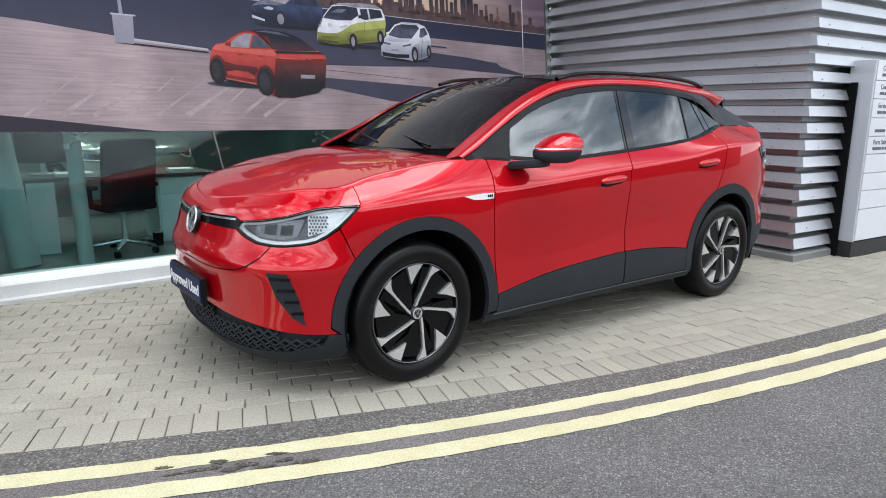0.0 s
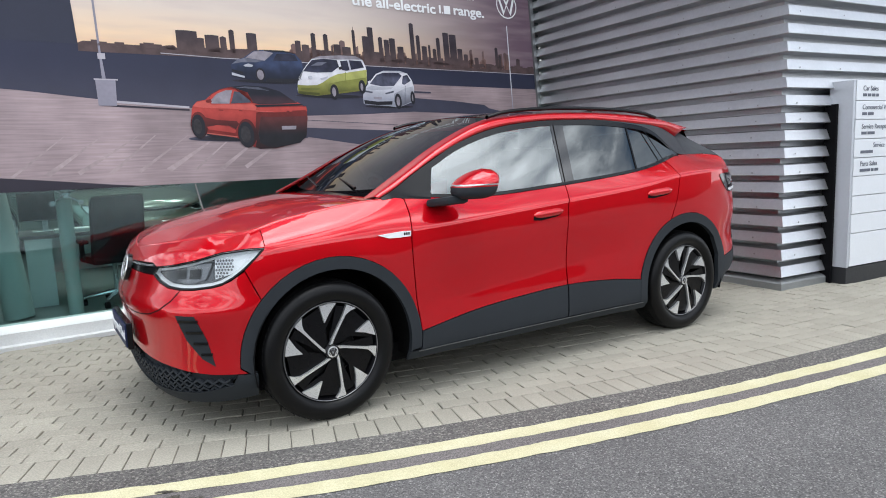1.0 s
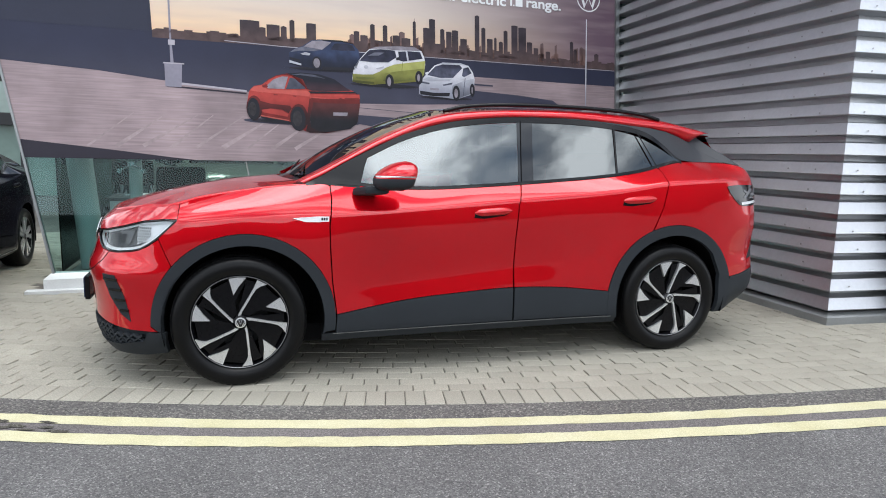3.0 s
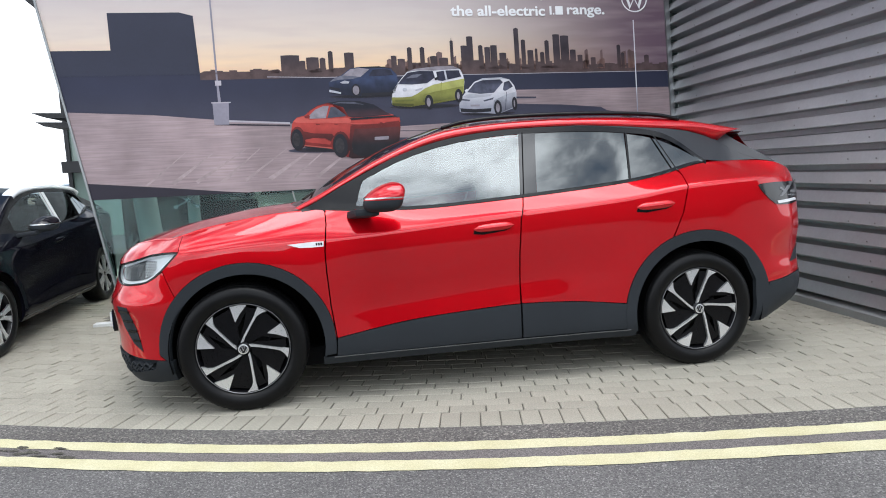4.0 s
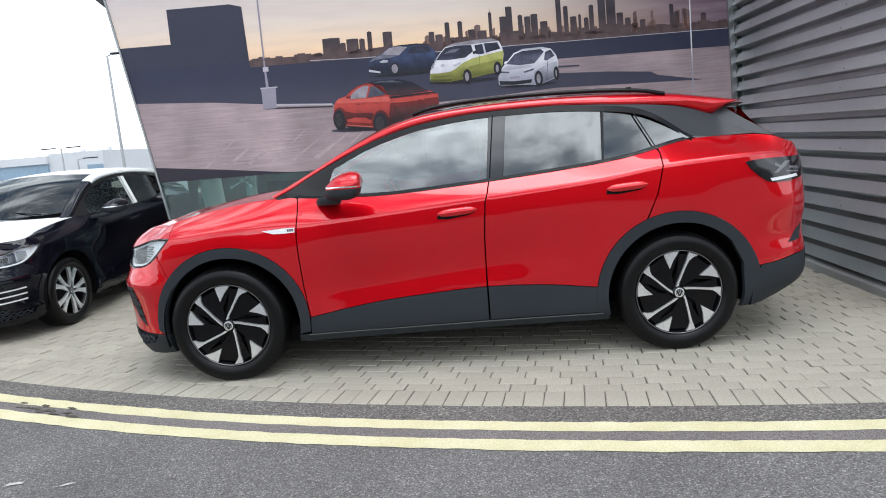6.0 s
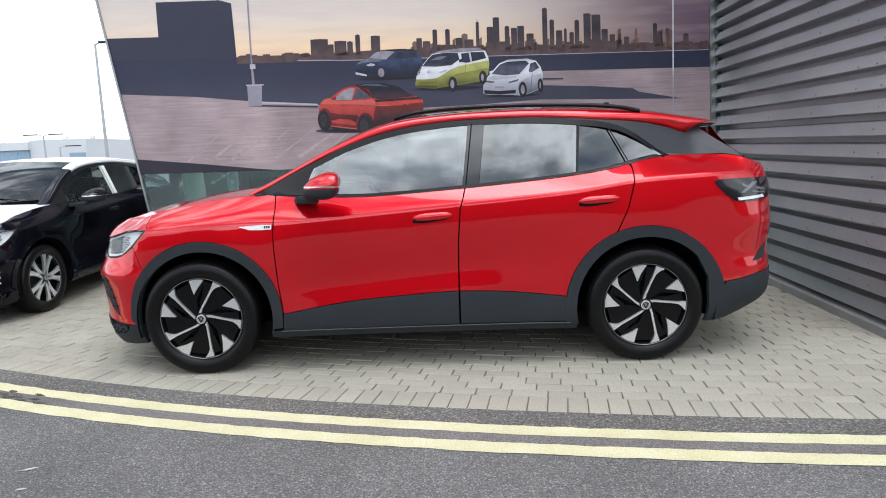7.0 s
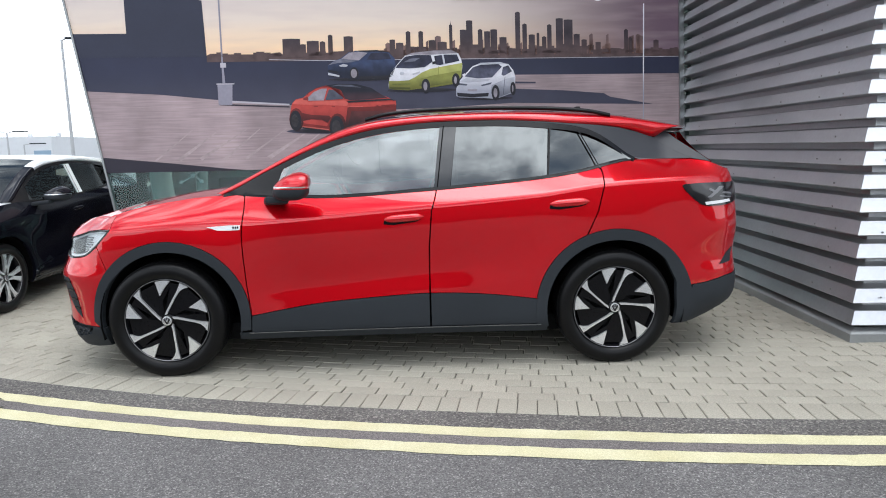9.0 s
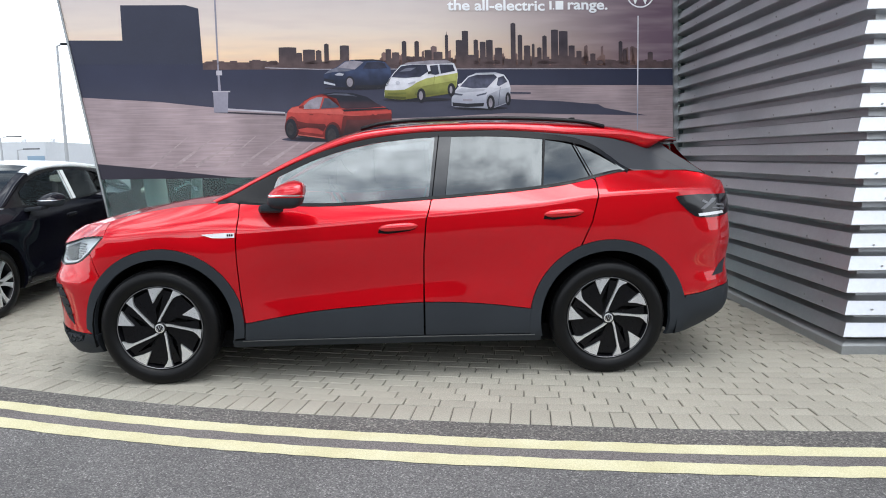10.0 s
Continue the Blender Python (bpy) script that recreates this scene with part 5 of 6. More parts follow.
def planked(m, scale):
    """Stretches a material's grain into long courses."""
    n, l = m.node_tree.nodes, m.node_tree.links
    tc = [k for k in n if k.bl_idname == "ShaderNodeTexCoord"][0]
    fine = [k for k in n if k.bl_idname == "ShaderNodeTexNoise"][0]
    mp = n.new("ShaderNodeMapping")
    mp.inputs["Scale"].default_value = scale
    l.new(tc.outputs["Object"], mp.inputs["Vector"])
    l.new(mp.outputs[0], fine.inputs["Vector"])
    return m


P_SKY = banner_sky()
P_PLAZA = planked(principled("printed_plaza", (0.245, 0.185, 0.195), 0.5, grain=(26, 0.20), stain=(1.6, 0.22), tint=(0.32, 0.245, 0.255)), (0.10, 1.0, 2.6))
P_DARK = photo("printed_parapet", (0.045, 0.046, 0.072), (0.024, 0.027, 0.052), 1.85, 2.3, stain=(2.0, 0.15))
P_BOX = print_mat("printed_block", (0.027, 0.030, 0.051))
P_TOWER = photo("printed_towers", (0.085, 0.055, 0.055), (0.036, 0.028, 0.036), 2.36, 2.62, stain=(9.0, 0.35))
P_STRIP = print_mat("printed_dark_foot", (0.026, 0.023, 0.034))
P_LINE = print_mat("printed_pale_line", (0.40, 0.38, 0.42))
P_LAMP = print_mat("printed_lamp_base", (0.24, 0.23, 0.28))
P_RED = photo("printed_red", (0.16, 0.016, 0.015), (0.44, 0.055, 0.045), 1.60, 1.92, stain=(9.0, 0.25))
P_DARKRED = photo("printed_dark_red", (0.022, 0.008, 0.01), (0.17, 0.02, 0.018), 1.60, 1.90)
P_CORAL = photo("printed_coral", (0.36, 0.045, 0.038), (0.56, 0.105, 0.085), 1.65, 1.95, stain=(9.0, 0.2))
P_SLATE = photo("printed_slate", (0.055, 0.06, 0.085), (0.13, 0.135, 0.175), 1.9, 2.4, stain=(14.0, 0.4))
P_BLACK = print_mat("printed_black", (0.014, 0.014, 0.02))
P_GLASS = photo("printed_glass", (0.075, 0.08, 0.12), (0.022, 0.024, 0.045), 2.19, 2.29, stain=(14.0, 0.5))
P_PALEGLASS = print_mat("printed_pale_glass", (0.24, 0.22, 0.25), stain=(12.0, 0.4))
P_BLUE = photo("printed_navy", (0.010, 0.013, 0.028), (0.032, 0.048, 0.105), 2.16, 2.36, stain=(9.0, 0.4))
P_LIME = photo("printed_lime", (0.13, 0.13, 0.025), (0.36, 0.37, 0.11), 2.02, 2.24, stain=(9.0, 0.2))
P_WHITE = photo("printed_white", (0.30, 0.31, 0.37), (0.66, 0.66, 0.70), 1.94, 2.22, stain=(9.0, 0.15))
P_SHINE = print_mat("printed_red_shine", (0.40, 0.09, 0.07))
P_RIM = print_mat("printed_dark_rim", (0.030, 0.028, 0.032), stain=(20.0, 0.5))
P_SOOT = photo("printed_soot", (0.010, 0.010, 0.014), (0.085, 0.022, 0.022), 1.60, 1.80, stain=(9.0, 0.3))
P_GREY = photo("printed_grey", (0.13, 0.135, 0.17), (0.42, 0.43, 0.48), 1.93, 2.15)
P_OLIVE = photo("printed_olive", (0.06, 0.065, 0.015), (0.20, 0.21, 0.05), 2.02, 2.14)
P_ROOF = photo("printed_dark_roof", (0.045, 0.022, 0.03), (0.010, 0.011, 0.02), 1.93, 2.02)
P_PLAZA2 = principled("printed_far_plaza", (0.33, 0.26, 0.265), 0.5, grain=(26, 0.12), stain=(5.0, 0.25))

banner = thing("printed_banner", "large printed banner of cars before a city skyline", "banner")


def ink(name, outline, material, layer, parent=None):
    return front_sheet(outline, 0.004 + 0.0012 * layer, material, name, parent or banner, 0.001)


def blob(cx, cz, rx, rz, n=16, a0=0, a1=360):
    return [(cx + rx * math.cos(radians(a0 + (a1 - a0) * k / n)), cz + rz * math.sin(radians(a0 + (a1 - a0) * k / n))) for k in range(n + (0 if a1 - a0 == 360 else 1))]


ink("sky", [(left_edge(2.30), 2.30), (4.545, 2.30), (4.545, TOP - 0.02), (left_edge(TOP - 0.02), TOP - 0.02)], P_SKY, 0)
ink("plaza", [(left_edge(1.18), 1.18), (4.545, 1.17), (4.545, 2.30), (left_edge(2.30), 2.30)], P_PLAZA, 0)
ink("parapet", [(left_edge(2.05), 2.05), (-1.18, 2.0), (-0.59, 1.935), (0.13, 1.872), (0.60, 1.835), (1.30, 1.80), (2.0, 1.82), (2.63, 1.85), (3.4, 1.83), (4.24, 1.81), (3.74, 1.90), (3.67, 1.94), (3.2, 1.98), (2.66, 2.005), (2.64, 2.16), (4.545, 2.15), (4.545, 2.345), (1.0, 2.35), (-0.04, 2.385), (-0.70, 2.41), (left_edge(2.41), 2.41)], P_DARK, 1)
ink("block", [(left_edge(2.41), 2.40), (-0.70, 2.40), (-0.73, 2.99), (-0.86, 3.025), (-1.54, 3.02), (-1.53, 2.65), (left_edge(2.65), 2.65)], P_BOX, 2)
ridge = [(-0.70, 2.41)]
random.seed(11)
x = -0.66
while x < 4.5:
    h = 2.415 + 0.03 * random.random() + (0.06 * random.random() if 1.2 < x < 3.5 else 0.0)
    w = random.uniform(0.03, 0.09)
    ridge += [(x, h), (min(x + w, 4.53), h)]
    x += w
ink("low_roof", ridge + [(4.545, 2.41), (4.545, 2.34), (-0.70, 2.34)], P_TOWER, 2)
for x0, x1, top in ((0.11, 0.30, 2.58), (0.30, 0.36, 2.52), (0.37, 0.50, 2.555), (0.51, 0.57, 2.55), (0.60, 0.65, 2.62), (0.77, 0.87, 2.60), (1.27, 1.33, 2.56), (1.34, 1.42, 2.525), (1.45, 1.50, 2.65), (1.59, 1.64, 2.65), (1.70, 1.78, 2.55), (1.80, 1.90, 2.53),
                    (1.93, 1.965, 2.72), (2.05, 2.12, 2.66), (2.12, 2.19, 2.76), (2.25, 2.30, 2.665), (2.32, 2.385, 2.64), (2.39, 2.465, 2.66), (2.49, 2.57, 2.575), (2.67, 2.725, 2.85), (2.75, 2.80, 2.72), (2.82, 2.89, 2.60), (2.91, 2.94, 2.62), (2.97, 3.02, 2.58),
                    (3.03, 3.08, 2.71), (3.13, 3.21, 2.775), (3.22, 3.32, 2.76), (3.33, 3.40, 2.60), (3.42, 3.48, 2.54), (3.58, 3.64, 2.51), (3.91, 3.955, 2.65), (3.96, 4.0, 2.56), (4.25, 4.31, 2.53)):
    slant = 0.012 if x1 - x0 < 0.06 else 0.004
    ink("tower", [(x0, 2.38), (x1, 2.38), (x1, top - slant), ((x0 + x1) / 2, top), (x0, top - slant)], P_TOWER, 3)
random.seed(23)
P_HAZE = photo("printed_far_towers", (0.20, 0.115, 0.095), (0.13, 0.085, 0.085), 2.36, 2.6, stain=(9.0, 0.2))
for k in range(46):
    x0 = random.uniform(1.15, 4.3)
    w, top = random.uniform(0.025, 0.07), 2.44 + 0.16 * random.random() ** 2
    ink("far_tower", [(x0, 2.38), (x0 + w, 2.38), (x0 + w, top), (x0 + w * random.choice((0.4, 0.7, 0.99)), top + 0.012), (x0, top - 0.006)], P_HAZE, 2)
for k in range(26):
    x0 = random.uniform(-0.6, 4.4)
    ink("treetop", blob(x0, 2.395, random.uniform(0.03, 0.08), random.uniform(0.02, 0.045), 9, 0, 180), P_TOWER, 3)
ink("spire", [(1.942, 2.70), (1.952, 2.70), (1.948, 2.76)], P_TOWER, 3)
ink("pale_line", [(-0.04, 2.355), (0.52, 2.338), (4.54, 2.336), (4.54, 2.342), (0.52, 2.345), (-0.04, 2.362)], P_LINE, 4)
ink("dark_foot", [(left_edge(1.18), 1.18), (-0.30, 1.175), (-0.55, 1.20), (-1.09, 1.265), (left_edge(1.34), 1.345)], P_STRIP, 1)
ink("car_shadow", [(1.21, 1.69), (1.30, 1.68), (2.62, 1.63), (3.3, 1.55), (3.3, 1.38), (2.07, 1.47), (1.21, 1.60)], P_DARK, 1)
ink("shadow_streak", [(2.62, 2.065), (2.89, 2.062), (2.89, 2.078), (2.62, 2.085)], P_DARK, 2)
ink("kerb_line", [(-0.45, 1.905), (0.16, 1.865), (0.16, 1.882), (-0.45, 1.925)], P_LINE, 2)
ink("kerb_shadow", [(-0.58, 1.878), (0.16, 1.842), (0.16, 1.856), (-0.58, 1.895)], P_STRIP, 2)
ink("ground_line", [(1.31, 1.755), (2.4, 1.70), (2.4, 1.705), (1.31, 1.76)], P_DARK, 1)
# tyre tracks fanning over the plaza
for k in range(9):
    a = -1.3 + 0.24 * k
    ink("tyre_track", [(a, 1.30 + 0.01 * (k % 3)), (a + 0.022 + 0.02 * (k % 2), 1.29), (a + 0.42 + 0.05 * (k % 3), 1.62), (a + 0.41 + 0.05 * (k % 3), 1.62)], P_PLAZA2, 1)
ink("lamp_base", [(-0.595, 1.88), (-0.45, 1.88), (-0.44, 2.10), (-0.60, 2.10)], P_LAMP, 3)
ink("lamp_cap", [(-0.61, 2.10), (-0.42, 2.10), (-0.42, 2.112), (-0.61, 2.112)], P_LINE, 3)
ink("lamp_pole", [(-0.545, 2.11), (-0.515, 2.11), (-0.53, 2.32), (-0.553, 3.6), (-0.570, 3.6), (-0.548, 2.32)], P_LAMP, 3)
ink("lamp_collar", [(-0.56, 2.28), (-0.50, 2.28), (-0.50, 2.33), (-0.56, 2.33)], P_LINE, 4)
ink("white_pole", [(4.115, 1.45), (4.128, 1.45), (4.146, 2.93), (4.134, 2.93)], P_WHITE, 4)

# soft shadows under the printed cars, in nested bands
for cx, cz, rx, rz in ((0.72, 1.585, 0.60, 0.035), (0.95, 2.135, 0.42, 0.022), (1.62, 2.005, 0.46, 0.026), (2.32, 1.905, 0.36, 0.022)):
    for j, k in enumerate((1.0, 0.86, 0.72)):
        ink("printed_shadow", blob(cx, cz, rx * k, rz * k, 24), (P_DARK, P_STRIP, P_BLACK)[j], 2 + j)
# the printed red car, seen from behind
pc = ink("printed_red_car", [(0.165, 1.777), (0.180, 1.856), (0.194, 1.891), (0.234, 1.929), (0.314, 1.946), (0.368, 1.994), (0.453, 2.041), (0.560, 2.071), (0.698, 2.087), (0.900, 2.080), (1.063, 2.033), (1.186, 1.951), (1.261, 1.922), (1.312, 1.871), (1.323, 1.782), (1.295, 1.605), (1.217, 1.529), (0.951, 1.477), (0.784, 1.481), (0.726, 1.498), (0.593, 1.579), (0.478, 1.597), (0.293, 1.629), (0.169, 1.657)], P_RED, 5)
ink("printed_shoulder", [(0.190, 1.882), (0.233, 1.923), (0.322, 1.940), (0.365, 1.901), (0.535, 1.905), (0.766, 1.909), (0.796, 1.881), (0.787, 1.848), (0.522, 1.865), (0.279, 1.871)], P_CORAL, 6, pc)
ink("printed_door_shade", [(0.286, 1.784), (0.398, 1.758), (0.588, 1.746), (0.606, 1.719), (0.572, 1.669), (0.507, 1.703), (0.394, 1.711), (0.299, 1.693)], P_DARKRED, 6, pc)
ink("printed_door_light", [(0.299, 1.693), (0.393, 1.708), (0.506, 1.695), (0.571, 1.658), (0.559, 1.632), (0.482, 1.644), (0.315, 1.669)], P_CORAL, 7, pc)
ink("printed_sill", [(0.294, 1.640), (0.579, 1.600), (0.574, 1.589), (0.293, 1.629)], P_SHINE, 7, pc)
ink("printed_sill_shade", [(0.293, 1.627), (0.574, 1.588), (0.592, 1.568), (0.477, 1.586), (0.292, 1.615)], P_BLACK, 7, pc)
ink("printed_rear", [(0.796, 1.881), (1.319, 1.898), (1.323, 1.782), (1.295, 1.605), (1.217, 1.529), (0.952, 1.480), (0.786, 1.484), (0.750, 1.587), (0.780, 1.774)], P_DARKRED, 6, pc)
ink("printed_rear_band", [(0.796, 1.878), (1.319, 1.894), (1.324, 1.848), (0.961, 1.832), (0.791, 1.826)], P_RED, 7, pc)
ink("printed_spoiler", [(0.782, 1.903), (1.261, 1.920), (1.297, 1.904), (0.800, 1.882)], P_BLACK, 8, pc)
ink("printed_lamp_bar", [(0.792, 1.841), (0.962, 1.839), (0.952, 1.814), (0.814, 1.809)], P_DARKRED, 8, pc)
ink("printed_lamp", [(0.787, 1.850), (0.859, 1.845), (0.962, 1.841), (0.959, 1.834), (0.857, 1.835), (0.792, 1.839)], P_CORAL, 9, pc)
ink("printed_lamp", [(1.156, 1.850), (1.311, 1.859), (1.315, 1.840), (1.176, 1.832)], P_DARKRED, 8, pc)
ink("printed_mark", blob(1.117, 1.833, 0.020, 0.017), P_DARKRED, 9, pc)
ink("printed_lower_rear", [(0.829, 1.791), (0.957, 1.786), (1.310, 1.797), (1.315, 1.739), (1.288, 1.586), (1.208, 1.529), (0.952, 1.485), (0.803, 1.496), (0.788, 1.626)], P_SOOT, 7, pc)
ink("printed_bumper_light", [(0.761, 1.551), (0.869, 1.497), (0.953, 1.492), (0.952, 1.480), (0.784, 1.477), (0.746, 1.498)], P_DARKRED, 8, pc)
ink("printed_plate", [(1.036, 1.696), (1.191, 1.699), (1.183, 1.663), (1.034, 1.662)], P_PALEGLASS, 8, pc)
ink("printed_roof", [(0.513, 2.060), (0.570, 2.074), (0.698, 2.090), (0.900, 2.082), (1.053, 2.040), (1.169, 1.962), (1.232, 1.928), (0.968, 1.912), (0.823, 1.909), (0.768, 1.924), (0.712, 2.022), (0.617, 2.057)], P_ROOF, 7, pc)
ink("printed_roof_light", [(0.608, 2.064), (0.698, 2.080), (0.838, 2.075), (0.949, 2.043), (0.836, 2.053), (0.696, 2.064)], P_SLATE, 8, pc)
ink("printed_glass", [(0.366, 1.911), (0.359, 1.942), (0.425, 2.004), (0.511, 2.039), (0.573, 2.040), (0.534, 1.912)], P_PALEGLASS, 7, pc)
ink("printed_glass", [(0.549, 1.913), (0.592, 2.031), (0.682, 2.020), (0.732, 1.976), (0.748, 1.926)], P_SLATE, 7, pc)
ink("printed_roof_line", [(0.342, 1.951), (0.373, 1.994), (0.453, 2.039), (0.540, 2.062), (0.693, 2.031), (0.756, 1.922), (0.771, 1.921), (0.722, 2.022), (0.597, 2.060), (0.564, 2.073), (0.453, 2.046), (0.364, 1.995)], P_DARKRED, 8, pc)
ink("printed_mirror", [(0.313, 1.939), (0.360, 1.955), (0.372, 1.926), (0.339, 1.917), (0.314, 1.922)], P_DARKRED, 8, pc)
ink("printed_handle", [(0.426, 1.855), (0.468, 1.854), (0.467, 1.845), (0.425, 1.847)], P_DARKRED, 8, pc)
ink("printed_handle", [(0.618, 1.852), (0.653, 1.849), (0.653, 1.840), (0.617, 1.843)], P_DARKRED, 8, pc)
ink("printed_arch", blob(0.231, 1.710, 0.077, 0.125), P_DARKRED, 7, pc)
wv = ink("printed_tyre", blob(0.223, 1.699, 0.062, 0.111), P_BLACK, 8, pc)
ink("printed_rim", blob(0.215, 1.698, 0.037, 0.070), P_RIM, 9, wv)
ink("printed_arch", blob(0.677, 1.629, 0.093, 0.140), P_DARKRED, 7, pc)
wv = ink("printed_tyre", blob(0.668, 1.618, 0.076, 0.125), P_BLACK, 8, pc)
ink("printed_rim", blob(0.660, 1.618, 0.048, 0.081), P_RIM, 9, wv)
# navy car
pc = ink("printed_navy_car", [(0.586, 2.181), (0.590, 2.288), (0.648, 2.331), (0.726, 2.359), (0.823, 2.429), (0.927, 2.444), (1.133, 2.448), (1.258, 2.421), (1.321, 2.355), (1.331, 2.265), (1.291, 2.171), (1.225, 2.143), (0.903, 2.135), (0.698, 2.158)], P_BLUE, 5)
ink("printed_bonnet_light", [(0.599, 2.292), (0.652, 2.329), (0.728, 2.355), (0.919, 2.337), (0.848, 2.319), (0.699, 2.312)], P_SLATE, 6, pc)
ink("printed_glass", [(0.737, 2.357), (0.827, 2.422), (0.926, 2.433), (1.028, 2.419), (0.930, 2.338)], P_PALEGLASS, 6, pc)
ink("printed_glass", [(1.015, 2.344), (1.062, 2.412), (1.177, 2.422), (1.256, 2.408), (1.282, 2.352), (1.148, 2.343)], P_GLASS, 6, pc)
ink("printed_roof", [(0.927, 2.444), (1.133, 2.448), (1.258, 2.421), (1.132, 2.432), (0.937, 2.432)], P_BLACK, 7, pc)
ink("printed_lamp", [(0.708, 2.284), (0.760, 2.303), (0.809, 2.290), (0.794, 2.271), (0.730, 2.272)], P_GREY, 6, pc)
ink("printed_lip", [(0.590, 2.211), (0.712, 2.180), (0.712, 2.162), (0.590, 2.185)], P_GREY, 6, pc)
ink("printed_grille", [(0.595, 2.242), (0.703, 2.221), (0.702, 2.199), (0.594, 2.221)], P_BLACK, 6, pc)
ink("printed_sill", [(0.928, 2.165), (1.227, 2.170), (1.292, 2.184), (1.286, 2.162), (1.225, 2.141), (0.925, 2.133)], P_BLACK, 6, pc)
wv = ink("printed_tyre", blob(0.873, 2.200, 0.050, 0.066), P_BLACK, 6, pc)
ink("printed_rim", blob(0.871, 2.198, 0.034, 0.049), P_PALEGLASS, 7, wv)
# two-tone van
pc = ink("printed_van", [(1.245, 2.066), (1.265, 2.178), (1.317, 2.252), (1.372, 2.316), (1.434, 2.380), (1.516, 2.410), (1.754, 2.433), (1.950, 2.434), (2.028, 2.401), (2.058, 2.333), (2.069, 2.262), (2.049, 2.148), (2.003, 2.072), (1.722, 2.034), (1.602, 2.024), (1.460, 2.006), (1.302, 2.017), (1.250, 2.029)], P_WHITE, 5)
ink("printed_lower_body", [(1.250, 2.112), (1.355, 2.109), (1.469, 2.116), (1.541, 2.148), (1.616, 2.197), (1.714, 2.237), (1.888, 2.268), (2.069, 2.297), (2.052, 2.148), (2.003, 2.072), (1.722, 2.034), (1.602, 2.024), (1.460, 2.006), (1.302, 2.017), (1.250, 2.029)], P_LIME, 6, pc)
ink("printed_side_shade", [(1.599, 2.132), (1.732, 2.163), (2.050, 2.213), (2.046, 2.144), (1.974, 2.089), (1.723, 2.051), (1.585, 2.053)], P_OLIVE, 7, pc)
ink("printed_windscreen", [(1.326, 2.252), (1.376, 2.311), (1.436, 2.371), (1.561, 2.390), (1.721, 2.385), (1.738, 2.315), (1.649, 2.255), (1.480, 2.244)], P_GLASS, 7, pc)
ink("printed_screen_light", [(1.417, 2.311), (1.488, 2.349), (1.605, 2.357), (1.536, 2.319)], P_SLATE, 8, pc)
ink("printed_glass", [(1.757, 2.376), (1.872, 2.390), (2.010, 2.389), (2.037, 2.319), (1.914, 2.295), (1.819, 2.275), (1.771, 2.282)], P_GLASS, 7, pc)
ink("printed_pillar", [(1.843, 2.386), (1.862, 2.389), (1.879, 2.288), (1.859, 2.282)], P_GREY, 8, pc)
ink("printed_roof", [(1.434, 2.382), (1.517, 2.412), (1.754, 2.435), (1.950, 2.436), (2.023, 2.403), (1.873, 2.396), (1.726, 2.389), (1.561, 2.394)], P_PALEGLASS, 6, pc)
ink("printed_bumper", [(1.252, 2.051), (1.349, 2.043), (1.486, 2.037), (1.484, 2.014), (1.303, 2.019), (1.252, 2.031)], P_OLIVE, 7, pc)
ink("printed_grille", [(1.285, 2.081), (1.490, 2.085), (1.483, 2.068), (1.288, 2.065)], P_OLIVE, 8, pc)
ink("printed_lamp", [(1.507, 2.184), (1.598, 2.211), (1.587, 2.189), (1.520, 2.173)], P_GREY, 8, pc)
ink("printed_lamp", [(1.271, 2.179), (1.306, 2.174), (1.301, 2.163), (1.270, 2.163)], P_GREY, 8, pc)
ink("printed_mark", blob(1.398, 2.190, 0.025, 0.019), P_GREY, 8, pc)
ink("printed_mirror", [(1.732, 2.310), (1.774, 2.322), (1.777, 2.291), (1.737, 2.283)], P_BLACK, 8, pc)
ink("printed_door_gap", [(1.804, 2.265), (1.811, 2.266), (1.787, 2.057), (1.780, 2.057)], P_OLIVE, 8, pc)
wv = ink("printed_tyre", blob(1.656, 2.049, 0.048, 0.081), P_BLACK, 8, pc)
ink("printed_rim", blob(1.651, 2.049, 0.022, 0.048), P_PALEGLASS, 9, wv)
wv = ink("printed_tyre", blob(1.993, 2.111, 0.044, 0.074), P_BLACK, 8, pc)
ink("printed_rim", blob(1.988, 2.110, 0.016, 0.041), P_PALEGLASS, 9, wv)
# white car
pc = ink("printed_white_car", [(1.993, 1.934), (1.993, 2.010), (2.014, 2.079), (2.081, 2.155), (2.179, 2.257), (2.274, 2.295), (2.491, 2.299), (2.587, 2.276), (2.641, 2.205), (2.661, 2.131), (2.653, 2.043), (2.624, 1.959), (2.435, 1.896), (2.300, 1.910), (2.038, 1.920)], P_WHITE, 5)
ink("printed_side_shade", [(2.391, 2.048), (2.534, 2.110), (2.654, 2.138), (2.650, 2.043), (2.619, 1.967), (2.449, 1.905), (2.379, 1.962)], P_GREY, 6, pc)
ink("printed_windscreen", [(2.091, 2.147), (2.186, 2.246), (2.273, 2.274), (2.476, 2.279), (2.510, 2.248), (2.397, 2.133), (2.235, 2.125)], P_GLASS, 7, pc)
ink("printed_glass", [(2.523, 2.245), (2.583, 2.263), (2.624, 2.197), (2.530, 2.147), (2.504, 2.162)], P_GLASS, 7, pc)
ink("printed_roof", [(2.207, 2.268), (2.274, 2.295), (2.491, 2.301), (2.573, 2.279), (2.476, 2.283), (2.273, 2.278)], P_GREY, 7, pc)
ink("printed_bonnet_shade", [(2.037, 2.093), (2.105, 2.128), (2.234, 2.116), (2.382, 2.119), (2.354, 2.096), (2.127, 2.079)], P_GREY, 6, pc)
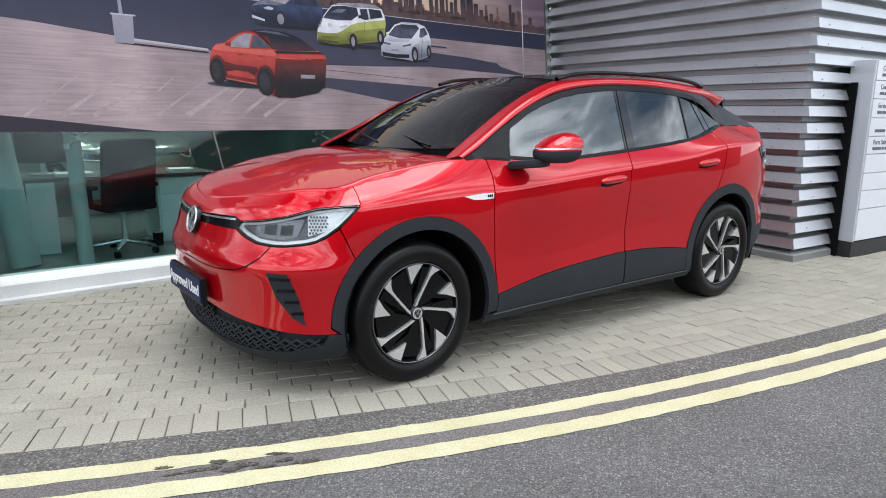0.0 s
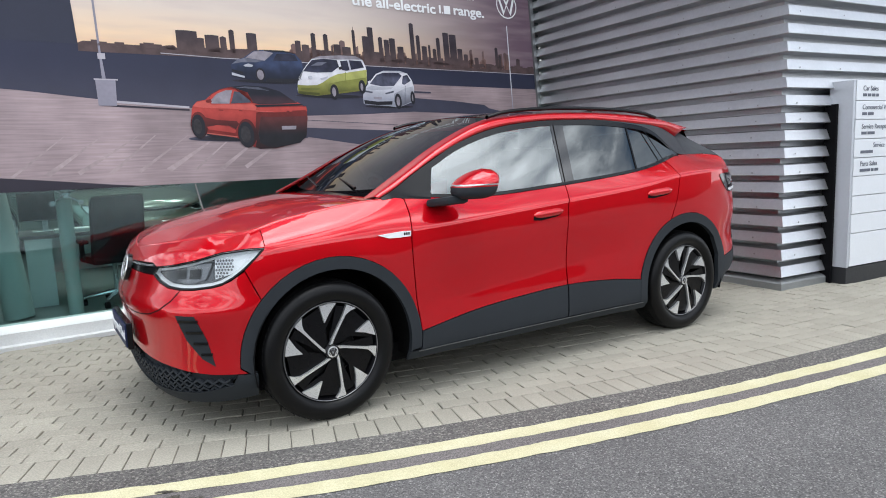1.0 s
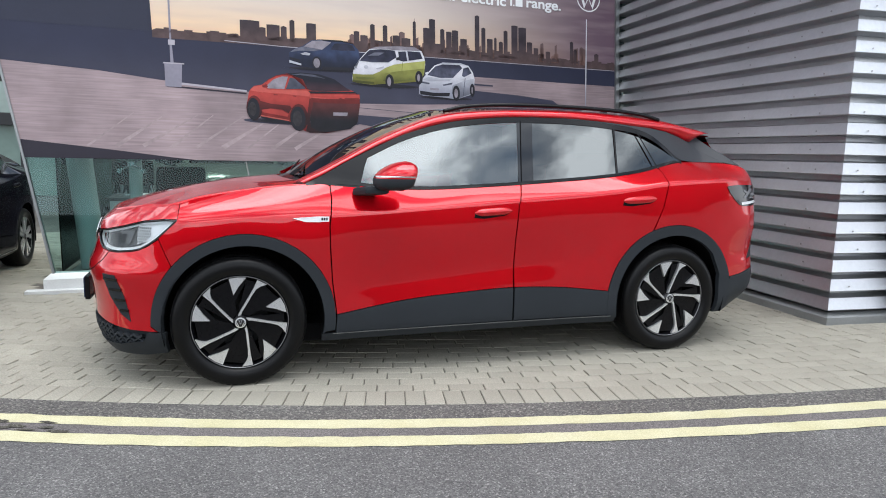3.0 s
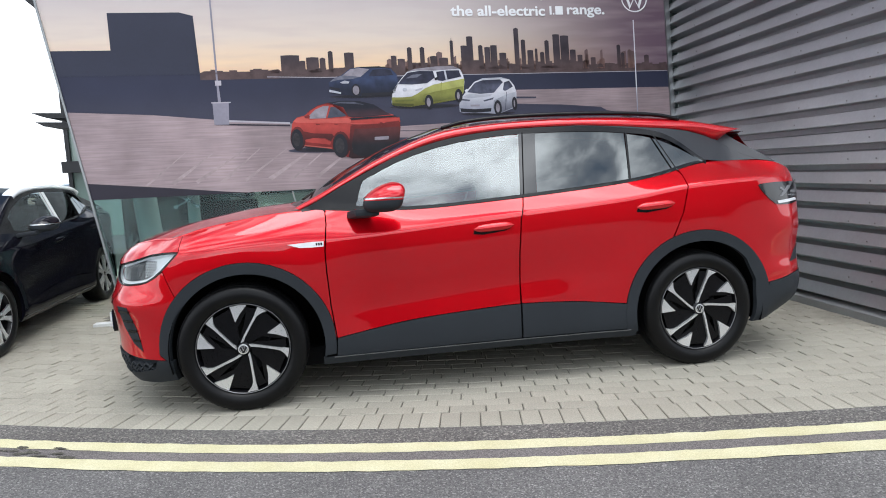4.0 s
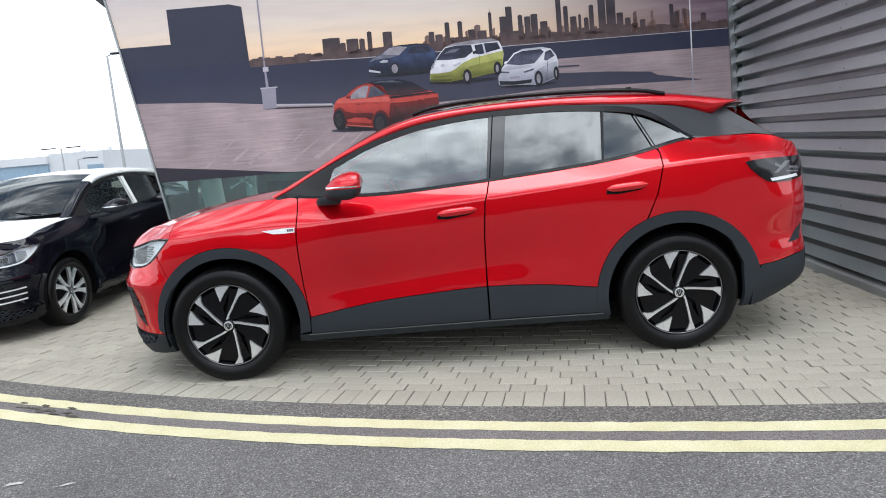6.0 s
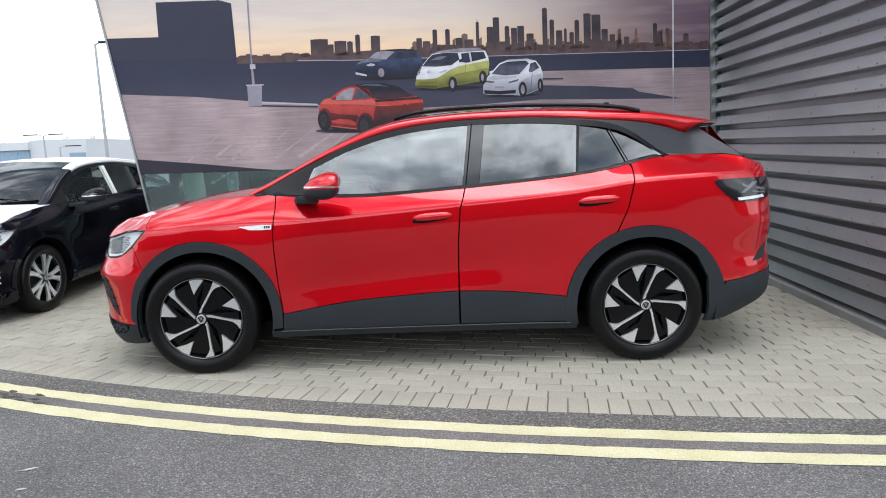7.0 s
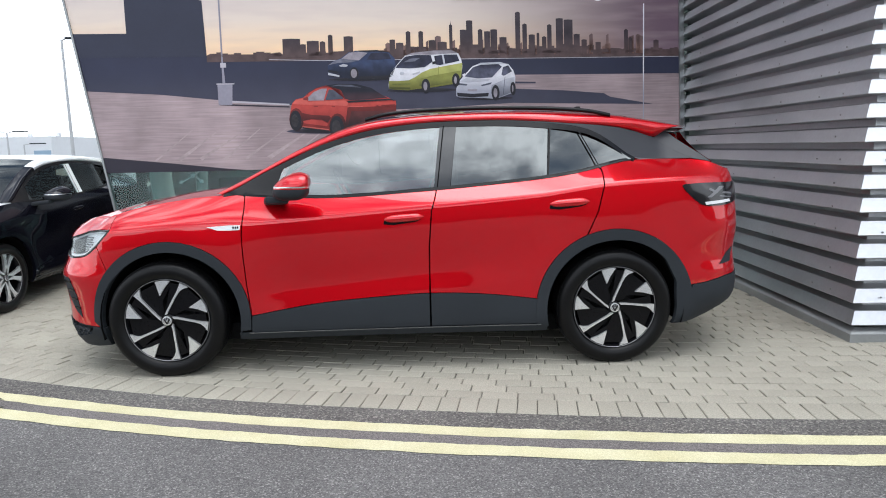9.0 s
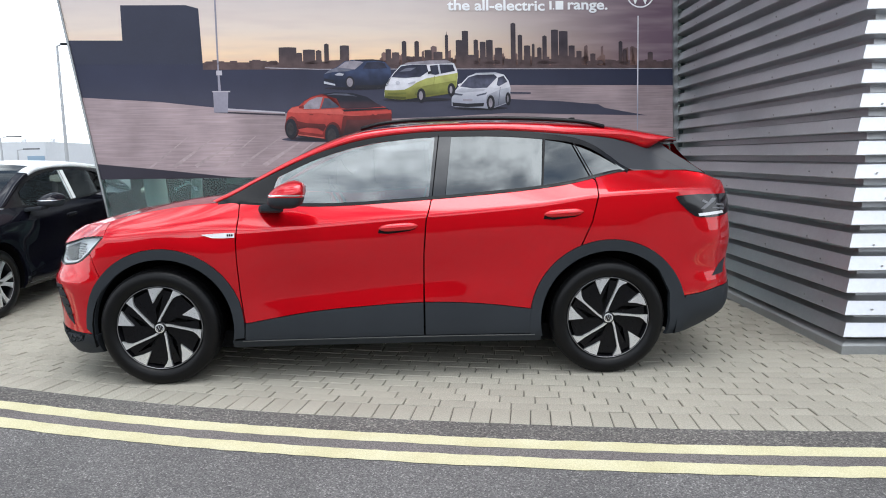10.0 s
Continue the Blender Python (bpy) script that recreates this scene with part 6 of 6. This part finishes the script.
ink("printed_grille", [(2.001, 1.972), (2.170, 1.957), (2.358, 1.964), (2.350, 1.926), (2.167, 1.919), (2.008, 1.931)], P_BLACK, 7, pc)
ink("printed_lamp", [(2.024, 2.076), (2.121, 2.062), (2.109, 2.047), (2.022, 2.057)], P_SLATE, 7, pc)
ink("printed_lamp", [(2.270, 2.052), (2.393, 2.081), (2.381, 2.059), (2.282, 2.038)], P_SLATE, 7, pc)
ink("printed_plate", [(2.121, 2.008), (2.227, 2.007), (2.225, 1.985), (2.120, 1.987)], P_PALEGLASS, 8, pc)
ink("printed_mirror", [(2.480, 2.148), (2.542, 2.152), (2.535, 2.125), (2.484, 2.122)], P_WHITE, 8, pc)
ink("printed_mirror", [(2.066, 2.170), (2.099, 2.184), (2.096, 2.156), (2.070, 2.149)], P_WHITE, 8, pc)
ink("printed_door_gap", [(2.541, 2.139), (2.547, 2.139), (2.521, 1.938), (2.515, 1.935)], P_SLATE, 8, pc)
wv = ink("printed_tyre", blob(2.434, 1.964, 0.045, 0.086), P_BLACK, 7, pc)
ink("printed_rim", blob(2.432, 1.964, 0.022, 0.052), P_PALEGLASS, 8, wv)
wv = ink("printed_tyre", blob(2.631, 2.007, 0.031, 0.074), P_BLACK, 7, pc)
ink("printed_rim", blob(2.628, 2.006, 0.008, 0.040), P_PALEGLASS, 8, wv)

# slogan and round mark
def on_front(x, z, lift):
    o = Vector((x, front_y(x, z) - lift, z))
    ax, up = Vector((1, 0.045, 0)).normalized(), Vector((0, 0.1, 1)).normalized()
    n = ax.cross(up).normalized()
    up = n.cross(ax)
    return Matrix(((ax.x, up.x, n.x, o.x), (ax.y, up.y, n.y, o.y), (ax.z, up.z, n.z, o.z), (0, 0, 0, 1)))


for words, x, z, size, wide, bold in (("the all-electric", 1.965, 2.985, 0.158, 1.10, 0.0035), ("range.", 3.315, 3.0, 0.158, 0.46, 0.0035), ("a new path with", 2.55, 3.19, 0.15, 1.09, 0.0)):
    t = lettering("slogan", words, size, WHITE_INK, banner, on_front(x, z, 0.012))
    t.data.offset = bold
    bpy.context.view_layer.update()
    t.matrix_basis = on_front(x, z, 0.012) @ Matrix.Diagonal((wide / max(t.dimensions.x, 0.01), 1, 1, 1))
for x0, x1 in ((3.115, 3.14), (3.155, 3.17), (3.185, 3.275)):
    ink("slogan_bar", [(x0, 2.995), (x1, 2.995), (x1, 3.09 if x1 != 3.17 else 3.012), (x0, 3.09 if x1 != 3.17 else 3.012)], WHITE_INK, 5)
bm = bmesh.new()
o, i2 = [], []
for k in range(40):
    a = math.tau * k / 40
    for r, arr in ((0.165, o), (0.150, i2)):
        px, pz = 4.165 + r * math.cos(a), 3.185 + r * math.sin(a)
        arr.append(bm.verts.new((px, front_y(px, pz) - 0.011, pz)))
for k in range(40):
    bm.faces.new((o[k], o[(k + 1) % 40], i2[(k + 1) % 40], i2[k]))
part("round_mark", bm, WHITE_INK, banner)
for pts in (((-0.075, 0.13), (-0.05, 0.13), (0.008, 0.02), (-0.008, 0.0)), ((0.075, 0.13), (0.05, 0.13), (-0.008, 0.02), (0.008, 0.0)), ((-0.13, 0.07), (-0.105, 0.09), (-0.045, -0.08), (-0.06, -0.13)), ((0.13, 0.07), (0.105, 0.09), (0.045, -0.08), (0.06, -0.13)),
            ((-0.06, -0.13), (-0.045, -0.08), (0.006, 0.0), (-0.012, 0.0)), ((0.06, -0.13), (0.045, -0.08), (-0.006, 0.0), (0.012, 0.0))):
    ink("mark_bar", [(4.165 + a, 3.185 + b) for a, b in pts], WHITE_INK, 5)

# ---- showroom inside the glass ----
INSIDE_WALL = principled("teal_grey_wall", (0.13, 0.165, 0.165), 0.8, grain=(60, 0.05), stain=(0.8, 0.3))
INSIDE_FLOOR = principled("grey_floor_tile", (0.10, 0.115, 0.115), 0.3, grain=(50, 0.08), stain=(1.0, 0.15))
COLUMN = principled("pale_column", (0.27, 0.32, 0.31), 0.6, grain=(50, 0.05), stain=(1.5, 0.12))
DESK_WHITE = principled("white_laminate", (0.66, 0.70, 0.70), 0.45, grain=(60, 0.02), stain=(2, 0.05))
DESK_TOP = principled("dark_desk_top", (0.045, 0.04, 0.04), 0.4, grain=(60, 0.15), stain=(3, 0.2))
CHAIR_BLACK = principled("black_chair_fabric", (0.012, 0.009, 0.011), 0.85, spec=0.1, grain=(250, 0.2), stain=(4, 0.2))
STEEL = principled("polished_steel", (0.6, 0.61, 0.62), 0.25, 0.9, grain=(80, 0.05), stain=(4, 0.1))
GREY_PAINT = principled("grey_green_paint", (0.16, 0.18, 0.15), 0.3, 0.5, 1.0, grain=(500, 0.1), stain=(2, 0.05))

tagged(part("showroom_floor", box(-1.55, 11.5, 3.38, 13.0, 0.02, 0.06), INSIDE_FLOOR, None), "grey tiled showroom floor behind the glass", "floor", kind="structure")
tagged(part("wall_back", box(-1.55, 11.5, 13.0, 13.2, 0.0, 4.6), INSIDE_WALL, None), "far showroom wall", "wall", kind="structure")
tagged(part("wall_inner", box(4.72, 4.85, 3.9, 13.0, 0.0, 4.6), INSIDE_WALL, None), "inner showroom wall", "wall", kind="structure")
tagged(part("ceiling", box(-1.9, 4.72, 3.75, 13.0, 3.4, 3.5), INSIDE_WALL, None), "grey showroom ceiling", "ceiling", kind="structure")
window_2 = thing("window_2", "glazed flank of the showroom", "window", kind="structure")
flank = part("pane", box(-1.62, -1.61, 3.6, 13.0, 0.06, 3.4), SHOP_GLASS, window_2)
flank.visible_shadow = False
for x, y, r, lean in ((-1.36, 3.80, 0.12, 0.10), (-0.93, 3.62, 0.062, 0.0)):
    tagged(part("column", tube((x, y, 0.06), (x - lean * 3.34, y + 0.33, 3.4), r, r, 24), COLUMN, None, smooth_shade=True), "round leaning pale column behind the glass", "column", group="showroom columns", kind="structure")

desk = thing("desk", "dark-topped office desk with white panels", "desk")
part("desktop", box(-1.30, 0.40, 4.20, 4.95, 0.71, 0.745, 0.004), DESK_TOP, desk)
part("end_panel", box(-1.26, -1.04, 4.22, 4.26, 0.06, 0.71, 0.003), DESK_WHITE, desk)
part("back_panel", box(-1.04, -0.16, 4.86, 4.89, 0.30, 0.70, 0.003), DESK_WHITE, desk)
ped = part("pedestal", box(-0.16, 0.28, 4.26, 4.85, 0.06, 0.71, 0.004), DESK_WHITE, desk)
for z0, z1 in ((0.10, 0.36), (0.37, 0.53), (0.54, 0.70)):
    part("drawer", box(-0.145, 0.265, 4.245, 4.262, z0, z1, 0.004), DESK_WHITE, ped)
for x, z, w in ((-1.0, 0.75, 0.30), (0.0, 0.75, 0.22)):
    tagged(part("paper_stack", box(x, x + w, 4.3, 4.52, 0.745, 0.775, 0.003), DESK_WHITE, None), "stack of white papers on the desk", "papers", group="papers on the desk")
mon = thing("monitor", "dark flat monitor standing on the desk", "monitor")
part("screen", box(-1.28, -0.85, 4.60, 4.63, 0.86, 1.14, 0.006), GLOSS_BLACK, mon)
part("stand", box(-1.09, -1.04, 4.62, 4.66, 0.745, 0.90, 0.004), STEEL, mon)
part("foot", box(-1.18, -0.95, 4.56, 4.72, 0.745, 0.757, 0.003), STEEL, mon)

chair = thing("office_chair", "black high-backed office chair on a steel star base", "chair", m=pose(-0.55, 3.95, 0.06, 0, 0, 12))
bm = box(-0.24, 0.24, -0.20, -0.12, 0.42, 1.04, 0.05)
for q in bm.verts:
    q.co.y += -0.10 * ((q.co.z - 0.42) / 0.6) ** 2 + 0.25 * q.co.x ** 2
part("backrest", bm, CHAIR_BLACK, chair, smooth_shade=True)
part("seat", box(-0.24, 0.24, -0.20, 0.26, 0.40, 0.48, 0.035), CHAIR_BLACK, chair, smooth_shade=True)
part("column", tube((0, 0, 0.10), (0, 0, 0.40), 0.028, 0.022), STEEL, chair)
for s in (-1, 1):
    part("armrest", box(s * 0.27 - 0.03, s * 0.27 + 0.03, -0.12, 0.16, 0.60, 0.635, 0.012), CHAIR_BLACK, chair)
    part("arm_post", box(s * 0.27 - 0.015, s * 0.27 + 0.015, -0.02, 0.04, 0.44, 0.60, 0.006), CHAIR_BLACK, chair)
for k in range(5):
    a = math.tau * k / 5 + 0.3
    leg = part("leg", tube((0.02 * math.cos(a), 0.02 * math.sin(a), 0.11), (0.29 * math.cos(a), 0.29 * math.sin(a), 0.075), 0.022, 0.014, 8), STEEL, chair)
    part("castor", tube((0.29 * math.cos(a) - 0.02, 0.29 * math.sin(a), 0.03), (0.29 * math.cos(a) + 0.02, 0.29 * math.sin(a), 0.03), 0.03, 0.03, 12), CHAIR_BLACK, leg)

show_car = thing("showroom_car", "grey-green hatchback on show behind the desk", "car")
build_car(show_car, GREY_PAINT, "hatch")
show_car.matrix_world = pose(0.95, 7.4, 0.06, 0, 0, 105) @ Matrix.Diagonal((0.94, 0.95, 0.90, 1))

# glowing ceiling panels, themselves out of view, added to brighten the showroom
LIT = bpy.data.materials.new("lit_diffuser")
LIT.use_nodes = True
LIT.node_tree.nodes["Principled BSDF"].inputs["Emission Color"].default_value = (1.0, 0.97, 0.92, 1)
LIT.node_tree.nodes["Principled BSDF"].inputs["Emission Strength"].default_value = 24.0
for x, y in ((-0.6, 4.6), (1.6, 4.6), (-0.6, 7.2), (1.6, 7.2)):
    cl = thing("fill_panel", "unseen glowing ceiling panel added to brighten the showroom", "ceiling light", "showroom lights", m=pose(x, y, 3.4))
    part("frame", box(-0.62, 0.62, -0.32, 0.32, -0.03, 0.0, 0.004), STEEL, cl)
    part("diffuser", box(-0.58, 0.58, -0.28, 0.28, -0.036, -0.031), LIT, cl)
# spider fittings that hold the glass to its post
for x in (-0.925, 1.25):
    spider = thing("spider_fitting", "steel spider fitting with four arms behind the glass", "glass fitting", "glass fittings")
    zc = 1.13
    hub = Vector((x, front_y(x, zc) + 0.10, zc))
    part("hub", tube(hub + Vector((0, -0.03, 0)), hub + Vector((0, 0.06, 0)), 0.024, 0.024, 16), STEEL, spider, smooth_shade=True)
    for sx in (-1, 1):
        for sz in (-1, 1):
            tip = Vector((x + sx * 0.105, front_y(x + sx * 0.105, zc + sz * 0.065) + 0.022, zc + sz * 0.065))
            arm = part("arm", tube(hub, tip + Vector((0, 0.012, 0)), 0.012, 0.008, 10), STEEL, spider, smooth_shade=True)
            part("disc", tube(tip + Vector((0, -0.006, 0)), tip + Vector((0, 0.014, 0)), 0.022, 0.022, 16), STEEL, arm)
bin_thing = thing("waste_bin", "small dark waste bin beside the desk", "bin", m=pose(-0.22, 4.12, 0.06))
part("body", tube((0, 0, 0.0), (0, 0, 0.13), 0.045, 0.05, 18), CHAIR_BLACK, bin_thing, smooth_shade=True)
part("rim", tube((0, 0, 0.13), (0, 0, 0.138), 0.054, 0.054, 18), STEEL, bin_thing)

# ---- what stands beyond ----
FAR_WHITE = principled("pale_far_wall", (0.60, 0.62, 0.64), 0.7, grain=(3, 0.03), stain=(0.2, 0.06))
FAR_BLUE = principled("blue_far_glass", (0.25, 0.36, 0.46), 0.3, grain=(3, 0.05), stain=(0.3, 0.1))
MAST = principled("galvanised_mast", (0.42, 0.43, 0.44), 0.5, 0.5, grain=(20, 0.05), stain=(1, 0.1))
GREEN_GLASS = principled("green_tinted_glazing", (0.22, 0.30, 0.27), 0.15, 0.0, 0.6, grain=(8, 0.05), stain=(0.8, 0.15))

far_building = thing("far_building", "pale flat-roofed commercial building in the distance", "building")
part("wall", box(-75, -38.5, 60, 78, 0, 2.35), FAR_BLUE, far_building)
part("upper_storey", box(-38.5, -33.0, 60.2, 70, 0, 3.27), FAR_WHITE, far_building)
part("roof", box(-75.3, -38.4, 59.8, 78, 2.35, 3.1), FAR_WHITE, far_building, "pale deep roof fascia")
for k in range(7):
    part("window", box(-72 + 4.8 * k, -68.4 + 4.8 * k, 59.95, 60.0, 1.2, 2.2), FAR_BLUE, far_building)
part("window", box(-34.7, -33.15, 60.13, 60.2, 1.1, 1.96), FAR_BLUE, far_building)
for x in (-36.2, -33.5):
    part("roof_vent", box(x, x + 0.3, 62, 62.4, 3.25, 3.6), FAR_WHITE, far_building)
far_sheds = thing("far_shed", "low pale sheds along the horizon", "building")
part("wall", box(-47, -14, 95, 105, 0, 1.9), FAR_WHITE, far_sheds)
part("roof", box(-47.3, -13.7, 94.7, 105, 1.9, 2.1), FAR_BLUE, far_sheds)


def street_lamp(x, y, h, arm):
    s = thing("street_lamp", "tall slim galvanised lamp post with a flat lantern", "street lamp", "lamp posts", m=pose(x, y, 0))
    part("post", tube((0, 0, -0.02), (0, 0, h), 0.10, 0.05, 12), MAST, s)
    part("bracket", tube((0, 0, h - 0.03), (arm * 0.5, 0, h + 0.08), 0.035, 0.03, 8), MAST, s)
    part("lantern", box(min(arm * 0.4, arm * 1.4), max(arm * 0.4, arm * 1.4), -0.12, 0.12, h + 0.03, h + 0.13, 0.03), CLAD, s)


street_lamp(-16.75, 32, 7.3, 0.55)
for x, y, h, arm in ((-35.4, 57.5, 3.58, 1.3), (-35.42, 57.5, 3.58, -1.3), (-34.6, 58.5, 2.5, 1.4), (-27, 85, 2.6, 1.0)):
    street_lamp(x, y, h, arm)

wing = thing("rear_wing", "green-glazed rear wing behind the showroom flank", "building")
part("glazing", box(-6.4, -1.9, 15.6, 15.8, 0.0, 4.4), GREEN_GLASS, wing)
for k in range(4):
    part("frame", box(-6.4 + 1.45 * k, -6.3 + 1.45 * k, 15.5, 15.6, 0.0, 4.4), DARK_TRIM, wing)
part("fascia", box(-6.5, -1.9, 15.4, 15.9, 1.75, 2.05), DARK_TRIM, wing)
fin = thing("canopy_fin", "dark projecting canopy on the showroom flank", "canopy")
for dz, ln in ((0.0, 0.0), (-0.16, 0.06)):
    part("blade", prism([(-4.55 + ln, 2.66 + dz), (-4.35, 2.58 + dz), (-1.66, 2.33 + dz), (-1.66, 2.47 + dz), (-4.0, 2.64 + dz)], 0.9, pose(0, 9.0, 0)), DARK_TRIM, fin)
eave = part("flank_eave", prism([(left_edge(3.05) - 0.03, 3.05), (left_edge(3.05) - 0.42, 3.42), (left_edge(8.0) - 0.5, 8.0), (left_edge(8.0) - 0.03, 8.0)], 0.5, pose(0, 3.62, 0)), DARK_TRIM, None)
tagged(eave, "dark eave at the flank of the showroom", "eave", kind="structure")


# ---- paving blocks: a soldier course along the edge, stretcher courses behind it ----
def block_mesh(name, w, d, material):
    b = 0.004
    pts = []
    for k, z in ((0.0, -0.05), (0.0, -0.003), (b, 0.0)):
        pts += [(-w / 2 + k, -d / 2 + k, z), (w / 2 - k, -d / 2 + k, z), (w / 2 - k, d / 2 - k, z), (-w / 2 + k, d / 2 - k, z)]
    faces = [(8, 9, 10, 11)] + [(4 * r + k, 4 * r + (k + 1) % 4, 4 * r + 4 + (k + 1) % 4, 4 * r + 4 + k) for r in (0, 1) for k in range(4)]
    me = bpy.data.meshes.new(name)
    me.from_pydata(pts, [], faces)
    me.materials.append(material)
    return me


paving = thing("paving", "weathered buff concrete block paving", "paving", kind="structure")
random.seed(5)
soldier = block_mesh("edge_block", 0.100, 0.197, PAVER)
x = -5.0
while x < 9.0:
    p = edge_point(x, -0.102)
    slope = math.atan((edge_y(x + 0.01) - edge_y(x - 0.01)) / 0.02)
    ob = new("edge_block", soldier)
    ob.parent = paving
    ob.matrix_basis = Matrix.Translation((p[0], p[1], 0.003 + random.uniform(-0.002, 0.002))) @ Euler((random.uniform(-0.012, 0.012), random.uniform(-0.012, 0.012), slope + random.uniform(-0.02, 0.02))).to_matrix().to_4x4()
    x += 0.1055 * math.cos(slope)

stretcher = block_mesh("block", 0.194, 0.0985, PAVER)
verts, faces = [], []
count = 0
for row in range(0, 66):
    off = -(0.2535 + 0.1 * row)
    x, turn_no = -7.0 + (0.1 if row % 2 else 0.0) + random.uniform(-0.02, 0.02), 0
    while x < 9.0:
        a, b = edge_point(x, off), edge_point(x + 0.02, off)
        gap = math.hypot(b[0] - a[0], b[1] - a[1])
        if gap < 0.004:
            break
        x += 0.02 * 0.2 / gap
        cx, cy = a
        slope = math.atan2(b[1] - a[1], b[0] - a[0]) + random.uniform(-0.012, 0.012)
        if cy > 7.5 or cx < -8 or cx > 9:
            continue
        if cx > -1.75 and cy > 2.85 + 0.03 * cx:
            continue
        if cx > 4.57 and cy > 0.30 - 0.09 * (cx - 4.5):
            continue
        z, rx, ry = 0.003 + random.uniform(-0.0025, 0.0025), random.uniform(-0.012, 0.012), random.uniform(-0.012, 0.012)
        if -0.2 < cx < 4.4 and row < 14 and count < 298 and (row < 6 or cx > 2.2):
            ob = new("block", stretcher)
            ob.parent = paving
            ob.matrix_basis = Matrix.Translation((cx, cy, z)) @ Euler((rx, ry, slope)).to_matrix().to_4x4()
            count += 1
            continue
        ca, sa = math.cos(slope), math.sin(slope)
        i0 = len(verts)
        for k, dz in ((0.0, -0.05), (0.0, -0.003), (0.004, 0.0)):
            for p, q in ((-1, -1), (1, -1), (1, 1), (-1, 1)):
                u, w = p * (0.097 - k), q * (0.0492 - k)
                verts.append((cx + u * ca - w * sa, cy + u * sa + w * ca, z + dz + w * rx - u * ry))
        faces += [(i0 + 8, i0 + 9, i0 + 10, i0 + 11)] + [(i0 + 4 * r + k, i0 + 4 * r + (k + 1) % 4, i0 + 4 * r + 4 + (k + 1) % 4, i0 + 4 * r + 4 + k) for r in (0, 1) for k in range(4)]
rest = link_mesh("paving_field", verts, faces, PAVER_REST, paving)
rest["kind"] = "stuff"
